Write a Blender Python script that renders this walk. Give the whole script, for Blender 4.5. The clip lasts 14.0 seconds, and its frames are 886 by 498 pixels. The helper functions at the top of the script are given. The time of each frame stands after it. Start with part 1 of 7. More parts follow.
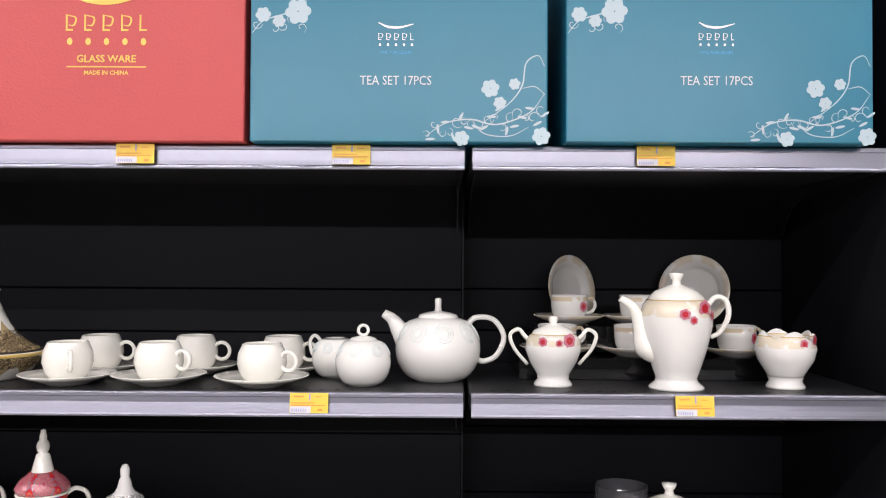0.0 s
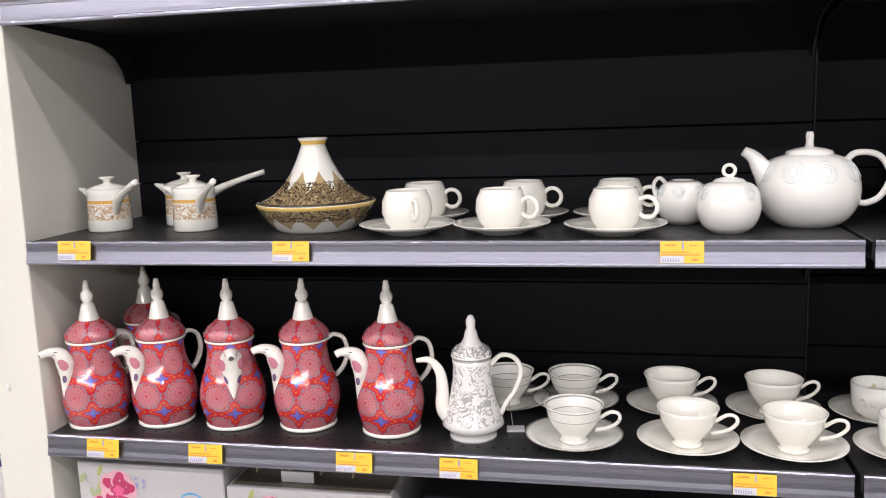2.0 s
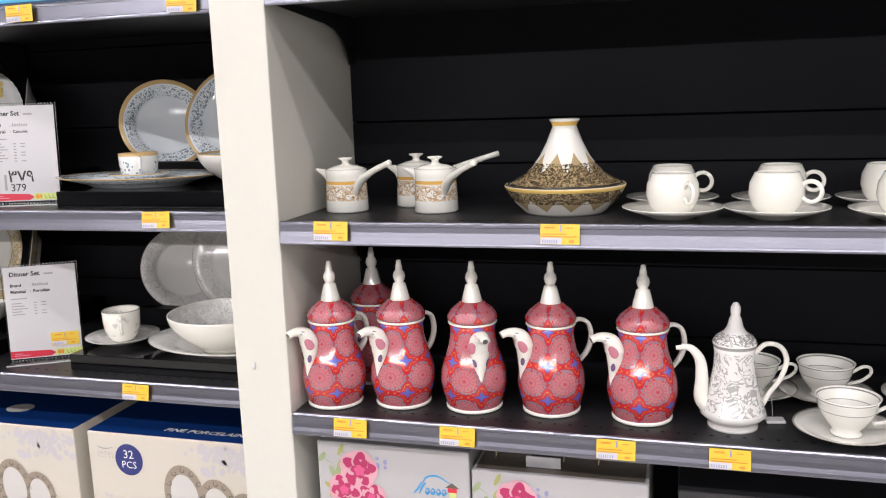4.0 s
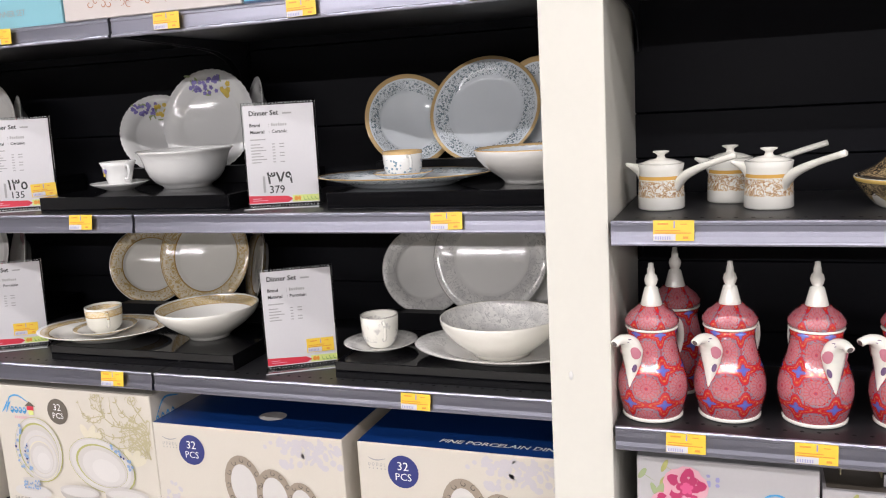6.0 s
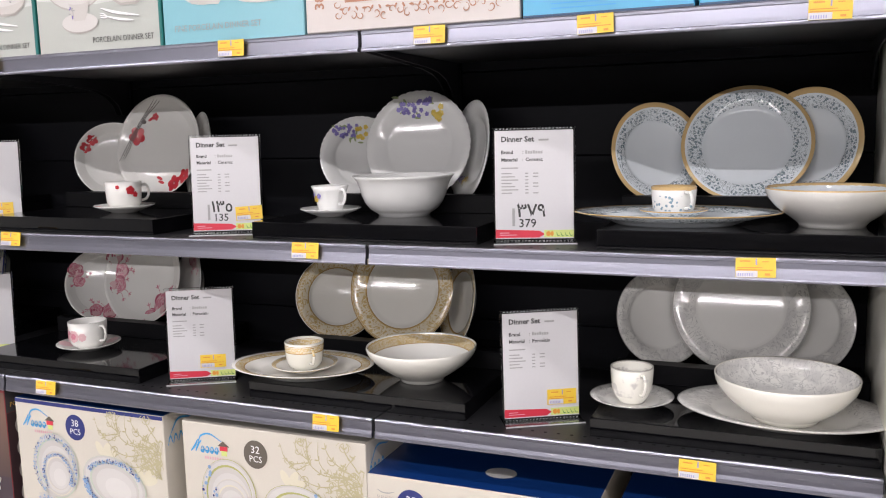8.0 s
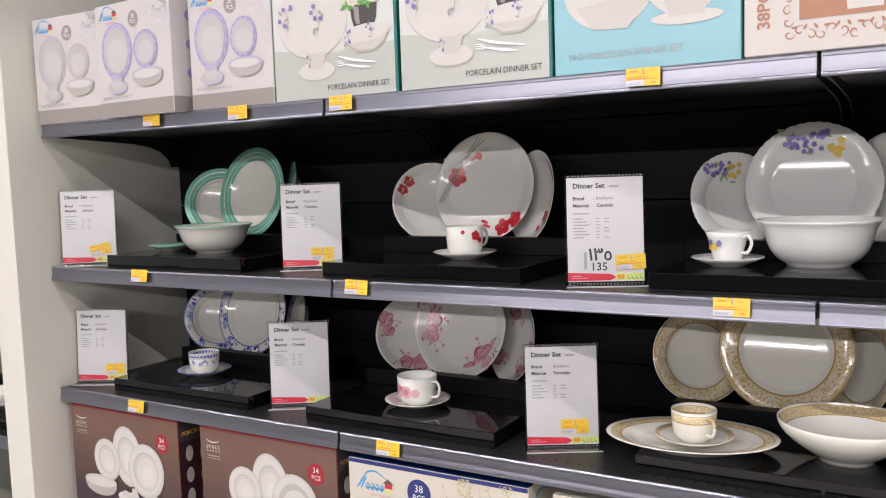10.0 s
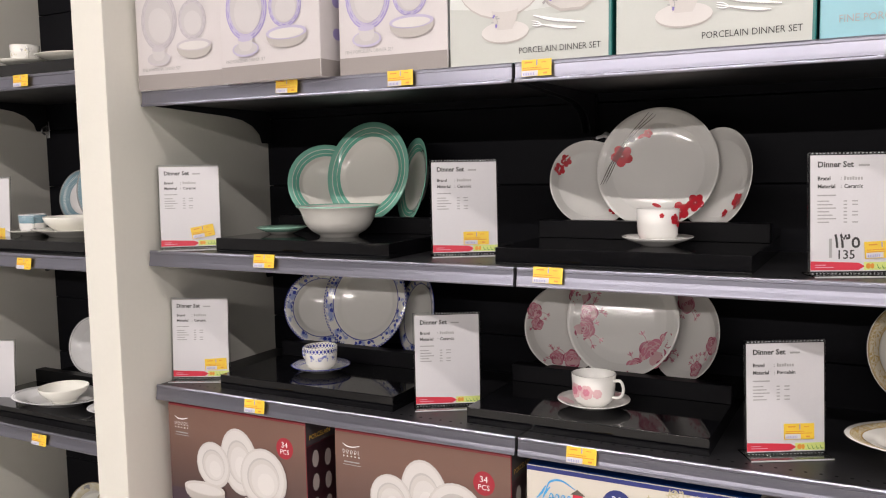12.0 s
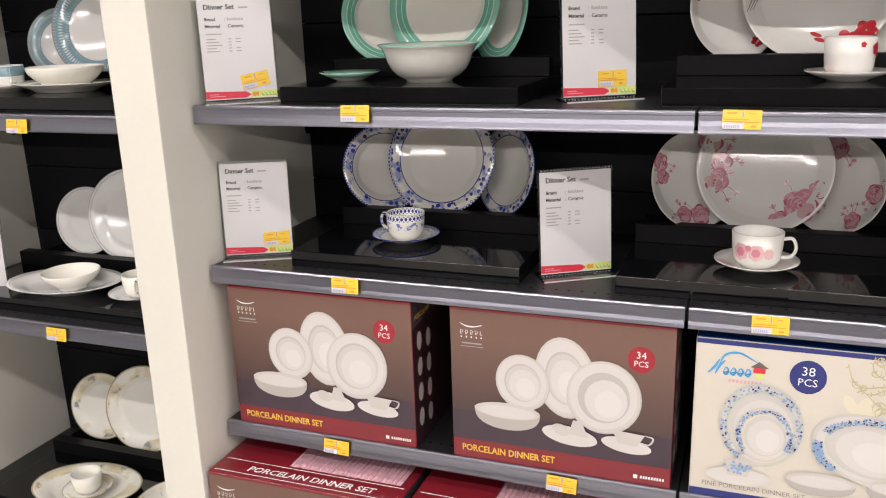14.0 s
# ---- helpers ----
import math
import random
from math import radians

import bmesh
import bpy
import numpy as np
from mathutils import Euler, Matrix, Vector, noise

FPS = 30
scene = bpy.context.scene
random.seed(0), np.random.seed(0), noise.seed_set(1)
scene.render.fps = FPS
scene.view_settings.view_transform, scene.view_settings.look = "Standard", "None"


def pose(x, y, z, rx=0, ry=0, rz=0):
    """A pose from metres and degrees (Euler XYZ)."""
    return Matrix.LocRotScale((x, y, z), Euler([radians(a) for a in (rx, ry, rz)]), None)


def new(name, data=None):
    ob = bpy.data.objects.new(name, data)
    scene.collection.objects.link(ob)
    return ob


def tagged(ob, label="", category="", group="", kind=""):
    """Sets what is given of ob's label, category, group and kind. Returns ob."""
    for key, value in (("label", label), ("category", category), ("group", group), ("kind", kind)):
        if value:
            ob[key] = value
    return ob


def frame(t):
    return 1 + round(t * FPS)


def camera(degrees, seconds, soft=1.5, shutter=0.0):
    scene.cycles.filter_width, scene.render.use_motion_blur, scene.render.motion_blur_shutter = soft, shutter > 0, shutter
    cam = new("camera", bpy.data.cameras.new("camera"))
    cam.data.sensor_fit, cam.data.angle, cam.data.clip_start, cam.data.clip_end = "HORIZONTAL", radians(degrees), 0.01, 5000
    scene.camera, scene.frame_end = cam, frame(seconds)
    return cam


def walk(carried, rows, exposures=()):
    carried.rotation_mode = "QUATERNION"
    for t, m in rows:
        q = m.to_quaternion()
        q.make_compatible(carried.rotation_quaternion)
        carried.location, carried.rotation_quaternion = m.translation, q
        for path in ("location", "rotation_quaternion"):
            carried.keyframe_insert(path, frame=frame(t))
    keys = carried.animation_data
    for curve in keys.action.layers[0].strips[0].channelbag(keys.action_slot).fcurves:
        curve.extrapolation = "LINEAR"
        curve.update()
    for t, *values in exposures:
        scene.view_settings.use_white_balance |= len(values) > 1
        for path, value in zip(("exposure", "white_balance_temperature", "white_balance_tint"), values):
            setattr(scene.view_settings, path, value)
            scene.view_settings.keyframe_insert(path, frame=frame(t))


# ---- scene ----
# camera and its walk
cam = camera(55.2, 14.0, soft=1.1)
METRES, EYE, TILT, LEAN, TURN = 3.27, 1.5, 0.0, 0.0, 0.3
ROWS = [
    (0.0, 0.0, 0.0, 0.0, -0.01, 1.16, -0.34),
    (0.5, -0.024, 0.0068, 0.0006, 4.86, -0.1, 0.58),
    (1.0, -0.054, 0.0195, 0.0041, 8.97, -1.46, 1.89),
    (1.5, -0.0755, 0.0308, 0.0022, 10.71, -5.37, 2.25),
    (2.0, -0.0928, 0.0334, -0.0031, 11.38, -9.12, 1.9),
    (4.5, -0.2247, 0.0159, -0.0012, 17.06, -9.98, 2.26),
    (5.0, -0.2589, 0.0213, -0.0006, 18.81, -8.93, 2.4),
    (5.5, -0.2922, 0.0168, 0.0016, 19.56, -9.45, 2.48),
    (6.0, -0.3317, 0.0078, 0.0021, 19.34, -10.21, 3.28),
    (6.5, -0.3692, -0.0005, 0.0005, 19.76, -10.31, 3.03),
    (7.0, -0.4038, 0.005, 0.0019, 20.08, -10.0, 2.85),
    (7.5, -0.4424, 0.0128, 0.0044, 20.33, -8.82, 2.36),
    (8.0, -0.4759, 0.0095, 0.0038, 21.9, -7.92, 1.31),
    (8.5, -0.5209, -0.0005, 0.0062, 24.61, -7.45, 1.94),
    (11.0, -0.7287, -0.0045, 0.0092, 31.67, -4.02, 1.03),
    (11.5, -0.7694, -0.0186, 0.0098, 29.79, -4.14, 0.92),
    (12.0, -0.8099, -0.0227, 0.0017, 27.51, -5.7, 0.96),
    (12.5, -0.8562, -0.0153, 0.0009, 25.57, -8.92, 2.12),
    (13.0, -0.9008, -0.01, -0.0036, 23.81, -12.85, 2.19),
    (13.5, -0.937, -0.0059, -0.0064, 22.26, -15.42, 1.84),
    (14.0, -0.9788, -0.0005, -0.0067, 20.2, -15.89, 1.78),
]
walk(cam, [(t, pose(0, 0, EYE, TILT, LEAN, TURN) @ pose(METRES * x, METRES * y, METRES * z, 90 + pitch, roll, yaw)) for t, x, y, z, yaw, pitch, roll in ROWS],
     exposures=[(0.0, -0.05, 6450, 18), (4.5, -0.03, 6450, 16), (8.5, -0.04, 6450, 17), (11.0, -0.10, 6700, 17), (12.5, -0.03, 6850, 17), (14.0, 0.03, 6900, 16)])

# ---------------------------------------------------------------- light
LAMP = 29.5      # base watts, scaled for each row of linear lights
world = bpy.data.worlds.new("store_world")
scene.world = world
world.use_nodes = True
world.node_tree.nodes["Background"].inputs[0].default_value = (0.9, 0.95, 1.0, 1)
world.node_tree.nodes["Background"].inputs[1].default_value = 0.05


# ---------------------------------------------------------------- materials
def mat(name, color, rough=0.5, metal=0.0, coat=0.0, grain=0.0, grain_scale=60.0, stain=0.0, stain_scale=4.0, bump=0.0, spec=0.5, rough_var=0.0):
    m = bpy.data.materials.new(name)
    m.use_nodes = True
    nt = m.node_tree
    b = nt.nodes["Principled BSDF"]
    b.inputs["Roughness"].default_value = rough
    b.inputs["Metallic"].default_value = metal
    b.inputs["Coat Weight"].default_value = coat
    b.inputs["Coat Roughness"].default_value = 0.08
    b.inputs["Specular IOR Level"].default_value = spec
    b.inputs["Base Color"].default_value = (*color, 1)
    tc = nt.nodes.new("ShaderNodeTexCoord")
    if grain or stain:
        n1 = nt.nodes.new("ShaderNodeTexNoise")
        n1.inputs["Scale"].default_value = grain_scale
        n1.inputs["Detail"].default_value = 4
        n2 = nt.nodes.new("ShaderNodeTexNoise")
        n2.inputs["Scale"].default_value = stain_scale
        n2.inputs["Detail"].default_value = 3
        for n in (n1, n2):
            nt.links.new(tc.outputs["Object"], n.inputs["Vector"])
        a = nt.nodes.new("ShaderNodeMath")
        a.operation = "MULTIPLY_ADD"
        nt.links.new(n1.outputs["Fac"], a.inputs[0])
        a.inputs[1].default_value = grain
        a.inputs[2].default_value = 1 - grain / 2 - stain / 2
        c = nt.nodes.new("ShaderNodeMath")
        c.operation = "MULTIPLY_ADD"
        nt.links.new(n2.outputs["Fac"], c.inputs[0])
        c.inputs[1].default_value = stain
        nt.links.new(a.outputs[0], c.inputs[2])
        v = nt.nodes.new("ShaderNodeVectorMath")
        v.operation = "SCALE"
        v.inputs[0].default_value = color
        nt.links.new(c.outputs[0], v.inputs["Scale"])
        nt.links.new(v.outputs[0], b.inputs["Base Color"])
        if rough_var:
            r = nt.nodes.new("ShaderNodeMath")
            r.operation = "MULTIPLY_ADD"
            nt.links.new(n2.outputs["Fac"], r.inputs[0])
            r.inputs[1].default_value = rough_var
            r.inputs[2].default_value = rough - rough_var / 2
            nt.links.new(r.outputs[0], b.inputs["Roughness"])
        if bump:
            bp = nt.nodes.new("ShaderNodeBump")
            bp.inputs["Strength"].default_value = bump
            bp.inputs["Distance"].default_value = 0.002
            nt.links.new(n1.outputs["Fac"], bp.inputs["Height"])
            nt.links.new(bp.outputs[0], b.inputs["Normal"])
    return m


BLACK = mat("black_board", (0.0066, 0.0068, 0.0092), 0.55, grain=0.3, grain_scale=90, stain=0.4, stain_scale=3, bump=0.05, rough_var=0.15, spec=0.11)
DECK = mat("black_steel_deck", (0.015, 0.015, 0.017), 0.42, grain=0.3, grain_scale=200, stain=0.4, stain_scale=6, bump=0.08, rough_var=0.15)
DARK = mat("dark_steel", (0.013, 0.013, 0.016), 0.5, metal=0.0, grain=0.2, spec=0.2)
GLOSS = mat("gloss_black_acrylic", (0.0035, 0.0035, 0.0045), 0.07, grain=0.2, grain_scale=30, rough_var=0.04, spec=0.45)
SATIN = mat("satin_black_acrylic", (0.0045, 0.0045, 0.0055), 0.40, grain=0.2, grain_scale=30, rough_var=0.08, spec=0.12)
RAIL = mat("grey_price_rail", (0.27, 0.27, 0.325), 0.28, metal=0.95, grain=0.04, grain_scale=300, stain=0.05, stain_scale=3, rough_var=0.05)
POST = mat("white_painted_post", (0.70, 0.685, 0.625), 0.5, grain=0.04, grain_scale=90, stain=0.06, stain_scale=3, bump=0.03)
SIDE = mat("grey_white_side_panel", (0.72, 0.72, 0.71), 0.45, grain=0.05, grain_scale=120, stain=0.10, stain_scale=3, bump=0.03)
HOLE = mat("hole_dark", (0.0015, 0.0015, 0.0015), 0.9)
WALL = mat("store_wall", (0.56, 0.56, 0.55), 0.7, grain=0.05, stain=0.08, bump=0.05)
CEIL = mat("store_ceiling", (0.5, 0.5, 0.5), 0.8, grain=0.05, stain=0.08)
FLOOR = mat("pale_floor_tile", (0.6, 0.58, 0.54), 0.25, grain=0.06, grain_scale=120, stain=0.1, stain_scale=2)
GROUT = mat("grout", (0.3, 0.29, 0.27), 0.8, grain=0.1)


# ---------------------------------------------------------------- mesh helpers
def link(name, bm, material, parent=None, label="", m=None, smooth=False):
    me = bpy.data.meshes.new(name)
    bm.to_mesh(me)
    bm.free()
    if smooth:
        me.polygons.foreach_set("use_smooth", [True] * len(me.polygons))
    me.materials.append(material)
    ob = new(name, me)
    if parent is not None:
        ob.parent = parent
    if m is not None:
        ob.matrix_basis = m
    if label:
        ob["label"] = label
    return ob


SMALL_PRINT = {"fine_print", "lilac_wash", "butterfly_print", "rose_print", "leaf_print", "floral_print", "blue_flower_print", "dark_flower_print", "small_print", "barcode",
               "sprig_print", "bouquet_print", "flower_border", "side_plates", "flower_print", "maker_mark", "scroll_print", "lilac_print", "side_print", "code_print", "relief_scrolls", "perforation", "stem_print", "vine_print", "medallion"}


def part(name, bm, material, parent, label="", m=None, smooth=False):
    ob = link(name, bm, material, parent, label, m, smooth)
    if name in SMALL_PRINT:
        ob["kind"] = "stuff"
    return ob


def thing(name, m, label, category, group="", kind=""):
    e = new(name)
    e.empty_display_size = 0.05
    e.matrix_basis = m
    return tagged(e, label, category, group, kind)


def box(x0, x1, y0, y1, z0, z1, bevel=0.0, bm=None, seg=1):
    bm = bm or bmesh.new()
    r = bmesh.ops.create_cube(bm, size=1.0, matrix=Matrix.Translation(((x0 + x1) / 2, (y0 + y1) / 2, (z0 + z1) / 2)) @ Matrix.Diagonal((x1 - x0, y1 - y0, z1 - z0, 1)))
    if bevel:
        es = list({e for v in r["verts"] for e in v.link_edges})
        bmesh.ops.bevel(bm, geom=es, offset=bevel, segments=seg, affect="EDGES", profile=0.6)
    return bm


def extrude_x(profile, x0, x1, bm=None):
    """A closed outline in (y, z), drawn from x0 to x1."""
    bm = bm or bmesh.new()
    a = [bm.verts.new((x0, y, z)) for y, z in profile]
    b = [bm.verts.new((x1, y, z)) for y, z in profile]
    n = len(profile)
    for i in range(n):
        bm.faces.new((a[i], a[(i + 1) % n], b[(i + 1) % n], b[i]))
    bm.faces.new(a[::-1])
    bm.faces.new(b)
    bmesh.ops.recalc_face_normals(bm, faces=bm.faces)
    return bm


# ---------------------------------------------------------------- the room
X0, X1 = -9.0, 5.0
link("floor", box(X0, X1, -9.0, 2.2, -0.1, -0.004), GROUT)
tagged(bpy.data.objects["floor"], "pale polished floor tiles with thin grey joints", "floor", kind="structure")
for nm, b in (("wall_north", (X0, X1, 2.2, 2.35, 0, 4.2)), ("wall_south", (X0, X1, -9.15, -9.0, 0, 4.2)),
              ("wall_west", (X0 - 0.15, X0, -9.0, 2.2, 0, 4.2)), ("wall_east", (X1, X1 + 0.15, -9.0, 2.2, 0, 4.2))):
    tagged(link(nm, box(*b), WALL), "plain off-white painted store wall", "wall", kind="structure")
tagged(link("ceiling", box(X0, X1, -9.0, 2.2, 4.2, 4.3), CEIL), "plain pale store ceiling", "ceiling", kind="structure")


# ceiling lights, all unseen: linear rows over the aisle, and an added far row turned towards the shelves as fill
def linear_light(x, y, z, power, length=1.40, width=0.07, tilt=0):
    t = thing("linear_light", pose(x, y, z, tilt), "long white linear ceiling light, switched on", "ceiling light", "linear aisle lights")
    prof = [(-0.045, 0.0), (-0.045, 0.05), (-0.028, 0.075), (0.028, 0.075), (0.045, 0.05), (0.045, 0.0), (0.040, 0.0), (0.040, 0.020), (-0.040, 0.020), (-0.040, 0.0)]
    part("housing", extrude_x(prof, -length / 2 - 0.02, length / 2 + 0.02), POST, t)
    la = bpy.data.lights.new("lamp_strip", "AREA")
    la.shape, la.size, la.size_y = "RECTANGLE", length, width
    la.energy, la.color = power, (1.0, 0.985, 0.96)
    lo = new("lamp_strip", la)
    lo.parent = t
    lo.matrix_basis = pose(0, 0, 0.012)
    for s in (-1, 1):
        part("hanger", box(s * length * 0.4 - 0.004, s * length * 0.4 + 0.004, -0.004, 0.004, 0, 4.2 - z - 0.06 * math.cos(radians(tilt))), DARK, t, m=pose(0, 0, 0.06, -tilt))
    return t


for k in range(5):
    linear_light(-6.75 + 2.40 * k, -1.45, 3.5, 1.92 * LAMP, 2.30)
    linear_light(-6.55 + 2.40 * k, 0.15, 3.5, 0.62 * LAMP, 2.30, 0.05)
    # added fill: one tilted row stands in for many distant ceiling lights
    linear_light(-6.75 + 2.40 * k, -6.8, 3.3, 2.15 * LAMP, 2.20, 0.09, 70)


# ---------------------------------------------------------------- shelving
LIP1, BACK1 = 1.350, 1.725     # section between the end and the first post
LIP2, BACK2 = 1.458, 1.955     # section between the posts and beyond
P1 = (-1.400, -1.297)
P2 = (-4.433, -4.325)
P3 = (-5.43, -5.33)


def post(name, x0, x1, y0, y1):
    tagged(link(name, box(x0, x1, y0, y1, 0, 2.6, 0.003, seg=2), POST), "white painted upright partition panel between shelf sections", "partition", kind="structure")


post("partition_1", P1[0], P1[1], 1.362, 2.19)
post("partition_2", P2[0], P2[1], 1.362, 2.19)
post("partition_3", P3[0], P3[1], 1.362, 2.19)
bm = bmesh.new()
bmesh.ops.create_uvsphere(bm, u_segments=12, v_segments=8, radius=0.006, matrix=pose(-1.364, 1.360, 1.036) @ Matrix.Diagonal((0.6, 0.5, 1.3, 1)))
tagged(link("screw_cap", bm, SIDE, smooth=True), "small pale plastic cap on the white partition", "screw cap")
tagged(link("bay_divider", box(0.0305, 0.0335, BACK1, BACK1 + 0.115, 0.1, 2.6), DARK), "black edge panel between two shelf bays", "panel", kind="structure")
tagged(link("end_panel", box(0.715, 0.75, 1.35, 2.19, 0, 2.6, 0.003), BLACK), "black end panel of the shelving", "panel", kind="structure")


def back_panel(name, x0, x1, y, seams):
    t = thing(name, pose(0, 0, 0), "black back panel of stacked horizontal boards", "back panel", kind="structure")
    zs = [0.1] + sorted(seams) + [2.6]
    for a, b in zip(zs, zs[1:]):
        part("board", box(x0, x1, y, y + 0.018, a + 0.0012, b - 0.0012, 0.0012), BLACK, t)
    part("backing", box(x0, x1, y + 0.020, y + 0.03, 0.1, 2.6), DARK, t)


def upright(x, y, z0=0.1, z1=2.6):
    """A slotted upright between two bays."""
    bm = box(x - 0.015, x + 0.015, y - 0.012, y, z0, z1, 0.001)
    tagged(link("shelf_upright", bm, BLACK), "black slotted steel upright behind the shelves", "upright", kind="structure")


def shelf(x0, x1, lip, back, z, holes=False):
    t = thing("shelf", pose((x0 + x1) / 2, lip, z), "black steel shelf with a grey price rail along its front", "shelf", "gondola shelves")
    w = (x1 - x0) / 2
    d = back - lip
    part("deck", box(-w + 0.001, w - 0.001, 0.0095, d - 0.002, -0.030, -0.003, 0.002), DECK, t)
    g = 0.0035
    k = 0.35 if z > 1.6 else 1.0   # top rail's face set straighter, only to dim its reflection
    prof = [(0.0080, -0.0005), (0.0055, -0.0015), (0.0040, -0.004), (0.0036, -0.008), (0.0050, -0.0095), (0.0050 - 0.0008 * k, -0.018), (0.0050 - 0.0021 * k, -0.026), (0.0050 - 0.0040 * k, -0.033), (0.0008, -0.0345), (0.0002, -0.0372), (0.0014, -0.0400), (0.003, -0.0405), (0.009, -0.0405), (0.009, -0.0005)]
    part("price_rail", extrude_x(prof, -w + g, w - g), RAIL, t, "grey metallic price rail")
    # flat dark discs paint the shade inside the deck's holes
    dots = bmesh.new()
    n = int((2 * w - 0.06) / 0.025)
    for i in range(n):
        bmesh.ops.create_circle(dots, cap_ends=True, segments=8, radius=0.0035, matrix=pose(-w + 0.04 + 0.025 * i, 0.045, -0.0026))
    part("perforation", dots, HOLE, t, "row of small round holes")
    arm = [(0.03, -0.030), (0.03, -0.037), (0.40 * d, -0.046), (0.62 * d, -0.052), (0.74 * d, -0.060), (0.83 * d, -0.076), (0.89 * d, -0.100), (0.91 * d, -0.125), (d - 0.004, -0.125), (d - 0.004, -0.030)]
    for s in (-1, 1):
        part("bracket", extrude_x(arm, s * (w - 0.010) - 0.0015, s * (w - 0.010) + 0.0015), DARK, t)
    return t


back_panel("back_panel_1", P1[1], 0.030, BACK1, [0.60, 0.78, 1.02, 1.16, 1.364, 1.452, 1.70, 1.9, 2.1])
back_panel("back_panel_2", 0.034, 0.715, BACK1 + 0.09, [0.60, 0.78, 1.02, 1.16, 1.364, 1.452, 1.70, 1.9, 2.1])
back_panel("back_panel_3", P2[1], P1[0], BACK2, [0.45, 0.65, 0.85, 1.05, 1.25, 1.45, 1.65, 1.85, 2.05])
back_panel("back_panel_4", P3[1], P2[0], BACK2, [0.45, 0.65, 0.85, 1.05, 1.25, 1.45, 1.65, 1.85, 2.05])
upright(-2.307, BACK2)
upright(-3.307, BACK2)
S1Z = (1.694, 1.299, 0.956, 0.57, 0.18)
S2Z = (1.702, 1.3005, 0.952, 0.580, 0.18)
S3Z = (1.77, 1.275, 0.765, 0.158)
for z in S1Z:
    shelf(P1[1] + 0.002, 0.030, LIP1, BACK1, z)
    shelf(0.036, 0.713, LIP1, BACK1 + 0.09, z)
for z in S2Z:
    shelf(-2.307, P1[0] - 0.002, LIP2, BACK2, z)
    shelf(-3.307, -2.307, LIP2, BACK2, z)
    shelf(P2[1] + 0.006, -3.307, LIP2, BACK2, z)
for z in S3Z:
    shelf(P3[1] + 0.002, P2[0] - 0.002, LIP2, BACK2, z)


# ---------------------------------------------------------------- shapes
def lathe(profile, n=40, bm=None, oval=1.0, scallop=(0, 0.0), at=0.0):
    """A closed wall turned round z: the outline runs in (r, z). oval widens x; scallop waves the edge beyond radius at."""
    bm = bm or bmesh.new()
    rings = []
    for r, z in profile:
        if r < 1e-6:
            rings.append([bm.verts.new((0, 0, z))])
            continue
        ring = []
        for i in range(n):
            a = 2 * math.pi * i / n
            k = 1.0
            if scallop[0] and r > at:
                k += scallop[1] * abs(math.sin(scallop[0] * a / 2)) * (r - at) / max(1e-6, r)
            ring.append(bm.verts.new((r * k * math.cos(a) * oval, r * k * math.sin(a), z)))
        rings.append(ring)
    for p, q in zip(rings, rings[1:]):
        for i in range(n):
            j = (i + 1) % n
            f = [p[i % len(p)], p[j % len(p)], q[j % len(q)], q[i % len(q)]]
            f = list(dict.fromkeys(f))
            if len(f) > 2:
                bm.faces.new(f)
    bmesh.ops.recalc_face_normals(bm, faces=bm.faces)
    return bm


def curve_points(pts, steps=6):
    """Catmull-Rom through the given points."""
    pts = [Vector(p) for p in pts]
    out = []
    ext = [2 * pts[0] - pts[1]] + pts + [2 * pts[-1] - pts[-2]]
    for i in range(1, len(ext) - 2):
        a, b, c, d = ext[i - 1:i + 3]
        for s in range(steps):
            t = s / steps
            out.append(0.5 * (2 * b + (c - a) * t + (2 * a - 5 * b + 4 * c - d) * t * t + (3 * b - a - 3 * c + d) * t ** 3))
    out.append(pts[-1])
    return out


def tube(pts, radii, n=10, bm=None, flat=1.0, side=(0, 1, 0), closed=False, steps=6):
    """A round or flattened rod along points that lie about in one plane, with the plane's normal as side."""
    bm = bm or bmesh.new()
    p = curve_points(pts, steps)
    m = len(p)
    rr = [float(np.interp(i / (m - 1), np.linspace(0, 1, len(radii)), radii)) for i in range(m)]
    side = Vector(side).normalized()
    rings = []
    for i in range(m):
        d = (p[min(i + 1, m - 1)] - p[max(i - 1, 0)]).normalized()
        s = (side - d * side.dot(d)).normalized()
        u = d.cross(s)
        rings.append([bm.verts.new(p[i] + rr[i] * (math.cos(a) * u + flat * math.sin(a) * s)) for a in (2 * math.pi * k / n for k in range(n))])
    for q, w in zip(rings, rings[1:]):
        for k in range(n):
            bm.faces.new((q[k], q[(k + 1) % n], w[(k + 1) % n], w[k]))
    bm.faces.new(rings[0][::-1])
    bm.faces.new(rings[-1])
    bmesh.ops.recalc_face_normals(bm, faces=bm.faces)
    return bm


def torus(R, r, m, n=28, k=8, flat=1.0):
    bm = bmesh.new()
    rings = []
    for i in range(n):
        a = 2 * math.pi * i / n
        rings.append([bm.verts.new(m @ Vector(((R + r * math.cos(b)) * math.cos(a), (R + r * math.cos(b)) * math.sin(a), flat * r * math.sin(b)))) for b in (2 * math.pi * j / k for j in range(k))])
    for i in range(n):
        q, w = rings[i], rings[(i + 1) % n]
        for j in range(k):
            bm.faces.new((q[j], q[(j + 1) % k], w[(j + 1) % k], w[j]))
    bmesh.ops.recalc_face_normals(bm, faces=bm.faces)
    return bm


# flat print, in a face's own x and y; each shape lies a hair above the one before
COUNT = [0]


def hair():
    COUNT[0] = (COUNT[0] + 1) % 64
    return COUNT[0] * 4e-6


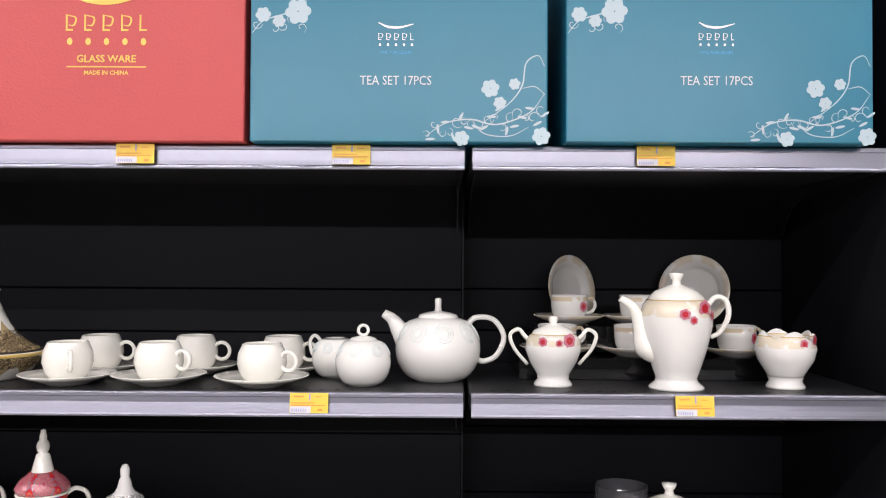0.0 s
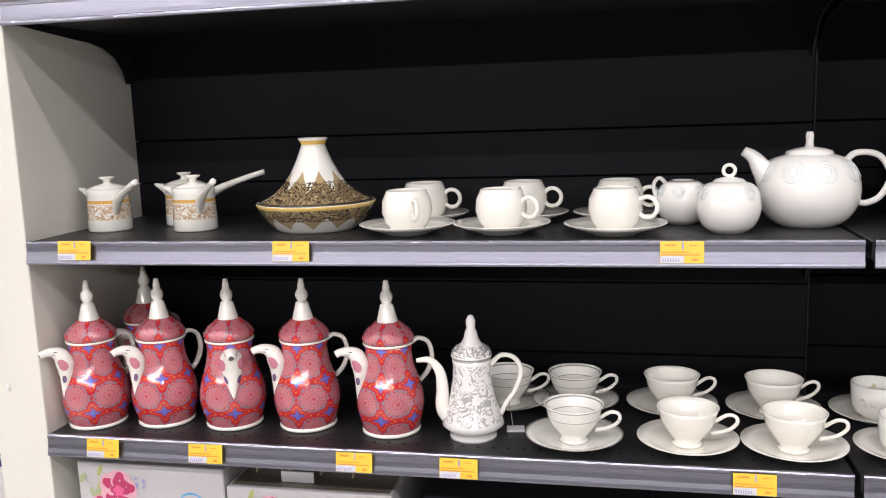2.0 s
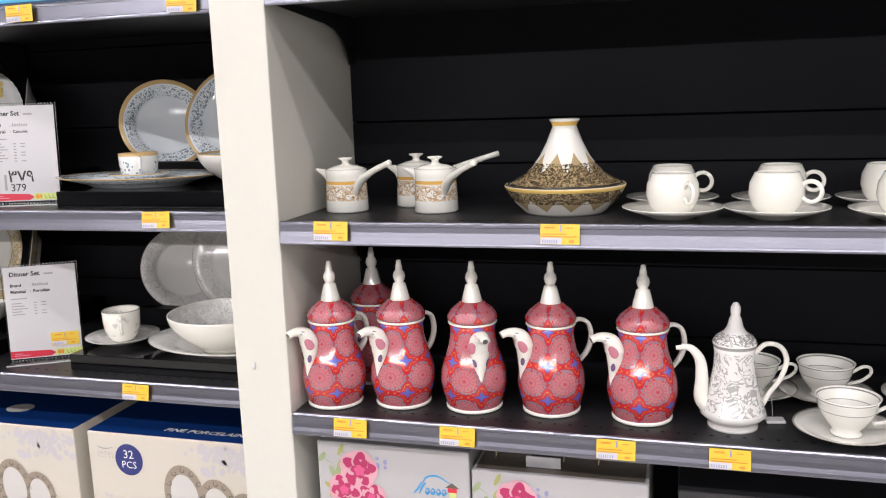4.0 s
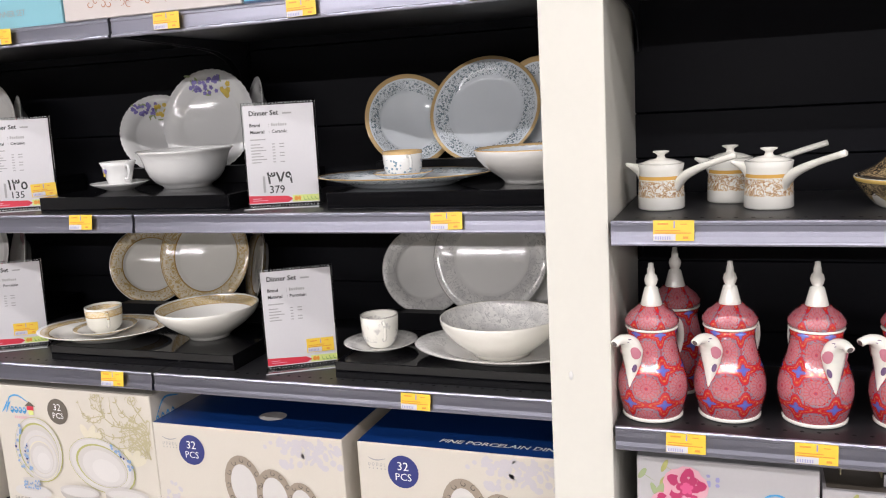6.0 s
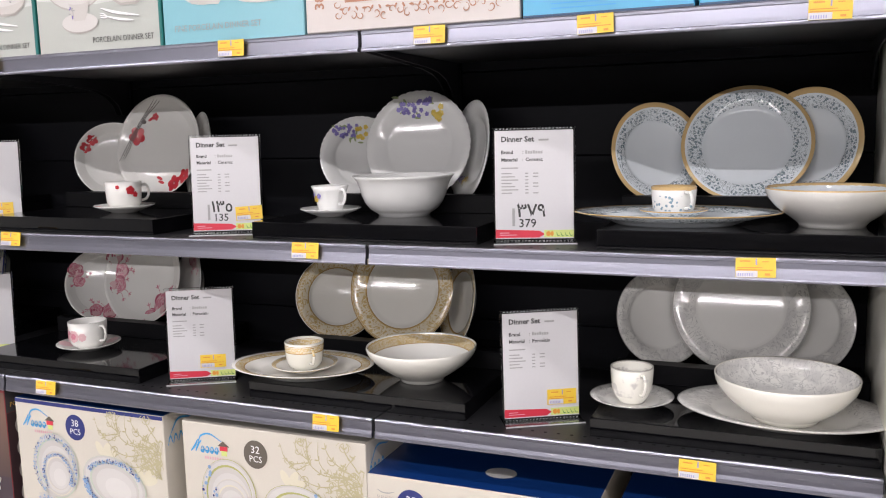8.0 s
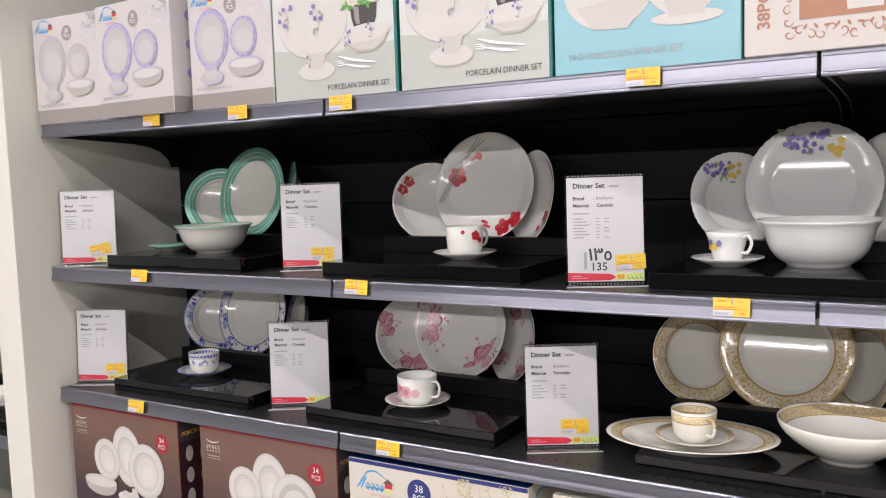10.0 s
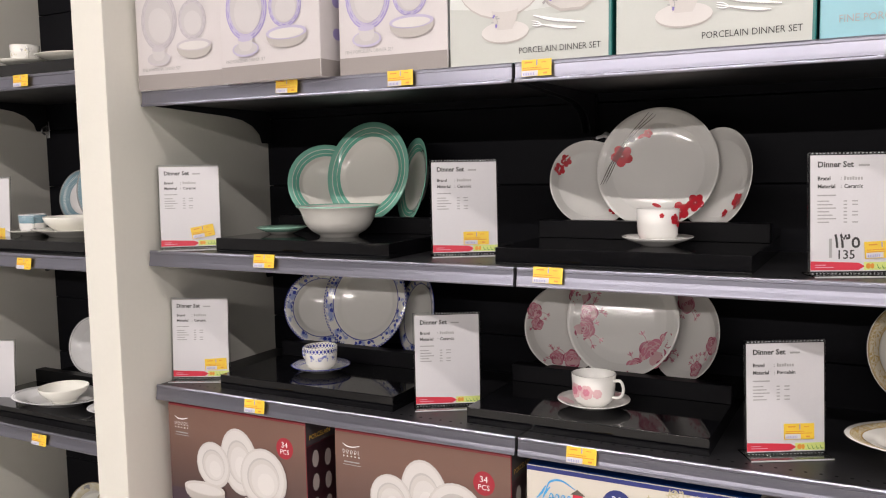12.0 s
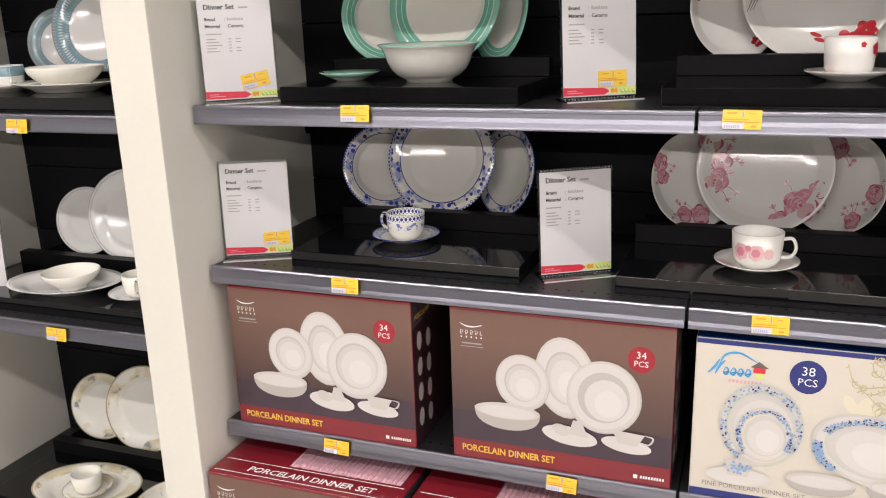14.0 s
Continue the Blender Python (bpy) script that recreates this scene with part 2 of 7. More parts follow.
def fan(bm, pts, centre=None):
    c = centre or (sum(p[0] for p in pts) / len(pts), sum(p[1] for p in pts) / len(pts))
    z = hair()
    v = [bm.verts.new((x, y, z)) for x, y in pts]
    o = bm.verts.new((c[0], c[1], z))
    for i in range(len(v)):
        bm.faces.new((o, v[i], v[(i + 1) % len(v)]))
    return bm


def ell(cx, cy, rx, ry, rot=0.0, bm=None, n=28, a0=0.0, a1=360.0):
    c, s = math.cos(radians(rot)), math.sin(radians(rot))
    pts = []
    for i in range(n if a1 - a0 >= 360 else n + 1):
        a = radians(a0 + (a1 - a0) * i / n)
        x, y = rx * math.cos(a), ry * math.sin(a)
        pts.append((cx + x * c - y * s, cy + x * s + y * c))
    return fan(bm or bmesh.new(), pts)


def rect(x0, y0, x1, y1, bm=None):
    bm = bm or bmesh.new()
    z = hair()
    bm.faces.new([bm.verts.new((x, y, z)) for x, y in ((x0, y0), (x1, y0), (x1, y1), (x0, y1))])
    return bm


def poly(pts, bm=None):
    bm = bm or bmesh.new()
    bm.faces.new([bm.verts.new((x, y, 0)) for x, y in pts])
    return bm


def ribbon(pts, width, bm=None, steps=5):
    """A thin line that tapers at its ends."""
    bm = bm or bmesh.new()
    z = hair()
    p = curve_points([(x, y, z) for x, y in pts], steps)
    m = len(p)
    prev = None
    for i in range(m):
        d = (p[min(i + 1, m - 1)] - p[max(i - 1, 0)]).normalized()
        w = width / 2 * (0.35 + 0.65 * math.sin(math.pi * min(1, max(0, i / (m - 1)))))
        nrm = Vector((-d.y, d.x, 0)) * w
        pair = (bm.verts.new(p[i] + nrm), bm.verts.new(p[i] - nrm))
        if prev:
            bm.faces.new((prev[0], prev[1], pair[1], pair[0]))
        prev = pair
    return bm


def petals(bm, cx, cy, r, k=5, rot=0.0, slim=0.5):
    for i in range(k):
        a = rot + 360 * i / k
        ell(cx + r * 0.55 * math.cos(radians(a)), cy + r * 0.55 * math.sin(radians(a)), r * 0.5, r * slim * 0.8, a, bm, 10)
    return bm


def curl(bm, x, y, size, turn, width, sense=1, n=14):
    pts = []
    for i in range(n):
        t = i / (n - 1)
        a = radians(turn) + sense * t * 5.2
        r = size * (1 - 0.78 * t)
        pts.append((x + size * math.cos(radians(turn)) * 0 + r * math.cos(a), y + r * math.sin(a)))
    return ribbon(pts, width, bm, 3)


def text(body, size, material, parent, x, y, z=0.0008, align="LEFT", sx=1.0, name="lettering", spacing=1.0, bold=0.0, shear=0.0):
    cu = bpy.data.curves.new("lettering", "FONT")
    cu.body, cu.size, cu.align_x, cu.space_character, cu.offset, cu.shear = body, size, align, spacing, bold, shear
    cu.resolution_u = 2
    ob = bpy.data.objects.new("lettering", cu)
    me = bpy.data.meshes.new_from_object(ob)
    bpy.data.objects.remove(ob)
    bpy.data.curves.remove(cu)
    me.materials.clear()
    me.materials.append(material)
    o = new(name, me)
    o.parent = parent
    o.matrix_basis = pose(x, y, z) @ Matrix.Diagonal((sx, 1, 1, 1))
    return o


# ---------------------------------------------------------------- glaze and print
def glaze(name, base=(0.87, 0.855, 0.79), bands=(), rough=0.10, axis="r", oval=1.0):
    """Glazed ware. bands: (from, to, colour, kind, scale, threshold) by radius or height in the ware's own space."""
    m = mat(name, base, rough, coat=0.5, grain=0.02, grain_scale=300, stain=0.05, stain_scale=12)
    nt = m.node_tree
    b = nt.nodes["Principled BSDF"]
    last = b.inputs["Base Color"].links[0].from_socket
    tc = nt.nodes.new("ShaderNodeTexCoord")
    sep = nt.nodes.new("ShaderNodeSeparateXYZ")
    nt.links.new(tc.outputs["Object"], sep.inputs[0])

    def op(kind, a, c=None, d=None):
        n = nt.nodes.new("ShaderNodeMath")
        n.operation = kind
        for i, v in enumerate((a, c, d)):
            if v is None:
                continue
            if isinstance(v, (int, float)):
                n.inputs[i].default_value = v
            else:
                nt.links.new(v, n.inputs[i])
        return n.outputs[0]

    x, y, z = sep.outputs[0], sep.outputs[1], sep.outputs[2]
    if oval != 1.0:
        x = op("DIVIDE", x, oval)
    r = op("SQRT", op("ADD", op("MULTIPLY", x, x), op("MULTIPLY", y, y)))
    key = r if axis == "r" else z
    ang = op("ARCTAN2", y, x)
    for lo, hi, col, kind, sc, th in bands:
        mask = op("MULTIPLY", op("GREATER_THAN", key, lo), op("LESS_THAN", key, hi))
        if kind == "speckle":
            v = nt.nodes.new("ShaderNodeTexVoronoi")
            v.inputs["Scale"].default_value = sc
            nt.links.new(tc.outputs["Object"], v.inputs["Vector"])
            n2 = nt.nodes.new("ShaderNodeTexNoise")
            n2.inputs["Scale"].default_value = sc * 0.22
            nt.links.new(tc.outputs["Object"], n2.inputs["Vector"])
            mask = op("MULTIPLY", mask, op("MULTIPLY", op("LESS_THAN", v.outputs["Distance"], th), op("GREATER_THAN", n2.outputs["Fac"], 0.46)))
        elif kind == "scroll":
            v = nt.nodes.new("ShaderNodeTexNoise")
            v.inputs["Scale"].default_value = sc
            v.inputs["Detail"].default_value = 2
            v.inputs["Distortion"].default_value = 2.5
            nt.links.new(tc.outputs["Object"], v.inputs["Vector"])
            mask = op("MULTIPLY", mask, op("LESS_THAN", op("ABSOLUTE", op("SUBTRACT", v.outputs["Fac"], 0.5)), th))
        elif kind == "blot":
            v = nt.nodes.new("ShaderNodeTexNoise")
            v.inputs["Scale"].default_value = sc
            v.inputs["Detail"].default_value = 5
            nt.links.new(tc.outputs["Object"], v.inputs["Vector"])
            soft = nt.nodes.new("ShaderNodeMapRange")
            soft.interpolation_type = "SMOOTHSTEP"
            soft.inputs["From Min"].default_value = th - 0.05
            soft.inputs["From Max"].default_value = th + 0.06
            nt.links.new(v.outputs["Fac"], soft.inputs["Value"])
            mask = op("MULTIPLY", mask, soft.outputs["Result"])
        elif kind == "teeth":
            wave = op("ABSOLUTE", op("SUBTRACT", op("FRACT", op("MULTIPLY", ang, sc / (2 * math.pi))), 0.5))
            edge = op("MULTIPLY_ADD", wave, 2 * th, lo)
            mask = op("MULTIPLY", op("GREATER_THAN", key, edge), op("LESS_THAN", key, hi))
        elif kind == "spikes":
            wave = op("ABSOLUTE", op("SUBTRACT", op("FRACT", op("MULTIPLY", ang, sc / (2 * math.pi))), 0.5))
            edge = op("MULTIPLY_ADD", wave, -2 * th, hi)
            mask = op("MULTIPLY", op("GREATER_THAN", key, lo), op("LESS_THAN", key, edge))
        elif kind == "beads":
            wave = op("SINE", op("MULTIPLY", ang, sc))
            mid, half = (lo + hi) / 2, (hi - lo) / 2
            cross = op("ABSOLUTE", op("MULTIPLY", op("SUBTRACT", key, mid), 1 / half))
            mask = op("MULTIPLY", mask, op("GREATER_THAN", op("ABSOLUTE", op("SUBTRACT", op("ABSOLUTE", wave), cross)), th))
        mx = nt.nodes.new("ShaderNodeMix")
        mx.data_type = "RGBA"
        nt.links.new(mask, mx.inputs["Factor"])
        nt.links.new(last, mx.inputs[6])
        mx.inputs[7].default_value = (*col, 1)
        last = mx.outputs[2]
    nt.links.new(last, b.inputs["Base Color"])
    return m


def medallion_mat(name):
    """Red ware with rows of pink rosettes and red crosses."""
    m = mat(name, (0.55, 0.06, 0.08), 0.12, coat=0.6, grain=0.02, stain=0.02)
    nt = m.node_tree
    b = nt.nodes["Principled BSDF"]
    tc = nt.nodes.new("ShaderNodeTexCoord")
    sep = nt.nodes.new("ShaderNodeSeparateXYZ")
    nt.links.new(tc.outputs["Object"], sep.inputs[0])

    def op(kind, a, c=None, d=None):
        n = nt.nodes.new("ShaderNodeMath")
        n.operation = kind
        for i, v in enumerate((a, c, d)):
            if v is None:
                continue
            if isinstance(v, (int, float)):
                n.inputs[i].default_value = v
            else:
                nt.links.new(v, n.inputs[i])
        return n.outputs[0]

    u = op("MULTIPLY", op("ARCTAN2", sep.outputs[1], sep.outputs[0]), 6 / (2 * math.pi))
    v = op("MULTIPLY", sep.outputs[2], 1 / 0.0575)

    def cell(du, dv, lobes, amp, tall):
        a = op("SUBTRACT", op("FRACT", op("ADD", u, du)), 0.5)
        c = op("MULTIPLY", op("SUBTRACT", op("FRACT", op("ADD", v, dv)), 0.5), tall)
        d = op("SQRT", op("ADD", op("MULTIPLY", a, a), op("MULTIPLY", c, c)))
        ang = op("ARCTAN2", c, a)
        w = op("COSINE", op("MULTIPLY", ang, lobes))
        return op("ADD", d, op("MULTIPLY", op("MULTIPLY", w, amp), d)), ang

    def ramp(fac, stops):
        n = nt.nodes.new("ShaderNodeValToRGB")
        n.color_ramp.interpolation = "CONSTANT"
        e = n.color_ramp.elements
        while len(e) < len(stops):
            e.new(0.5)
        for el, (p, c) in zip(e, stops):
            el.position, el.color = p, (*c, 1)
        nt.links.new(fac, n.inputs[0])
        return n.outputs[0]

    def mixed(fac, a, c):
        n = nt.nodes.new("ShaderNodeMix")
        n.data_type = "RGBA"
        for sock, x in ((n.inputs["Factor"], fac), (n.inputs[6], a), (n.inputs[7], c)):
            if isinstance(x, tuple):
                sock.default_value = (*x, 1)
            elif isinstance(x, float):
                sock.default_value = x
            else:
                nt.links.new(x, sock)
        return n.outputs[2]

    def speckle(scale, low, high):
        n = nt.nodes.new("ShaderNodeTexNoise")
        n.inputs["Scale"].default_value = scale
        nt.links.new(tc.outputs["Object"], n.inputs["Vector"])
        r = nt.nodes.new("ShaderNodeMapRange")
        r.inputs[1].default_value, r.inputs[2].default_value = low, high
        nt.links.new(n.outputs[0], r.inputs[0])
        return r.outputs[0]

    (d1, a1), (d2, a2) = cell(0.0, 0.409, 12.0, 0.06, 1.12), cell(0.5, 0.909, 4.0, -0.34, 1.42)
    d2 = op("MULTIPLY", d2, 0.80)
    red, coral, pink, grey = (0.58, 0.016, 0.018), (0.60, 0.09, 0.09), (0.50, 0.19, 0.23), (0.30, 0.20, 0.25)
    rose = ramp(d1, [(0.0, (0.36, 0.06, 0.13)), (0.035, coral), (0.06, pink), (0.14, (0.42, 0.12, 0.15)), (0.17, pink), (0.27, (0.40, 0.15, 0.20)), (0.29, (0.48, 0.20, 0.22)), (0.345, coral), (0.365, grey), (0.47, (0.40, 0.07, 0.09)), (0.55, (0.28, 0.17, 0.22))])
    spoke = op("MULTIPLY", op("GREATER_THAN", op("COSINE", op("MULTIPLY", a1, 16.0)), 0.35), op("MULTIPLY", op("GREATER_THAN", d1, 0.07), op("LESS_THAN", d1, 0.33)))
    rose = mixed(op("MULTIPLY", spoke, 0.65), rose, coral)
    rose = mixed(op("MULTIPLY", speckle(260, 0.52, 0.62), op("GREATER_THAN", d1, 0.36)), rose, red)
    cross = ramp(d2, [(0.0, (0.10, 0.16, 0.62)), (0.055, (0.20, 0.12, 0.42)), (0.085, (0.10, 0.13, 0.50)), (0.115, (0.48, 0.03, 0.06)), (0.15, red), (0.21, (0.62, 0.10, 0.04)), (0.23, red), (0.295, (0.30, 0.05, 0.12))])
    bead = op("MULTIPLY", op("GREATER_THAN", op("COSINE", op("MULTIPLY", a2, 20.0)), 0.2), op("MULTIPLY", op("GREATER_THAN", d2, 0.19), op("LESS_THAN", d2, 0.23)))
    cross = mixed(op("MULTIPLY", bead, 0.7), cross, (0.62, 0.20, 0.07))
    whole = mixed(op("LESS_THAN", d2, 0.315), rose, cross)
    whole = mixed(op("MULTIPLY", speckle(420, 0.5, 0.75), 0.35), whole, (0.30, 0.12, 0.16))
    nt.links.new(whole, b.inputs["Base Color"])
    return m


def paper(name, color, rough=0.4, coat=0.15, **k):
    m = mat(name, color, rough, coat=coat, grain=0.05, grain_scale=220, stain=0.06, stain_scale=7, **k)
    m.node_tree.nodes["Principled BSDF"].inputs["Coat Roughness"].default_value = 0.28
    return m


WHITE = glaze("white_porcelain")
CREAM = glaze("cream_porcelain", (0.86, 0.84, 0.77))
EMBOSS = glaze("porcelain_with_pale_blue_relief", (0.85, 0.84, 0.80))
SILVER = mat("silver_trim", (0.45, 0.45, 0.47), 0.25, metal=0.85, grain=0.1, grain_scale=200)
INK = paper("black_ink", (0.03, 0.03, 0.03))
GREYINK = paper("grey_ink", (0.35, 0.35, 0.35))
BROWNINK = paper("brown_ink", (0.12, 0.10, 0.08))
WHITEINK = paper("white_ink", (0.85, 0.85, 0.85))
REDINK = paper("red_ink", (0.65, 0.03, 0.06))
YELLOW = paper("yellow_card", (0.84, 0.56, 0.05))
CARD = paper("white_card", (0.62, 0.61, 0.635), 0.3, 0.25)
LIME = paper("lime_print", (0.62, 0.70, 0.22))
ORANGE = paper("orange_print", (0.72, 0.30, 0.04))
NAVY = paper("navy_print", (0.02, 0.03, 0.18))
SKY = paper("sky_blue_ink", (0.05, 0.35, 0.70))
GREEN = paper("green_ink", (0.10, 0.30, 0.06))
OLIVE = paper("olive_leaf_ink", (0.42, 0.42, 0.14))
PINK = paper("pink_rose_ink", (0.72, 0.10, 0.26))
PALEPINK = paper("pale_rose_ink", (0.72, 0.38, 0.45))
LILAC = paper("lilac_ink", (0.33, 0.32, 0.58))
PALELILAC = paper("pale_lilac_print", (0.68, 0.67, 0.78))
TAN = paper("tan_vine_ink", (0.50, 0.45, 0.28))
PALETAN = paper("pale_tan_ink", (0.68, 0.63, 0.50))
PRINTED = paper("printed_porcelain", (0.62, 0.595, 0.58))
PRINTLIGHT = paper("printed_light_porcelain", (0.665, 0.64, 0.625))
GREENTINT = paper("printed_green_tint", (0.50, 0.56, 0.46))
PRINTSHADE = paper("printed_shade", (0.44, 0.41, 0.39))
PRINTRIM = paper("printed_pale_rim", (0.565, 0.535, 0.515))
GOLDINK = paper("gold_foil_ink", (0.80, 0.50, 0.08), 0.3, 0.3)
VIOLET = paper("violet_flower", (0.22, 0.18, 0.50))
REDFLOWER = paper("red_flower", (0.50, 0.022, 0.035), 0.15, 0.5)
YELLOWFLOWER = paper("yellow_flower", (0.75, 0.55, 0.10), 0.15, 0.5)
LEAFGREEN = paper("leaf_green_glaze", (0.35, 0.42, 0.22), 0.15, 0.5)
ROSEGLAZE = paper("rose_glaze", (0.58, 0.20, 0.27), 0.15, 0.5)
ROSEPALE = paper("pale_rose_glaze", (0.66, 0.42, 0.44), 0.15, 0.5)
ROSEDEEP = paper("deep_rose_glaze", (0.42, 0.09, 0.15), 0.15, 0.5)
DARKGLAZE = paper("dark_line_glaze", (0.10, 0.08, 0.08), 0.15, 0.5)


def clear_mat():
    m = bpy.data.materials.new("clear_acrylic")
    m.use_nodes = True
    b = m.node_tree.nodes["Principled BSDF"]
    b.inputs["Base Color"].default_value = (0.95, 0.97, 0.97, 1)
    b.inputs["Roughness"].default_value = 0.03
    b.inputs["Transmission Weight"].default_value = 1.0
    b.inputs["IOR"].default_value = 1.46
    return m


CLEAR = clear_mat()
# pale colour that paints the sparkle on clear acrylic edges
EDGEGLINT = mat("painted_edge_glint", (0.52, 0.53, 0.54), 0.25, coat=0.5, grain=0.2, grain_scale=180)


# ---------------------------------------------------------------- ware
def prof_at(upper, r):
    rs, zs = [p[0] for p in upper], [p[1] for p in upper]
    return float(np.interp(r, rs, zs))


def plate_profile(R, kind):
    """The upper face of a plate, from the middle out."""
    if kind == "coupe":
        return [(0, 0.004), (0.55 * R, 0.0045), (0.8 * R, 0.010), (0.95 * R, 0.019), (R, 0.023)]
    return [(0, 0.004), (0.60 * R, 0.004), (0.66 * R, 0.007), (0.71 * R, 0.0125), (0.86 * R, 0.0165), (R, 0.021)]


def plate_mesh(R, kind="rim", n=56, oval=1.0, scallop=(0, 0.0)):
    up = plate_profile(R, kind)
    low = [(R - 0.0006, up[-1][1] - 0.0022), (0.7 * R, 0.006), (0.60 * R, -0.001), (0.57 * R, -0.004), (0.53 * R, -0.004), (0.52 * R, -0.001), (0, -0.0005)]
    return lathe(up + [(R + 0.0006, up[-1][1] - 0.0008)] + low, n, oval=oval, scallop=scallop, at=0.7 * R)


def standing(x, y, z, lean=15, yaw=0):
    return pose(x, y, z, 0, 0, yaw) @ pose(0, 0, 0, 90 - lean)


def decal(parent, bm, material, upper, name="flower_print", lift=0.0006, oval=1.0):
    for v in bm.verts:
        v.co.z = prof_at(upper, math.hypot(v.co.x / oval, v.co.y)) + lift + v.co.z
    return part(name, bm, material, parent)


def plate(m, R, material, label, kind="rim", scallop=(0, 0.0), oval=1.0, name="plate", group="", n=56):
    ob = link(name, plate_mesh(R, kind, n, oval, scallop), material, m=m, smooth=True)
    return tagged(ob, label, name.replace("_", " "), group)


def bowl(m, R, h, rb, material, label, flare=0.0, scallop=(0, 0.0), group="", bell=False, inner=None):
    def wide(t):
        if bell:
            return float(np.interp(t, (0, 0.1, 0.25, 0.45, 0.7, 0.85, 0.95, 1), (0, 0.30, 0.50, 0.64, 0.74, 0.82, 0.92, 1)))
        return math.sin(t * math.pi / 2) ** (1.0 + flare)
    out = [(0, 0.003), (rb - 0.003, 0.003), (rb - 0.002, 0), (rb, 0), (rb + 0.002, 0.005)]
    for t in (0.08, 0.15, 0.3, 0.5, 0.7, 0.85, 0.94):
        out.append((rb + (R - rb) * wide(t), 0.005 + (h - 0.005) * t))
    out += [(R, h), (R - 0.001, h + 0.001), (R - 0.003, h - 0.0005)]
    for t in (0.94, 0.85, 0.7, 0.5, 0.3, 0.15):
        out.append((rb + (R - rb) * wide(t) - 0.0035, 0.008 + (h - 0.008) * t))
    out += [(rb - 0.006, 0.0075), (0, 0.007)]
    ob = link("bowl", lathe(out, 48, scallop=scallop, at=0.8 * R), material, m=m, smooth=True)
    if inner:
        i0 = out.index((R - 0.003, h - 0.0005))
        ins = [(max(0.0, r - 0.0005), z + 0.0003) for r, z in out[i0:]]
        part("inside", lathe(ins, 48, scallop=scallop, at=0.8 * R), inner, ob, "patterned inside", smooth=True)
    return tagged(ob, label, "bowl", group)


def saucer(m, R, material, label, group=""):
    up = [(0, 0.005), (0.32 * R, 0.005), (0.36 * R, 0.0065), (0.55 * R, 0.007), (0.8 * R, 0.013), (R, 0.019)]
    low = [(R, 0.0175), (0.8 * R, 0.0105), (0.5 * R, 0.003), (0.45 * R, 0), (0.40 * R, 0), (0.38 * R, 0.003), (0, 0.003)]
    return tagged(link("saucer", lathe(up + low, 44), material, m=m, smooth=True), label, "saucer", group)


def cup(m, prof, wall, material, label, handle, hr=0.0035, group="", flat=1.0, hmat=None):
    """prof: the outside from foot to rim. handle: points in x and z on the +x side."""
    t = thing("cup", m, label, "cup", group)
    ins = [(max(r - wall, 0.001), max(z, prof[0][1] + 0.005)) for r, z in prof[::-1]]
    body = [(0, prof[0][1] + 0.001)] + prof + ins + [(0, prof[0][1] + 0.005)]
    part("body", lathe(body, 40), material, t, smooth=True)
    part("handle", tube([(x, 0, z) for x, z in handle], [hr * 1.1, hr, hr, hr * 1.1], 8, flat=flat), hmat or material, t, smooth=True)
    return t


def straight_cup(m, R, h, material, label, group=""):
    prof = [(R * 0.62, 0), (R * 0.66, 0.004), (R * 0.84, 0.009), (R * 0.93, 0.018), (R * 0.97, h * 0.55), (R, h)]
    hd = [(R * 0.92, h * 0.82), (R + 0.014, h * 0.85), (R + 0.021, h * 0.6), (R + 0.014, h * 0.36), (R * 0.93, h * 0.30)]
    return cup(m, prof, 0.0025, material, label, hd, 0.0033, group)


def tea_cup(m, R, h, material, label, group=""):
    prof = [(R * 0.50, 0), (R * 0.50, 0.003), (R * 0.42, 0.008), (R * 0.60, 0.017), (R * 0.78, 0.03), (R * 0.90, h * 0.68), (R * 0.95, h * 0.88), (R * 1.02, h)]
    hd = [(R * 0.86, h * 0.66), (R + 0.012, h * 0.86), (R + 0.025, h * 0.84), (R + 0.026, h * 0.66), (R + 0.012, h * 0.46), (R * 0.75, h * 0.34)]
    return cup(m, prof, 0.0022, material, label, hd, 0.0030, group)


def display_stand(x0, x1, z, yf=1.51, yr=1.758, yb=1.945, h=0.035, rh=0.075):
    t = thing("display_stand", pose((x0 + x1) / 2, yf, z), "glossy black acrylic display plinth on a shelf", "display stand", "black display plinths")
    w = (x1 - x0) / 2
    part("platform", box(-w, w, 0, yb - yf, 0, h, 0.0015, seg=2), GLOSS, t)
    part("riser", box(-w, w, yr - yf, yr - yf + 0.035, h, rh, 0.0012), SATIN, t)
    part("back_step", box(-w, w, yr - yf + 0.036, yb - yf, h, rh - 0.022, 0.0012), GLOSS, t)
    return t


def bars(rows, x, w, h, step, bm):
    for i, (a, b) in enumerate(rows):
        rect(x + a * w, -i * step, x + b * w, -i * step + h, bm)
    return bm


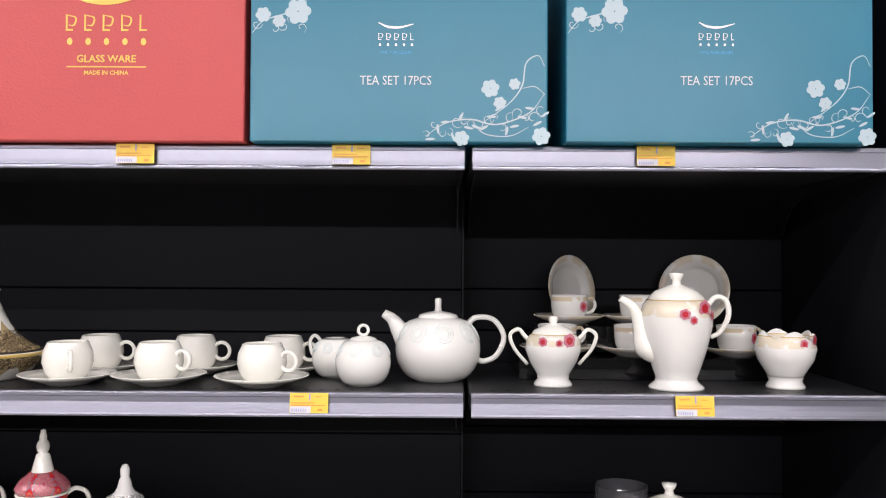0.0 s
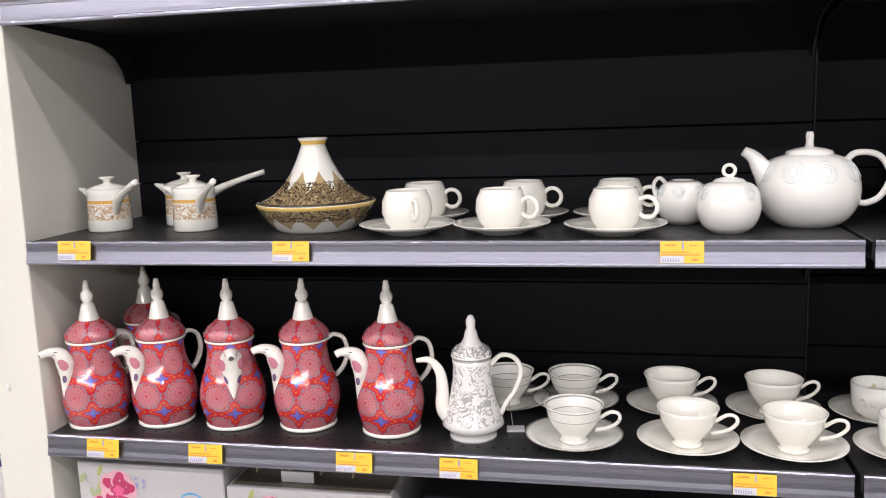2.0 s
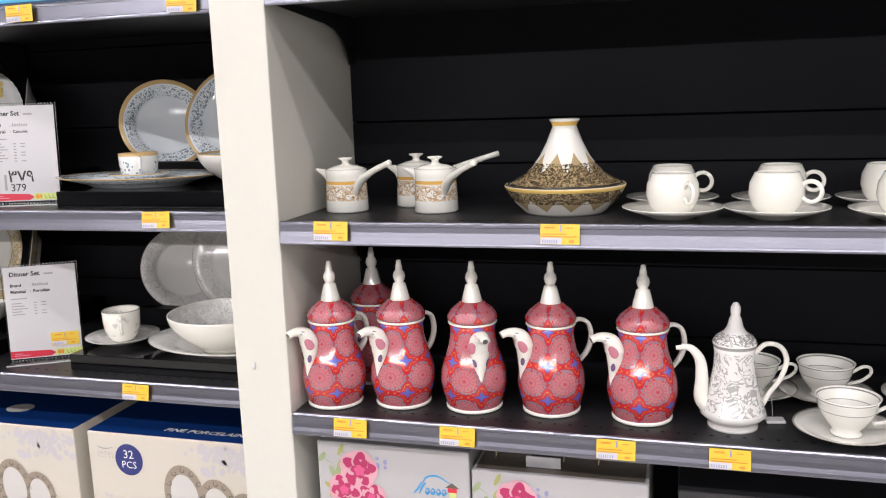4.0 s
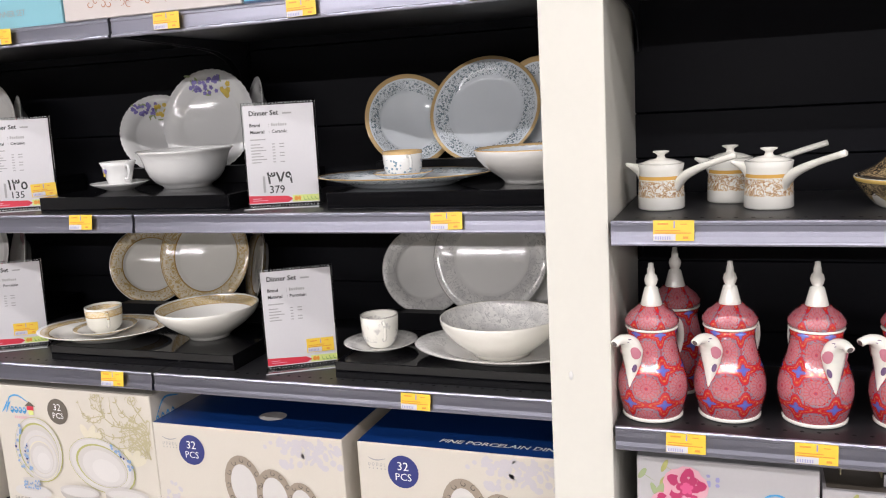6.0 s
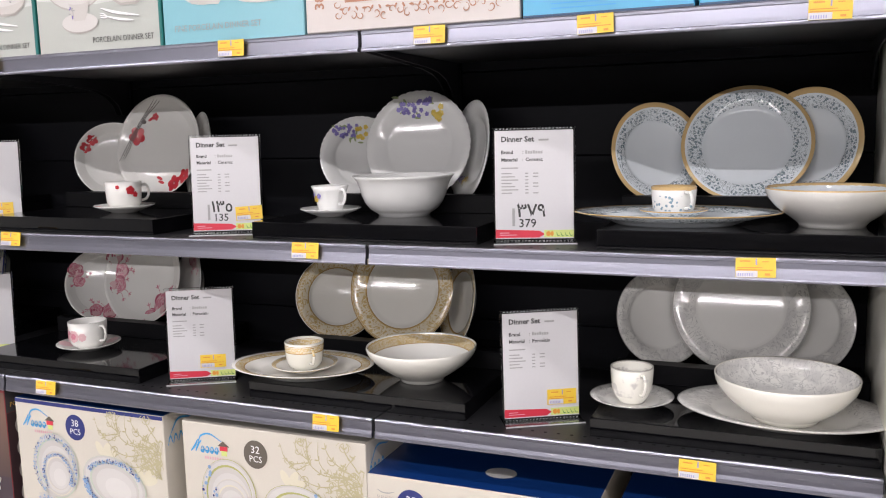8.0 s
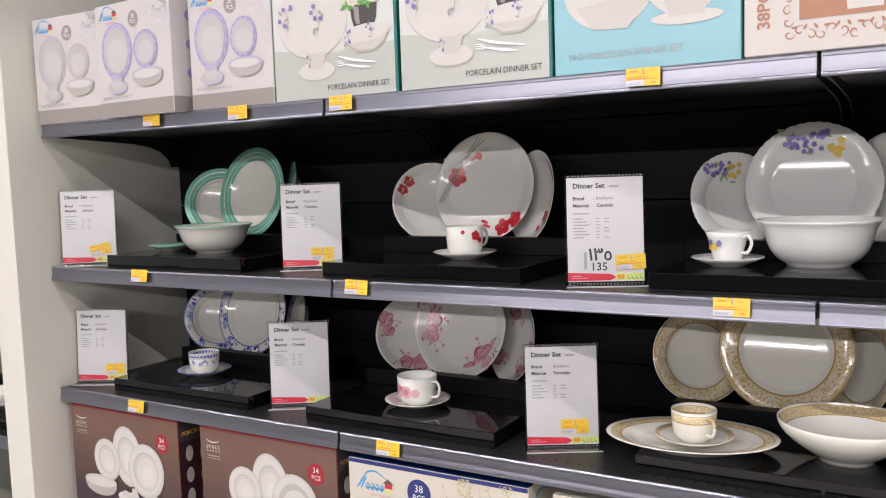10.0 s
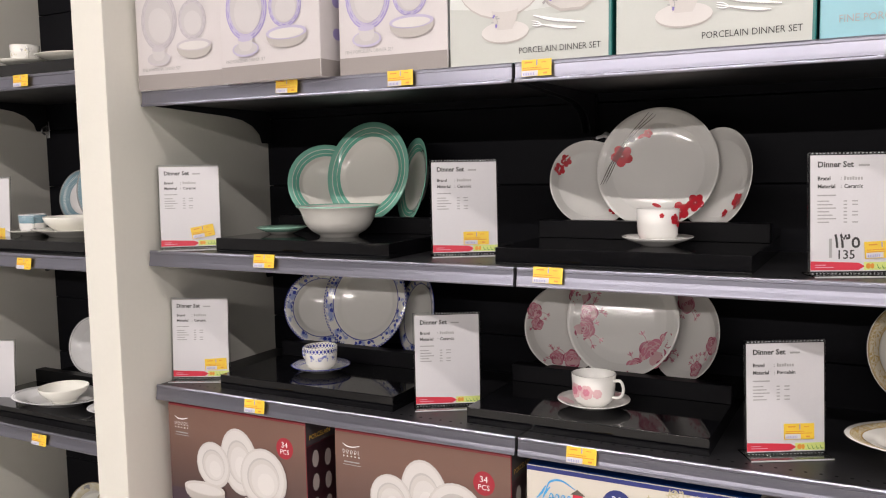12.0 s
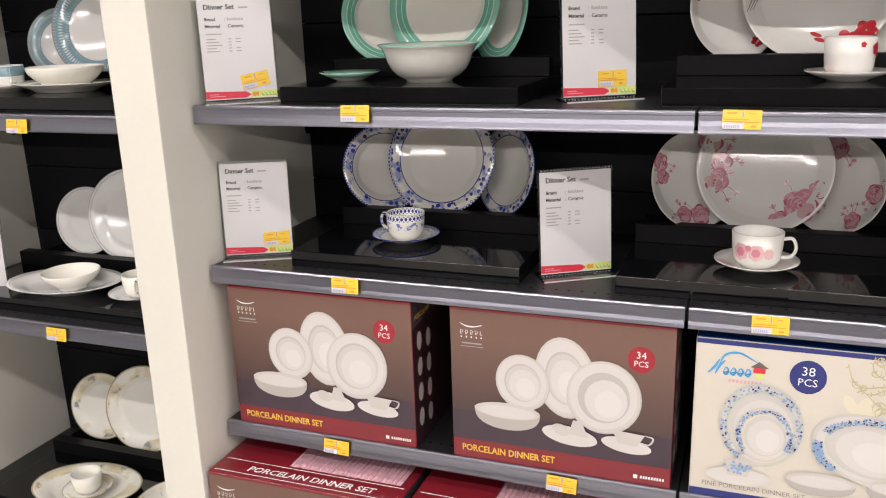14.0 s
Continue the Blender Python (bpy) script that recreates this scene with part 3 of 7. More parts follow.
def price_print(t, k=1.0):
    part("white_field", rect(-0.0300 * k, -0.0155 * k, 0.003 * k, -0.0052 * k), CARD, t, m=pose(0, 0, 0.0003))
    b = bmesh.new()
    rect(-0.024 * k, 0.009 * k, -0.008 * k, 0.0115 * k, b)
    rect(0.010 * k, 0.009 * k, 0.020 * k, 0.0105 * k, b)
    rect(-0.028 * k, -0.0045 * k, 0.026 * k, -0.003 * k, b)
    rect(0.014 * k, -0.0125 * k, 0.022 * k, -0.009 * k, b)
    rect(-0.028 * k, -0.0005 * k, 0.010 * k, 0.0008 * k, b)
    part("small_print", b, ORANGE, t, m=pose(0, 0, 0.0006))
    b = bmesh.new()
    rect(0.000, 0.004 * k, 0.0022 * k, 0.0150 * k, b)
    for i in range(7):
        rect(-0.027 * k + i * 0.0035 * k, -0.014 * k, -0.0255 * k + i * 0.0035 * k, -0.009 * k, b)
    part("barcode", b, LILAC, t, m=pose(0, 0, 0.0006))


def price_tag(x, y, z, tilt=0.0):
    t = thing("price_tag", pose(x, y, z, 90 - (3 if z > 1.6 else 9), tilt, 0), "yellow and white shelf price tag with small print", "price tag", "shelf price tags")
    part("card", box(-0.0305, 0.0305, -0.0158, 0.0158, -0.0006, 0, 0.0), YELLOW, t)
    price_print(t)
    return t


def sign(x, y, z, yaw, price="", sticker=None, brand_bars=1, w=0.148, h=0.205):
    """A card in a clear stand; price: its two lines of figures."""
    t = thing("sign_holder", pose(x, y, z, 0, 0, yaw), "clear acrylic sign holder with a white dinner set price card", "sign holder", "dinner set signs")
    part("foot", box(-w / 2 - 0.004, w / 2 + 0.004, -0.030, 0.035, 0, 0.003, 0.0008), CLEAR, t, "clear acrylic foot")
    lean = 4
    # a pale strip painted as the highlight on the foot's front edge
    part("foot_glint", box(-w / 2 - 0.004, w / 2 + 0.004, -0.0312, -0.0302, 0, 0.003, 0.0003), EDGEGLINT, t, "pale painted glint along the acrylic foot")
    # rows of pale dashes painted as reflections at the sheet's top and bottom
    for y0, y1 in ((h + 0.0102, h + 0.0122), (0.0035, 0.0047)):
        glints = bmesh.new()
        for i in range(22):
            cx = -w / 2 + 0.004 + i * (w - 0.008) / 21
            rect(cx - 0.0012 - 0.0008 * (i % 3 == 0), y0, cx + 0.0012 + 0.0008 * (i % 4 == 1), y1, glints)
        part("glint_row", glints, EDGEGLINT, t, "row of painted pale glints along the acrylic edge", m=pose(0, 0, 0, 90 - lean) @ pose(0, 0, 0.0007))
    sheet = part("sheet", box(-w / 2 - 0.004, w / 2 + 0.004, 0.003, h + 0.014, -0.003, -0.0005, 0.0006), CLEAR, t, "clear acrylic sheet", m=pose(0, 0, 0, 90 - lean))
    c = part("card", box(-w / 2, w / 2, 0.008, h + 0.008, 0, 0.0006), CARD, t, "white printed card", m=pose(0, 0, 0, 90 - lean))
    L = -w / 2 + 0.012
    text("Dinner Set", 0.0142, INK, c, L, h - 0.013, 0.0010, bold=0.0004)
    bb = bmesh.new()
    rect(L + 0.071, h - 0.012, L + 0.090, h - 0.0085, bb)
    text("Brand", 0.0095, INK, c, L, h - 0.036, 0.0010, bold=0.00025)
    text(":", 0.0095, INK, c, L + 0.040, h - 0.036, 0.0010)
    text("Material", 0.0095, INK, c, L, h - 0.050, 0.0010, bold=0.00025)
    text(":", 0.0095, INK, c, L + 0.040, h - 0.050, 0.0010)
    text("Ceramic" if brand_bars else "Porcelain", 0.0095, INK, c, L + 0.046, h - 0.050, 0.0010, bold=0.0002)
    bm = bmesh.new()
    for i in range(7):
        rect(L + 0.046 + i * 0.0048, h - 0.036, L + 0.0492 + i * 0.0048, h - (0.0295 if i in (0, 3) else 0.031), bm)
    part("brand_bar", bm, GREYINK, c, m=pose(0, 0, 0.0010))
    rect(L, h - 0.064, L + 0.032, h - 0.0615, bb)
    for i in range(7 if price else 5):
        yy = h - 0.074 - i * 0.0062
        rect(L, yy, L + 0.020 + 0.006 * ((i * 7) % 3), yy + 0.0022, bb)
        rect(L + 0.045, yy, L + 0.051, yy + 0.0022, bb)
        if i % 3 != 2:
            rect(L + 0.060, yy, L + 0.070, yy + 0.0022, bb)
    part("fine_print", bb, GREYINK, c, m=pose(0, 0, 0.0010))
    if price:
        text(price[0], 0.034, INK, c, L + 0.028, 0.050, 0.0010, bold=0.0006)
        text(price[1], 0.0225, INK, c, L + 0.032, 0.030, 0.0010, bold=0.0002)
        part("currency_bar", rect(L + 0.020, 0.032, L + 0.025, 0.066), GREYINK, c, m=pose(0, 0, 0.0010))
    part("red_arrow", poly([(-w / 2, 0.010), (w / 2 - 0.065, 0.010), (w / 2 - 0.054, 0.0165), (w / 2 - 0.065, 0.023), (-w / 2, 0.026)]), REDINK, c, m=pose(0, 0, 0.0010))
    part("lime_field", rect(w / 2 - 0.056, 0.010, w / 2, 0.024), LIME, c, m=pose(0, 0, 0.0008))
    bm = bmesh.new()
    for i in range(4):
        ribbon([(w / 2 - 0.033 + i * 0.008, 0.020), (w / 2 - 0.030 + i * 0.008, 0.013), (w / 2 - 0.026 + i * 0.008, 0.014)], 0.0016, bm)
    part("mark", bm, GREEN, c, m=pose(0, 0, 0.0012))
    bm = bmesh.new()
    ell(w / 2 - 0.048, 0.017, 0.0045, 0.005, 0, bm, 10)
    ell(w / 2 - 0.041, 0.017, 0.003, 0.005, 0, bm, 10)
    part("mark", bm, ORANGE, c, m=pose(0, 0, 0.0012))
    bm = bmesh.new()
    rect(-w / 2 + 0.008, 0.0185, -w / 2 + 0.026, 0.0198, bm)
    rect(-w / 2 + 0.008, 0.0145, -w / 2 + 0.040, 0.0158, bm)
    part("arrow_print", bm, PALEPINK, c, m=pose(0, 0, 0.0013))
    if sticker:
        s = part("price_sticker", box(-0.029, 0.029, -0.015, 0.015, 0, 0.0005), YELLOW, t, "yellow price sticker", m=pose(0, 0, 0, 90 - lean) @ pose(sticker[0], sticker[1], 0.0018, 0, 0, sticker[2]))
        price_print(s, 0.9)
        for o in s.children:
            o.location.z += 0.0006
    return t


# ---------------------------------------------------------------- first section: tea ware, top shelf boxes
def face(x0, yf, z0):
    """A carton's front: x to the right, y up, z out of the face."""
    return pose(x0, yf, z0, 90)


def carton(name, x0, x1, yf, d, z0, h, material, label, yaw=0.0, category="box", group="", top=None):
    """A carton; prints go under the face it returns second (x from its left, y from its foot)."""
    w = x1 - x0
    t = thing(name, pose(x0, yf, z0, 0, 0, yaw), label, category, group)
    b = part("carton", box(0, w, 0, d, 0, h, 0.0018, seg=1), material, t)
    if top:
        part("top_panel", rect(0.0012, 0.0012, w - 0.0012, d - 0.0012), top, t, m=pose(0, 0, h + 0.0006))
    return t, w


def front(t, name, bm, material, layer=1):
    return part(name, bm, material, t, m=pose(0, -0.0004 * layer, 0, 90))


def front_text(t, body, size, material, x, y, layer=3, align="LEFT", **k):
    o = text(body, size, material, t, 0, 0, 0, align, **k)
    o.matrix_basis = pose(x, -0.0004 * layer, y, 90) @ Matrix.Diagonal((k.get("sx", 1.0), 1, 1, 1))
    return o


def swoosh_mark(t, x, y, s, material, name="maker_mark"):
    """A maker's mark drawn as a swoosh over two rows of small bars."""
    bm = bmesh.new()
    ribbon([(x - 0.5 * s, y + 0.42 * s), (x - 0.25 * s, y + 0.30 * s), (x + 0.1 * s, y + 0.28 * s), (x + 0.5 * s, y + 0.38 * s)], 0.07 * s, bm)
    for i in range(5):
        a = x - 0.5 * s + i * 0.225 * s
        rect(a, y - 0.08 * s, a + 0.022 * s, y + 0.12 * s, bm)
        if i < 4:
            ribbon([(a + 0.022 * s, y + 0.11 * s), (a + 0.12 * s, y + 0.08 * s), (a + 0.10 * s, y - 0.01 * s), (a + 0.03 * s, y - 0.01 * s)], 0.022 * s, bm)
        rect(a + 0.02 * s, y - 0.08 * s, a + 0.09 * s, y - 0.058 * s, bm)
        ell(a + 0.05 * s, y - 0.21 * s, 0.035 * s, 0.045 * s, 0, bm, 8)
    front(t, name, bm, material, 2)


def house_mark(t, x, y, s):
    """A maker's mark drawn as a blue roof line, slanted strokes and a small house."""
    bm = bmesh.new()
    ribbon([(x - 0.28 * s, y + 0.10 * s), (x - 0.18 * s, y + 0.30 * s), (x + 0.08 * s, y + 0.36 * s), (x + 0.40 * s, y + 0.20 * s)], 0.045 * s, bm)
    ribbon([(x - 0.50 * s, y - 0.12 * s), (x - 0.38 * s, y + 0.02 * s), (x - 0.28 * s, y + 0.20 * s)], 0.05 * s, bm)
    ribbon([(x - 0.36 * s, y - 0.12 * s), (x - 0.28 * s, y + 0.06 * s), (x - 0.18 * s, y + 0.18 * s)], 0.05 * s, bm)
    for i in range(4):
        a = x - 0.16 * s + i * 0.135 * s
        ribbon([(a - 0.05 * s, y - 0.05 * s), (a, y + 0.04 * s), (a + 0.045 * s, y - 0.02 * s), (a + 0.01 * s, y - 0.11 * s), (a - 0.045 * s, y - 0.07 * s), (a + 0.02 * s, y - 0.06 * s), (a + 0.09 * s, y - 0.04 * s)], 0.038 * s, bm)
    front(t, "maker_mark", bm, SKY, 2)
    front(t, "maker_mark", rect(x + 0.34 * s, y - 0.02 * s, x + 0.56 * s, y + 0.09 * s), REDINK, 2)
    front(t, "maker_mark", poly([(x + 0.28 * s, y + 0.09 * s), (x + 0.62 * s, y + 0.09 * s), (x + 0.44 * s, y + 0.22 * s)]), BROWNINK, 2)
    front(t, "maker_mark", rect(x + 0.38 * s, y - 0.14 * s, x + 0.54 * s, y - 0.02 * s), LIME, 2)
    bm = bmesh.new()
    for i in range(9):
        rect(x - 0.10 * s + i * 0.07 * s, y - 0.27 * s, x - 0.06 * s + i * 0.07 * s, y - 0.20 * s, bm)
    front(t, "maker_mark", bm, PALEPINK, 2)


def printed_plate(t, x, y, rx, ry, rot, rim, inner=0.68, layer=2, shade=PRINTSHADE):
    front(t, "printed_plate", ell(x, y, rx, ry, rot), shade if rim is PRINTRIM else rim, layer)
    front(t, "printed_plate", ell(x - 0.010 * rx, y + 0.012 * ry, rx * 0.975, ry * 0.975, rot), rim, layer + 0.3)
    front(t, "printed_plate", ell(x - 0.02 * rx, y + 0.03 * ry, rx * 0.90, ry * 0.90, rot), PRINTED if rim is PRINTRIM else rim, layer + 0.6)
    front(t, "printed_plate", ell(x, y, rx * (inner + 0.035), ry * (inner + 0.035), rot), shade, layer + 1)
    front(t, "printed_plate", ell(x + 0.025 * rx, y - 0.02 * ry, rx * inner, ry * inner, rot), PRINTRIM, layer + 1.5)
    front(t, "printed_plate", ell(x + 0.06 * rx, y - 0.07 * ry, rx * inner * 0.86, ry * inner * 0.86, rot), PRINTED, layer + 2)
    front(t, "printed_plate", ell(x + 0.12 * rx, y - 0.16 * ry, rx * inner * 0.55, ry * inner * 0.55, rot), PRINTLIGHT, layer + 2.4)


def printed_bowl(t, x, y, rx, h, rim, layer=6):
    bm = fan(bmesh.new(), [(x - rx * math.cos(math.pi * i / 14), y - h * math.sin(math.pi * i / 14) ** 0.75) for i in range(15)])
    front(t, "printed_bowl", bm, PRINTSHADE, layer)
    front(t, "printed_bowl", ell(x, y, rx, 0.26 * rx), rim, layer + 1)
    front(t, "printed_bowl", ell(x, y - 0.03 * rx, 0.86 * rx, 0.19 * rx), PRINTED, layer + 2)


def badge(t, x, y, r, material, top_line, ink=WHITEINK, low="PCS"):
    front(t, "badge", ell(x, y, r, r * 1.05), material, 2)
    front_text(t, top_line, r * 0.78, ink, x, y + 0.10 * r, 4, "CENTER")
    front_text(t, low, r * 0.66, ink, x, y - 0.55 * r, 4, "CENTER")


def vine(t, x, y, s, material, seed, flip=1, name="vine_print", stems=7, lw=0.0016, xmax=9.0, ymax=9.0):
    """Scrolling tendrils with leaves that spread from the corner at x, y."""
    rnd = random.Random(seed)
    bm = bmesh.new()
    for i in range(stems):
        a = radians(95 + 85 * i / max(1, stems - 1) + rnd.uniform(-8, 8))
        L = s * rnd.uniform(0.45, 1.05)
        bend = rnd.choice((-1, 1)) * rnd.uniform(0.35, 0.7)
        pts = []
        for k in range(6):
            f = k / 5
            b = a + bend * math.sin(f * 3.0)
            pts.append((x + flip * L * f * math.cos(b), y + L * f * math.sin(b)))
        ribbon(pts, lw * 1.2, bm)
        ex, ey = pts[-1]
        for k in range(2):
            f = rnd.randint(2, 5)
            curl(bm, pts[f][0], pts[f][1], s * rnd.uniform(0.06, 0.12), rnd.uniform(0, 360), lw * 0.9, rnd.choice((-1, 1)), 18)
        for k in range(1, 6):
            for sd in (-1, 1):
                ang = math.degrees(a) + sd * 48
                ell(pts[k][0] + flip * 0.03 * s * math.cos(radians(ang)), pts[k][1] + 0.03 * s * math.sin(radians(ang)), s * 0.036, s * 0.011, ang * flip, bm, 8)
        for k in range(3):
            ell(ex + 0.02 * s * math.cos(k * 2.1), ey + 0.02 * s * math.sin(k * 2.1), 0.011 * s, 0.011 * s, 0, bm, 7)
    bmesh.ops.delete(bm, geom=[v for v in bm.verts if v.co.x > xmax or v.co.y > ymax], context="VERTS")
    front(t, name, bm, material, 2)


RED_BOX = paper("coral_red_textured_card", (0.52, 0.066, 0.064), 0.46, 0.04, bump=0.25)
TEAL_BOX = paper("teal_printed_card", (0.010, 0.172, 0.264), 0.30, 0.22)


def red_box(x0, x1, title="GLASS WARE"):
    t, w = carton("gift_box", x0, x1, 1.332, 0.36, 1.6945, 0.30, RED_BOX, "coral red textured glassware gift box with gold print", group="red glassware boxes")
    swoosh_mark(t, w * 0.46, 0.185, 0.13, GOLDINK)
    front_text(t, title, 0.016, GOLDINK, w * 0.46, 0.125, 3, "CENTER", bold=0.0003)
    front(t, "gold_rule", rect(w * 0.46 - 0.063, 0.1165, w * 0.46 + 0.063, 0.1185), GOLDINK, 2)
    front_text(t, "MADE IN CHINA", 0.0095, GOLDINK, w * 0.46, 0.105, 3, "CENTER", bold=0.0002)
    return t


PALEPRINT = paper("pale_white_print", (0.62, 0.66, 0.68))
SILVERPRINT = paper("pale_silver_print", (0.42, 0.53, 0.58), 0.3, 0.2)


def teal_box(x0, x1, yf):
    t, w = carton("tea_set_box", x0, x1, yf, 0.36, 1.6945, 0.32, TEAL_BOX, "glossy teal seventeen piece tea set box with white flowers", group="teal tea set boxes")
    swoosh_mark(t, w * 0.49, 0.165, 0.056, WHITEINK)
    front_text(t, "FINE PORCELAIN", 0.0068, SKY, w * 0.49, 0.139, 3, "CENTER")
    front_text(t, "TEA SET 17PCS", 0.0205, PALEPRINT, w * 0.49, 0.090, 3, "CENTER", sx=0.84)
    bm = bmesh.new()
    lw = 0.0016
    ribbon([(w - 0.19, 0.010), (w - 0.16, 0.030), (w - 0.12, 0.036), (w - 0.08, 0.028), (w - 0.03, 0.046), (w - 0.006, 0.075)], lw * 1.5, bm)
    ribbon([(w - 0.10, 0.032), (w - 0.06, 0.062), (w - 0.04, 0.090), (w - 0.034, 0.125), (w - 0.015, 0.137), (w - 0.005, 0.120)], lw * 1.4, bm)
    ribbon([(w - 0.04, 0.085), (w - 0.02, 0.088), (w - 0.004, 0.075)], lw, bm)
    ribbon([(w - 0.12, 0.036), (w - 0.10, 0.014), (w - 0.06, 0.010), (w - 0.03, 0.024)], lw, bm)
    rnd = random.Random(4)
    for i in range(16):
        f = i / 15
        px = w - 0.19 + 0.18 * f
        py = 0.014 + 0.030 * f + 0.010 * math.sin(i * 1.7)
        curl(bm, px, py + rnd.uniform(-0.006, 0.010), rnd.uniform(0.006, 0.012), rnd.uniform(0, 360), lw * 0.8, rnd.choice((-1, 1)), 9)
        ell(px + 0.006, py + rnd.uniform(-0.012, 0.018), 0.008, 0.0022, rnd.uniform(0, 180), bm, 8)
    for cx, cy, r in ((w - 0.090, 0.085, 0.014), (w - 0.075, 0.062, 0.010), (w - 0.052, 0.092, 0.009), (w - 0.135, 0.006, 0.012), (w - 0.010, 0.010, 0.014)):
        petals(bm, cx, cy, r, 6, 12, 0.55)
    front(t, "floral_print", bm, SILVERPRINT, 2)
    bm = bmesh.new()
    for cx, cy, r in ((0.075, 0.205, 0.020), (0.045, 0.190, 0.010), (0.02, 0.200, 0.012)):
        petals(bm, cx, cy, r, 6, 5, 0.55)
    ribbon([(0.002, 0.17), (0.02, 0.19), (0.05, 0.20), (0.08, 0.21), (0.09, 0.23)], lw * 1.3, bm)
    for i in range(6):
        curl(bm, 0.01 + 0.014 * i, 0.185 + 0.01 * math.sin(i * 2), 0.009, 60 * i, lw * 0.8, 1 if i % 2 else -1, 9)
    front(t, "floral_print", bm, SILVERPRINT, 2)
    return t


t = red_box(-1.165, -0.752, "NEW BONE CHINA")
front(t, "torn_patch", poly([(0.352, 0.232), (0.398, 0.236), (0.408, 0.205), (0.392, 0.190), (0.372, 0.200), (0.360, 0.214)]), PALEPINK, 2)
red_box(-0.728, -0.322)
teal_box(-0.312, 0.156, 1.326)
teal_box(0.184, 0.662, 1.318)

# small lidded pots with a side handle
POT = glaze("white_pot_with_gold_band", (0.80, 0.79, 0.74), [(0.022, 0.050, (0.62, 0.45, 0.26), "scroll", 75, 0.075), (0.024, 0.048, (0.36, 0.20, 0.12), "scroll", 75, 0.022), (0.0515, 0.0575, (0.72, 0.42, 0.10), "solid", 0, 0)], axis="z")


def milk_pot(x, y, handle_az, spout_az=180):
    t = thing("milk_pot", pose(x, y, 1.2962, 0, 0, spout_az), "small white porcelain pot with gold pattern, lid and stick handle", "milk pot", "small handled pots")
    out = [(0.0, 0.002), (0.037, 0.0), (0.0395, 0.003), (0.0385, 0.03), (0.0375, 0.05), (0.0365, 0.066), (0.0385, 0.077), (0.0365, 0.078), (0.034, 0.066), (0.0345, 0.01), (0, 0.008)]
    part("body", lathe(out, 40), POT, t, smooth=True)
    sp = tube([(0.024, 0, 0.058), (0.038, 0, 0.068), (0.060, 0, 0.0775)], [0.018, 0.0095, 0.0022], 10, flat=1.0)
    part("spout", sp, WHITE, t, smooth=True)
    lid = [(0, 0.077), (0.033, 0.077), (0.034, 0.079), (0.020, 0.084), (0.008, 0.086), (0.006, 0.090), (0.0075, 0.093), (0.0135, 0.0965), (0.0135, 0.0985), (0.006, 0.0995), (0, 0.0995)]
    part("lid", lathe(lid, 32), WHITE, t, "white lid with a flared knob", smooth=True)
    a = handle_az - spout_az
    h = tube([(0.034, 0, 0.034), (0.044, 0, 0.050), (0.064, 0, 0.064), (0.105, 0, 0.080), (0.158, 0, 0.096)], [0.005, 0.0085, 0.008, 0.0056, 0.0052], 10)
    part("handle", h, WHITE, t, m=pose(0, 0, 0, 0, 0, a), smooth=True)
    return t


milk_pot(-1.228, 1.507, -40, 178)
milk_pot(-1.056, 1.506, -50, 178)
milk_pot(-1.118, 1.590, 6, 185)

# tagine
TAG_BASE = glaze("tagine_base_gold_and_black", (0.78, 0.76, 0.70), [(0.008, 0.0455, (0.43, 0.33, 0.18), "teeth", 12, 0.020), (0.022, 0.044, (0.10, 0.075, 0.05), "scroll", 85, 0.07), (0.042, 0.048, (0.70, 0.48, 0.14), "solid", 0, 0)], axis="z")
TAG_LID = glaze("tagine_lid_gold_and_black", (0.80, 0.79, 0.74), [(0.046, 0.104, (0.44, 0.33, 0.18), "spikes", 9, 0.034), (0.050, 0.086, (0.085, 0.062, 0.038), "scroll", 85, 0.075), (0.046, 0.052, (0.05, 0.04, 0.03), "solid", 0, 0), (0.1475, 0.1545, (0.72, 0.45, 0.10), "solid", 0, 0)], axis="z")
t = thing("tagine", pose(-0.826, 1.511, 1.2962), "white porcelain tagine with black and gold pattern and tall lid", "tagine")
part("base", lathe([(0, 0.002), (0.068, 0), (0.072, 0.004), (0.088, 0.020), (0.099, 0.036), (0.103, 0.044), (0.1045, 0.047), (0.103, 0.049), (0.098, 0.046), (0.065, 0.01), (0, 0.008)], 56), TAG_BASE, t, smooth=True)
part("lid", lathe([(0.090, 0.044), (0.0985, 0.0475), (0.098, 0.051), (0.085, 0.057), (0.070, 0.066), (0.055, 0.080), (0.042, 0.098), (0.031, 0.120), (0.023, 0.140), (0.0205, 0.147), (0.024, 0.1545), (0.0265, 0.158), (0.024, 0.1592), (0.019, 0.154), (0, 0.150)], 56), TAG_LID, t, "patterned conical lid", smooth=True)

# round white cups with ring handles
def round_cup(x, y, az):
    z = 1.2962
    saucer(pose(x, y, z), 0.079, WHITE, "plain white porcelain saucer under a round cup", "white saucers")
    c = thing("cup", pose(x, y, z + 0.0055, 0, 0, az), "plain white round porcelain cup with a ring handle", "cup", "round white cups")
    o = [(0.022, 0), (0.027, 0.002), (0.036, 0.014), (0.0415, 0.032), (0.040, 0.050), (0.034, 0.063), (0.0325, 0.0665)]
    part("body", lathe([(0, 0.001)] + o + [(r - 0.0025, max(zz, 0.006)) for r, zz in o[::-1]] + [(0, 0.005)], 40), WHITE, c, smooth=True)
    part("handle", torus(0.0155, 0.0036, pose(0.0515, 0, 0.038, 90)), WHITE, c, smooth=True)


for x, y, az in ((-0.646, 1.445, -62), (-0.491, 1.448, -25), (-0.312, 1.434, -22), (-0.649, 1.59, -8), (-0.471, 1.59, -8), (-0.306, 1.59, -12)):
    round_cup(x, y, az)


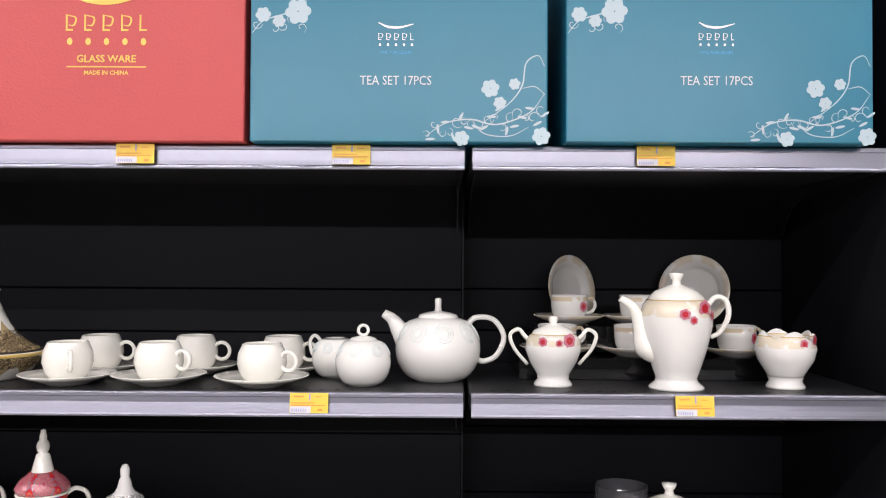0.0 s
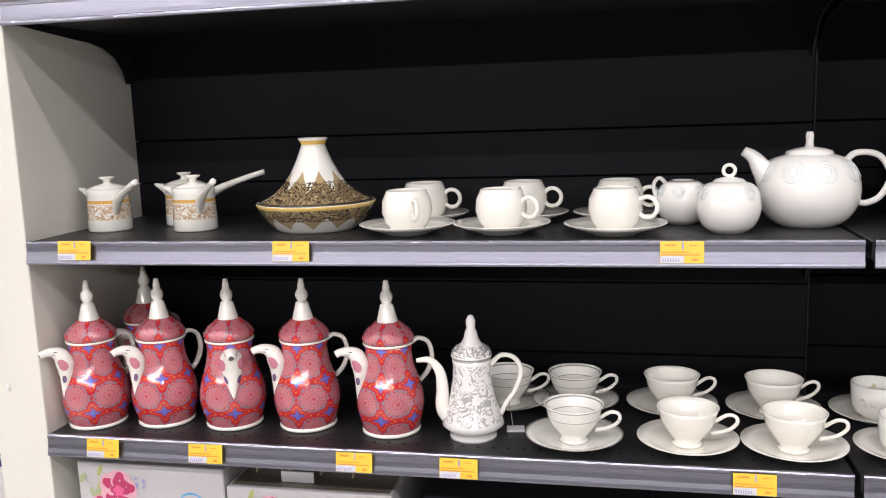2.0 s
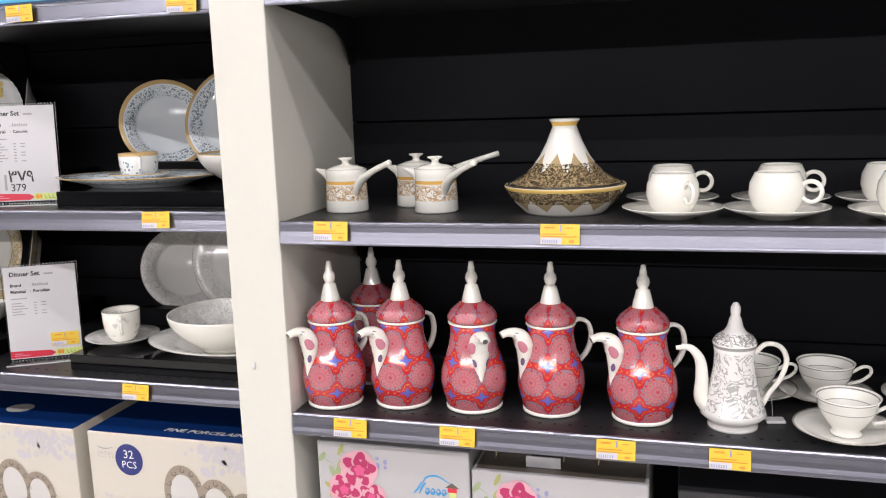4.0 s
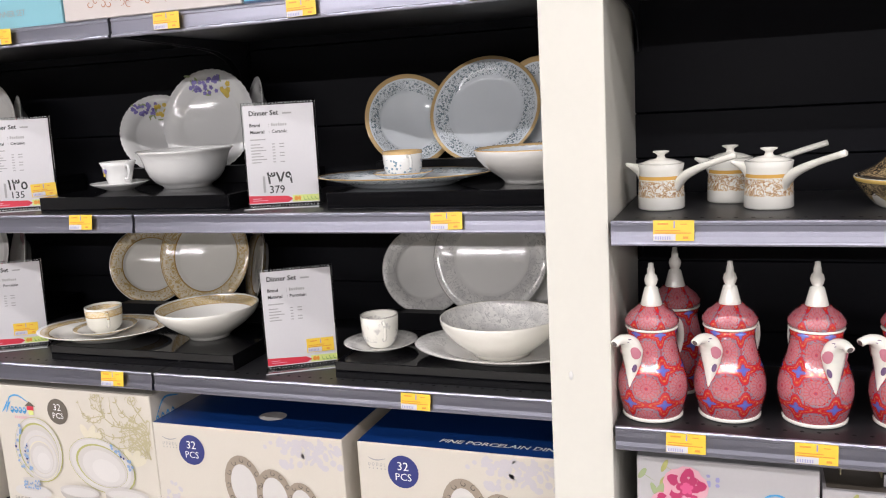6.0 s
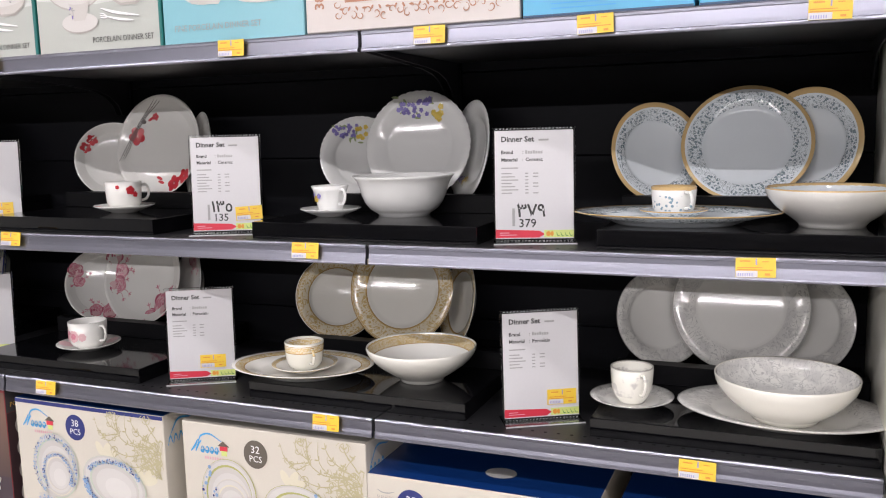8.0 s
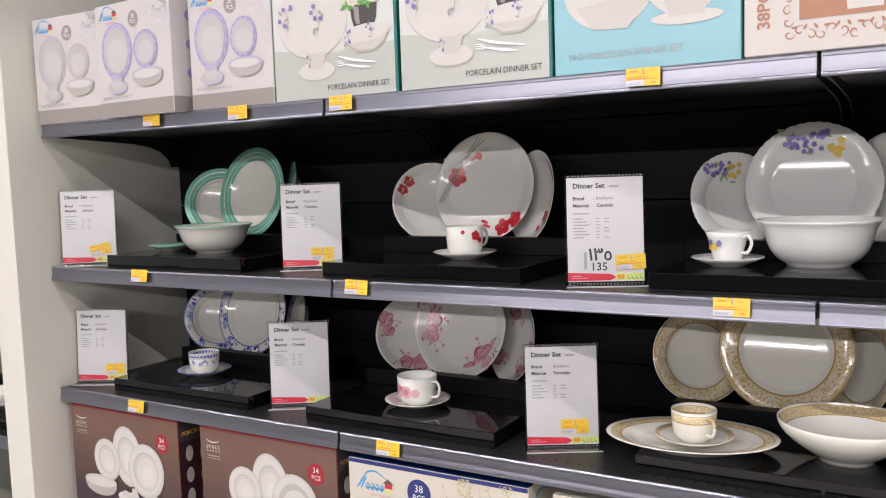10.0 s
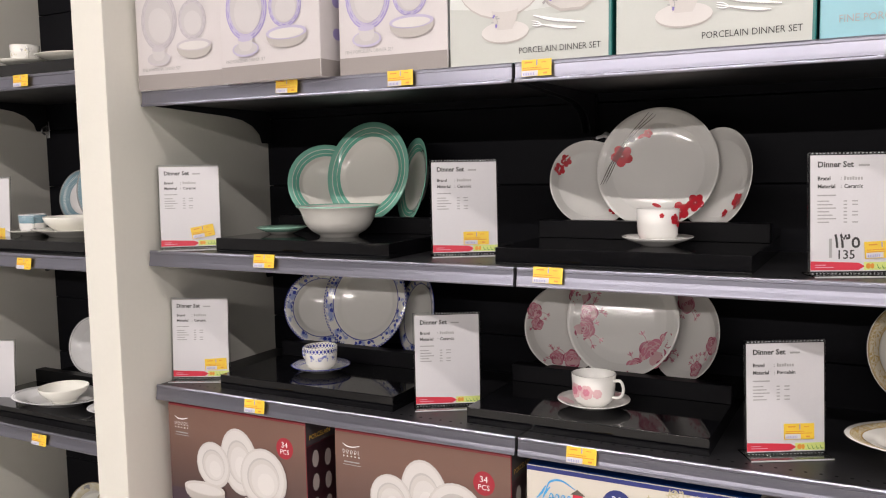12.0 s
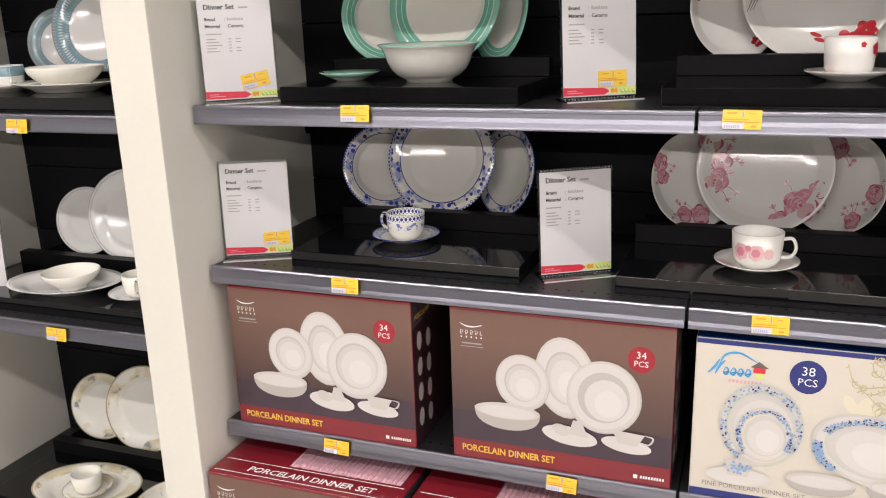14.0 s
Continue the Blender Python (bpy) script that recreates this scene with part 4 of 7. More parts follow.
# white relief tea service
RELIEF = mat("pale_blue_relief", (0.78, 0.84, 0.83), 0.15, coat=0.4, grain=0.05)


def ball_pot(name, x, y, R, h, label, category, parts, az=0.0):
    t = thing(name, pose(x, y, 1.2962, 0, 0, az), label, category)
    prof = [(0, 0.002), (0.55 * R, 0.0), (0.60 * R, 0.003)]
    for k in range(1, 12):
        a = radians(-68 + 136 * k / 12)
        prof.append((R * (0.30 + 0.70 * math.cos(a)), h * 0.5 + h * 0.5 * math.sin(a) / math.sin(radians(68))))
    return t, prof


def relief_spirals(t, R, zc, h, n, size):
    """Raised scrolls round the shoulder."""
    for i in range(n):
        bm = bmesh.new()
        a = 2 * math.pi * i / n
        for turn in range(3):
            rr = size * (1 - 0.28 * turn)
            pts = []
            for k in range(13):
                b = 2 * math.pi * k / 12
                dz = rr * math.sin(b)
                da = rr * math.cos(b)
                z = zc + dz
                sy = max(-0.999, min(0.999, (z - h / 2) / (h / 2) * math.sin(radians(68))))
                r = R * (0.30 + 0.70 * math.cos(math.asin(sy))) + 0.0004
                ang = a + da / max(r, 0.01)
                pts.append((r * math.cos(ang), r * math.sin(ang), z))
            tube(pts, [0.0007, 0.0007], 4, bm, side=(math.cos(a), math.sin(a), 0.3), steps=1)
        part("relief_scroll", bm, RELIEF, t, "pale blue raised scroll", smooth=True)


t, p = ball_pot("teapot", -0.016, 1.523, 0.0765, 0.112, "white round porcelain teapot with pale relief scrolls", "teapot", None)
part("body", lathe(p + [(0.034, 0.1125), (0, 0.1125)], 48), EMBOSS, t, smooth=True)
part("lid", lathe([(0.036, 0.112), (0.034, 0.117), (0.020, 0.1215), (0.007, 0.123), (0.0055, 0.130), (0.0062, 0.142), (0.0045, 0.1465), (0, 0.147)], 32), EMBOSS, t, smooth=True)
part("spout", tube([(-0.052, 0, 0.068), (-0.068, 0, 0.088), (-0.082, 0, 0.108), (-0.098, 0, 0.119)], [0.026, 0.017, 0.011, 0.0075], 12), EMBOSS, t, smooth=True)
part("handle", tube([(0.052, 0, 0.098), (0.068, 0, 0.112), (0.100, 0, 0.108), (0.118, 0, 0.078), (0.106, 0, 0.046), (0.084, 0, 0.034), (0.066, 0, 0.038)], [0.0055, 0.005, 0.005, 0.005, 0.0055], 10), EMBOSS, t, smooth=True)
relief_spirals(t, 0.0765, 0.088, 0.112, 9, 0.016)
t, p = ball_pot("sugar_bowl", -0.143, 1.452, 0.0475, 0.078, "white round porcelain sugar bowl with a ring knob", "sugar bowl", None)
part("body", lathe(p + [(0.020, 0.0782), (0, 0.0782)], 40), EMBOSS, t, smooth=True)
part("lid", lathe([(0.024, 0.0775), (0.020, 0.081), (0.008, 0.084), (0, 0.0845)], 28), EMBOSS, t, smooth=True)
part("knob", torus(0.0085, 0.0028, pose(0, 0, 0.0935, 90), 22), EMBOSS, t, "ring knob", smooth=True)
relief_spirals(t, 0.0475, 0.062, 0.078, 7, 0.010)
t, p = ball_pot("cream_jug", -0.204, 1.552, 0.042, 0.072, "white round porcelain cream jug with a small handle", "cream jug", None)
part("body", lathe(p + [(0.018, 0.072), (0.016, 0.060), (0, 0.02)], 36), EMBOSS, t, smooth=True)
part("handle", tube([(-0.026, 0, 0.066), (-0.037, 0, 0.076), (-0.046, 0, 0.066), (-0.043, 0, 0.046), (-0.037, 0, 0.036)], [0.0035, 0.0032, 0.0035], 8), EMBOSS, t, smooth=True)
relief_spirals(t, 0.042, 0.056, 0.072, 7, 0.009)

# rose tea service
ROSE_W = glaze("white_ware_with_rose_band", (0.80, 0.79, 0.76), [(0.122, 0.150, (0.72, 0.64, 0.50), "blot", 40, 0.42), (0.1485, 0.151, (0.55, 0.36, 0.12), "solid", 0, 0)], axis="z")
ROSE_S = glaze("small_white_ware_with_rose_band", (0.80, 0.79, 0.76), [(0.070, 0.088, (0.72, 0.64, 0.50), "blot", 45, 0.44), (0.088, 0.0895, (0.55, 0.36, 0.12), "solid", 0, 0)], axis="z")


def roses(t, spots):
    """Small painted roses on the ware's front. spots: azimuth, radius, height, size."""
    a, b = bmesh.new(), bmesh.new()
    for az, r, z, s in spots:
        m = pose(0, 0, z, 0, 0, az) @ pose(r, 0, 0, 90, 0, 90)
        for bm, k in ((a, 1.0), (b, 0.55)):
            q = petals(bmesh.new(), 0, 0, s * k, 6, 20, 0.62)
            q.transform(m @ pose(0, 0, 0.0008 if bm is a else 0.0016))
            me = bpy.data.meshes.new("tmp")
            q.to_mesh(me)
            q.free()
            bm.from_mesh(me)
            bpy.data.meshes.remove(me)
    part("rose_print", a, ROSEGLAZE, t)
    part("rose_print", b, REDFLOWER, t)


def rose_teapot(x, y, z, label, material=None):
    material = material or ROSE_W
    t = thing("teapot", pose(x, y, z), label, "teapot")
    part("body", lathe([(0, 0.004), (0.046, 0), (0.046, 0.004), (0.036, 0.012), (0.034, 0.018), (0.040, 0.034), (0.050, 0.066), (0.058, 0.100), (0.0605, 0.120), (0.056, 0.140), (0.049, 0.150), (0, 0.150)], 44), material, t, smooth=True)
    part("lid", lathe([(0.047, 0.1495), (0.046, 0.154), (0.036, 0.164), (0.018, 0.172), (0.008, 0.175), (0.007, 0.182), (0.011, 0.188), (0.0125, 0.194), (0, 0.195)], 36), WHITE, t, smooth=True)
    part("spout", tube([(-0.030, 0, 0.058), (-0.052, 0, 0.070), (-0.060, 0, 0.100), (-0.072, 0, 0.135), (-0.095, 0, 0.152)], [0.020, 0.019, 0.013, 0.0085, 0.006], 12), WHITE, t, smooth=True)
    part("handle", tube([(0.050, 0, 0.136), (0.066, 0, 0.154), (0.084, 0, 0.148), (0.088, 0, 0.122), (0.074, 0, 0.096), (0.058, 0, 0.086)], [0.005, 0.0045, 0.005, 0.0045, 0.004], 8), WHITE, t, smooth=True)
    if material is ROSE_W:
        roses(t, [(-55, 0.0575, 0.137, 0.014), (-78, 0.0605, 0.118, 0.007), (-92, 0.061, 0.128, 0.009), (-35, 0.060, 0.125, 0.009)])
    return t


rose_teapot(0.388, 1.438, 1.2962, "white footed porcelain teapot with red roses and beige band")
t = thing("sugar_bowl", pose(0.183, 1.463, 1.2962), "white footed sugar bowl with two handles and red roses", "sugar bowl")
part("body", lathe([(0, 0.004), (0.033, 0), (0.033, 0.004), (0.027, 0.012), (0.028, 0.02), (0.040, 0.040), (0.048, 0.062), (0.046, 0.080), (0.038, 0.089), (0, 0.089)], 40), ROSE_S, t, smooth=True)
part("lid", lathe([(0.037, 0.0885), (0.034, 0.094), (0.018, 0.103), (0.006, 0.106), (0.008, 0.113), (0.007, 0.118), (0, 0.119)], 32), WHITE, t, smooth=True)
for s in (-1, 1):
    part("handle", tube([(s * 0.042, 0, 0.078), (s * 0.050, 0, 0.086), (s * 0.060, 0, 0.096), (s * 0.074, 0, 0.086), (s * 0.066, 0, 0.062), (s * 0.044, 0, 0.036)], [0.004, 0.0034, 0.0034, 0.003], 8), WHITE, t, smooth=True)
roses(t, [(-62, 0.046, 0.080, 0.012), (-118, 0.047, 0.078, 0.008), (-85, 0.047, 0.076, 0.006)])
t = thing("cream_jug", pose(0.578, 1.453, 1.2962), "white footed cream jug with wavy rim and roses", "cream jug")
bm = lathe([(0, 0.004), (0.032, 0), (0.032, 0.004), (0.027, 0.012), (0.031, 0.024), (0.046, 0.048), (0.0505, 0.068), (0.046, 0.084), (0.040, 0.092), (0.038, 0.092), (0.043, 0.080), (0.03, 0.02), (0, 0.015)], 40)
for v in bm.verts:
    if v.co.z > 0.078:
        a = math.atan2(v.co.y, v.co.x)
        v.co.z += 0.006 * math.cos(4 * a) * (v.co.z - 0.078) / 0.014
part("body", bm, ROSE_S, t, smooth=True)
roses(t, [(-75, 0.048, 0.078, 0.008), (-40, 0.047, 0.083, 0.010)])
part("handle", tube([(0.042, 0, 0.082), (0.052, 0.01, 0.088), (0.056, 0.02, 0.066), (0.046, 0.016, 0.044)], [0.004, 0.0035, 0.004], 8), WHITE, t, smooth=True)

# black two-step stand with its cups and saucers
t = thing("display_stand", pose(0.375, 1.53, 1.2962), "glossy black stepped stand with rose cups on it", "display stand", "black display plinths")
part("platform", box(-0.245, 0.24, 0, 0.265, 0, 0.040, 0.0015), GLOSS, t)
part("riser", box(-0.21, 0.20, 0.08, 0.262, 0.0402, 0.092, 0.0015), GLOSS, t)
ROSE_C = glaze("rose_cup_glaze", (0.78, 0.77, 0.74), [(0.040, 0.048, (0.66, 0.55, 0.40), "blot", 60, 0.45)], axis="z")
ROSE_P = glaze("rose_saucer_glaze", (0.78, 0.77, 0.74), [(0.058, 0.073, (0.70, 0.62, 0.50), "blot", 35, 0.45), (0.0725, 0.08, (0.5, 0.34, 0.12), "solid", 0, 0)])


def rose_set(x, y, z):
    saucer(pose(x, y, z), 0.070, ROSE_P, "white saucer with beige rose edge on a black stand", "rose saucers")
    c = straight_cup(pose(x, y, z + 0.0055, 0, 0, 20), 0.036, 0.052, ROSE_C, "white teacup with a red rose on a black stand", "rose cups")
    roses(c, [(-70, 0.0355, 0.030, 0.010)])


for x, y, z in ((0.204, 1.572, 1.3364), (0.345, 1.572, 1.3364), (0.535, 1.572, 1.3364), (0.238, 1.655, 1.3886), (0.372, 1.655, 1.3886)):
    rose_set(x, y, z)
plate(standing(0.244, 1.757, 1.452, 8, 40), 0.070, ROSE_P, "white saucer with rose edge standing behind cups", name="saucer", group="rose saucers")
plate(standing(0.515, 1.757, 1.452, 8, -30), 0.072, ROSE_P, "white saucer with rose edge standing behind cups", name="saucer", group="rose saucers")

# second shelf: red coffee pots
DAL = medallion_mat("red_medallion_glaze")
SHELF1 = 0.9532


VIOLETGLAZE = glaze("violet_glaze", (0.16, 0.09, 0.20))


def coffee_pot(x, y, az):
    t = thing("coffee_pot", pose(x, y, SHELF1, 0, 0, az), "red patterned Arabic coffee pot with white spout and finial", "coffee pot", "red coffee pots")
    part("foot", lathe([(0, 0.001), (0.0475, 0), (0.0505, 0.002), (0.0505, 0.006), (0.046, 0.008), (0, 0.008)], 40), WHITE, t, "white foot ring", smooth=True)
    part("body", lathe([(0.048, 0.0062), (0.0505, 0.012), (0.0565, 0.034), (0.0588, 0.052), (0.0570, 0.070), (0.0505, 0.092), (0.0440, 0.112), (0.0405, 0.130), (0.0398, 0.144), (0.0415, 0.154), (0.0, 0.154)], 44), DAL, t, smooth=True)
    part("collar", torus(0.0415, 0.0022, pose(0, 0, 0.1555), 40, 6), WHITE, t, "white collar ring", smooth=True)
    part("lid", lathe([(0.0, 0.156), (0.0405, 0.157), (0.0445, 0.163), (0.0440, 0.169), (0.036, 0.180), (0.024, 0.189), (0.0215, 0.192), (0, 0.192)], 40), DAL, t, "red patterned lid", smooth=True)
    part("finial", lathe([(0.0185, 0.190), (0.0172, 0.196), (0.0128, 0.214), (0.0108, 0.221), (0.0072, 0.2235), (0.0095, 0.227), (0.0112, 0.234), (0.0095, 0.241), (0.0062, 0.245), (0.0062, 0.252), (0.0048, 0.256), (0.0042, 0.2625), (0, 0.2635)], 24), WHITE, t, "white ribbed finial", smooth=True)
    path = [(0.0570, 0, 0.061), (0.0525, 0, 0.082), (0.0495, 0, 0.103), (0.0500, 0, 0.122), (0.0560, 0, 0.1370), (0.0690, 0, 0.1455), (0.0830, 0, 0.1460), (0.0910, 0, 0.1430)]
    wide = [0.0012, 0.0072, 0.0122, 0.0156, 0.0138, 0.0088, 0.0064, 0.0060]
    spo = part("spout", tube(path, wide, 18, flat=1.3), WHITE, t, "white beak spout with purple medallions", smooth=True)
    heights = [p[2] for p in path[:5]]
    for s in (-1, 1):
        for zc, hw, hh, a0, ink in ((0.1235, 0.0080, 0.0110, 58, ROSEGLAZE), (0.0960, 0.0036, 0.0075, 52, VIOLETGLAZE)):
            q = bmesh.new()
            rings = []
            for k in (0.25, 0.6, 1.0):
                ring = []
                for i in range(16):
                    du, z = k * hw * math.cos(i * math.pi / 8), zc + k * hh * math.sin(i * math.pi / 8)
                    r = float(np.interp(z, heights, wide[:5])) + 0.0009
                    a = math.radians(a0) + du / r
                    ring.append(q.verts.new((float(np.interp(z, heights, [p[0] for p in path[:5]])) + r * math.cos(a), s * 1.3 * r * math.sin(a), z)))
                rings.append(ring)
            q.faces.new(rings[0])
            for g, w in zip(rings, rings[1:]):
                for i in range(16):
                    q.faces.new((g[i], g[(i + 1) % 16], w[(i + 1) % 16], w[i]))
            bmesh.ops.recalc_face_normals(q, faces=q.faces)
            part("medallion", q, ink, spo, smooth=True)
        q = ell(0.0680, 0.1450, 0.0050, 0.0034, 10, None, 14)
        for v in q.verts:
            v.co = (v.co.x, s * (0.0115 - 0.30 * (v.co.x - 0.068)), v.co.y)
        part("medallion", q, VIOLETGLAZE, spo)
    # the spout is closed; a dark disc paints the shade in its mouth
    part("mouth", lathe([(0, 0), (0.0045, 0.0), (0.0045, 0.0006), (0, 0.0006)], 12), DARKGLAZE, t, "dark disc painted as the shaded spout opening", m=pose(0.0912, 0, 0.1429, 0, 108, 0))
    part("handle", tube([(-0.038, 0, 0.150), (-0.052, 0, 0.157), (-0.070, 0, 0.148), (-0.076, 0, 0.122), (-0.068, 0, 0.098), (-0.053, 0, 0.082)], [0.0042, 0.0040, 0.0042, 0.0042, 0.0040], 8, flat=1.7), WHITE, t, smooth=True)
    return t


for x, y, az in ((-1.239, 1.430, 236), (-1.115, 1.454, 236), (-0.983, 1.457, 297), (-0.846, 1.465, 212), (-0.691, 1.456, 208), (-1.212, 1.572, 250)):
    coffee_pot(x, y, az)

# white and silver coffee pot
SILV = glaze("white_glaze_with_silver_lattice", (0.80, 0.79, 0.77), [(0.030, 0.128, (0.42, 0.41, 0.41), "scroll", 34, 0.034), (0.134, 0.139, (0.3, 0.29, 0.28), "solid", 0, 0), (0.142, 0.158, (0.30, 0.29, 0.29), "scroll", 70, 0.07)], axis="z")
t = thing("coffee_pot", pose(-0.546, 1.446, SHELF1, 0, 0, 188), "white porcelain coffee pot with silver lattice and paper tag", "coffee pot")
part("body", lathe([(0, 0.002), (0.040, 0), (0.040, 0.004), (0.037, 0.009), (0.043, 0.014), (0.0525, 0.023), (0.0505, 0.030), (0.0435, 0.050), (0.0370, 0.075), (0.0325, 0.100), (0.0315, 0.125), (0.0335, 0.139), (0, 0.139)], 44), SILV, t, smooth=True)
part("lid", lathe([(0.0345, 0.1395), (0.0345, 0.143), (0.029, 0.153), (0.017, 0.160), (0.0125, 0.168), (0.0098, 0.180), (0.0070, 0.186), (0.0080, 0.193), (0.0078, 0.199), (0.0040, 0.2065), (0, 0.2075)], 32), SILV, t, smooth=True)
part("spout", tube([(0.036, 0, 0.030), (0.050, 0, 0.048), (0.050, 0, 0.082), (0.054, 0, 0.112), (0.070, 0, 0.131), (0.092, 0, 0.131)], [0.016, 0.0125, 0.0105, 0.0085, 0.006, 0.0035], 12), WHITE, t, smooth=True)
part("handle", tube([(-0.031, 0, 0.122), (-0.048, 0, 0.138), (-0.070, 0, 0.134), (-0.081, 0, 0.112), (-0.072, 0, 0.080), (-0.056, 0, 0.056), (-0.046, 0, 0.036)], [0.0045, 0.004, 0.0045, 0.004, 0.0045], 8), WHITE, t, smooth=True)
part("tag_string", tube([(-0.060, -0.006, 0.060), (-0.064, -0.012, 0.030), (-0.066, -0.014, 0.010)], [0.0006, 0.0006], 5), GREYINK, t)
part("paper_tag", box(-0.086, -0.056, -0.030, -0.008, 0.0005, 0.0045, 0.0004), CARD, t, "small white paper tag")

# footed tea cups in two rows
CUP_SILVER = glaze("cream_cup_with_silver_lines", (0.80, 0.79, 0.74), [(0.0575, 0.0595, (0.25, 0.24, 0.22), "solid", 0, 0), (0.041, 0.0425, (0.35, 0.33, 0.30), "solid", 0, 0)], axis="z")
SAUC_SILVER = glaze("cream_saucer_with_silver_line", (0.80, 0.79, 0.74), [(0.0755, 0.09, (0.35, 0.33, 0.30), "solid", 0, 0)])
for x, y, az, silver in ((-0.378, 1.432, -12, 1), (-0.200, 1.438, -12, 0), (-0.042, 1.434, -12, 0), (-0.507, 1.60, 5, 1), (-0.385, 1.605, 5, 1), (-0.215, 1.605, 5, 0), (-0.045, 1.600, 5, 0)):
    saucer(pose(x, y, SHELF1), 0.0785, SAUC_SILVER if silver else CREAM, "cream porcelain saucer with a silver line" if silver else "plain cream porcelain saucer", "footed cup saucers")
    tea_cup(pose(x, y, SHELF1 + 0.0055, 0, 0, az), 0.0475, 0.062, CUP_SILVER if silver else CREAM, "cream footed teacup with fine silver lines" if silver else "plain cream footed porcelain teacup", "footed teacups")
rose_teapot(0.378, 1.445, SHELF1 - 0.012, "plain white footed porcelain teapot with a knobbed lid", CREAM)
FLORAL_C = glaze("cup_with_yellow_flowers", (0.79, 0.78, 0.74), [(0.018, 0.046, (0.55, 0.50, 0.30), "blot", 70, 0.62), (0.018, 0.046, (0.40, 0.40, 0.42), "blot", 90, 0.66)], axis="z")
for x, y in ((0.120, 1.440), (0.120, 1.60)):
    saucer(pose(x, y, SHELF1), 0.074, CREAM, "plain cream porcelain saucer", "footed cup saucers")
    straight_cup(pose(x, y, SHELF1 + 0.0055, 0, 0, -60), 0.041, 0.058, FLORAL_C, "cream teacup with faint yellow flowers", "flowered cups")
DARKCUP = glaze("dark_grey_glaze", (0.05, 0.05, 0.055))
straight_cup(pose(0.302, 1.47, SHELF1 + 0.0722, 0, 0, 120), 0.045, 0.100, DARKCUP, "dark grey glazed mug on a black plinth", "dark mugs")
t = thing("display_stand", pose(0.30, 1.42, SHELF1), "small glossy black plinth under a dark mug", "display stand", "black display plinths")
part("platform", box(-0.05, 0.028, 0, 0.14, 0, 0.072, 0.0015), GLOSS, t)

# lowest shelf seen here: flowered cartons and a dark carton
DEEPPINK = paper("deep_pink_ink", (0.50, 0.03, 0.13))
FLOWER_BOX = paper("pale_grey_card", (0.50, 0.485, 0.50), 0.35, 0.2)


def flower_box(x0, x1, z0, h, opened):
    t, w = carton("dinnerware_box", x0, x1, 1.385, 0.30, z0, h, FLOWER_BOX, "pale carton with pink roses and green leaves, open top" if opened else "pale carton with pink roses and green leaves", group="rose print cartons")
    rnd = random.Random(6)
    for mt, n, ly in ((OLIVE, 16, 2), (LEAFGREEN, 9, 3)):
        bm = bmesh.new()
        for i in range(n):
            px, py = rnd.uniform(0.008, 0.062), h - rnd.uniform(0.012, 0.16)
            ell(px, py, rnd.uniform(0.008, 0.014), rnd.uniform(0.004, 0.006), rnd.uniform(20, 160), bm, 10)
            ribbon([(px, py), (px + 0.02, py - 0.012)], 0.0012, bm)
        front(t, "leaf_print", bm, mt, ly)
    for mt, k, ly, sl in ((PALEPINK, 1.0, 4, 0.8), (DEEPPINK, 0.90, 5, 0.40), (PALEPINK, 0.66, 6, 0.36), (DEEPPINK, 0.54, 7, 0.46), (PINK, 0.3, 8, 0.5)):
        bm = bmesh.new()
        for x, y, r in ((0.082, h - 0.048, 0.036), (0.050, h - 0.088, 0.031), (0.100, h - 0.100, 0.027), (0.066, h - 0.130, 0.026)):
            for ring in range(2):
                petals(bm, x + rnd.uniform(-0.003, 0.003), y + rnd.uniform(-0.003, 0.003), r * k * (1 - 0.25 * ring), 5 + ring, rnd.uniform(0, 72), sl)
        front(t, "rose_print", bm, mt, ly)
    bm = bmesh.new()
    for i in range(16):
        ell(0.115 + 0.018 * math.sin(i * 2.1), h - 0.024 - 0.018 * abs(math.cos(i * 1.3)), 0.0035, 0.003, 0, bm, 6)
    front(t, "lilac_print", bm, LILAC, 3)
    house_mark(t, w - 0.065, h - 0.075, 0.075)
    if opened:
        part("inner_flap", box(0.004, w - 0.004, 0.05, 0.052, h, h + 0.022), PRINTSHADE, t, m=pose(0, 0, 0, -6))
        # the carton is solid; a flat dark sheet paints its shaded inside
        part("painted_dark_inside", rect(0.006, 0.008, w - 0.006, 0.29), BROWNINK, t, m=pose(0, 0, h + 0.0006))
        for i in range(4):
            part("cardboard_divider", box(0.03 + 0.06 * i, 0.032 + 0.06 * i, 0.06, 0.28, h, h + 0.016), TAN, t)
        part("paper_note", box(0.09, 0.15, 0.03, 0.034, h, h + 0.020, 0.0005), CARD, t)
    return t


flower_box(-1.262, -0.978, 0.5672, 0.326, False)
flower_box(-0.974, -0.676, 0.5672, 0.296, True)
DARKBOX = paper("dark_charcoal_card", (0.03, 0.03, 0.035), 0.4, 0.2)
t, w = carton("dinnerware_box", -0.63, -0.25, 1.40, 0.29, 0.5672, 0.285, DARKBOX, "dark charcoal carton on the lowest shelf")
front(t, "label_bar", rect(w - 0.07, 0.24, w - 0.02, 0.255), GREYINK, 2)


# ---------------------------------------------------------------- second section: dinner sets
SH2, SH1, SH0 = 1.2978, 0.9493, 0.5773     # decks
for x0, x1 in ((-4.135, -3.630), (-3.372, -2.865), (-2.602, -2.100), (-1.873, -1.404)):
    display_stand(x0, x1, SH2)
for x0, x1 in ((-4.140, -3.630), (-3.443, -2.935), (-2.632, -2.130), (-1.885, -1.404)):
    display_stand(x0, x1, SH1)

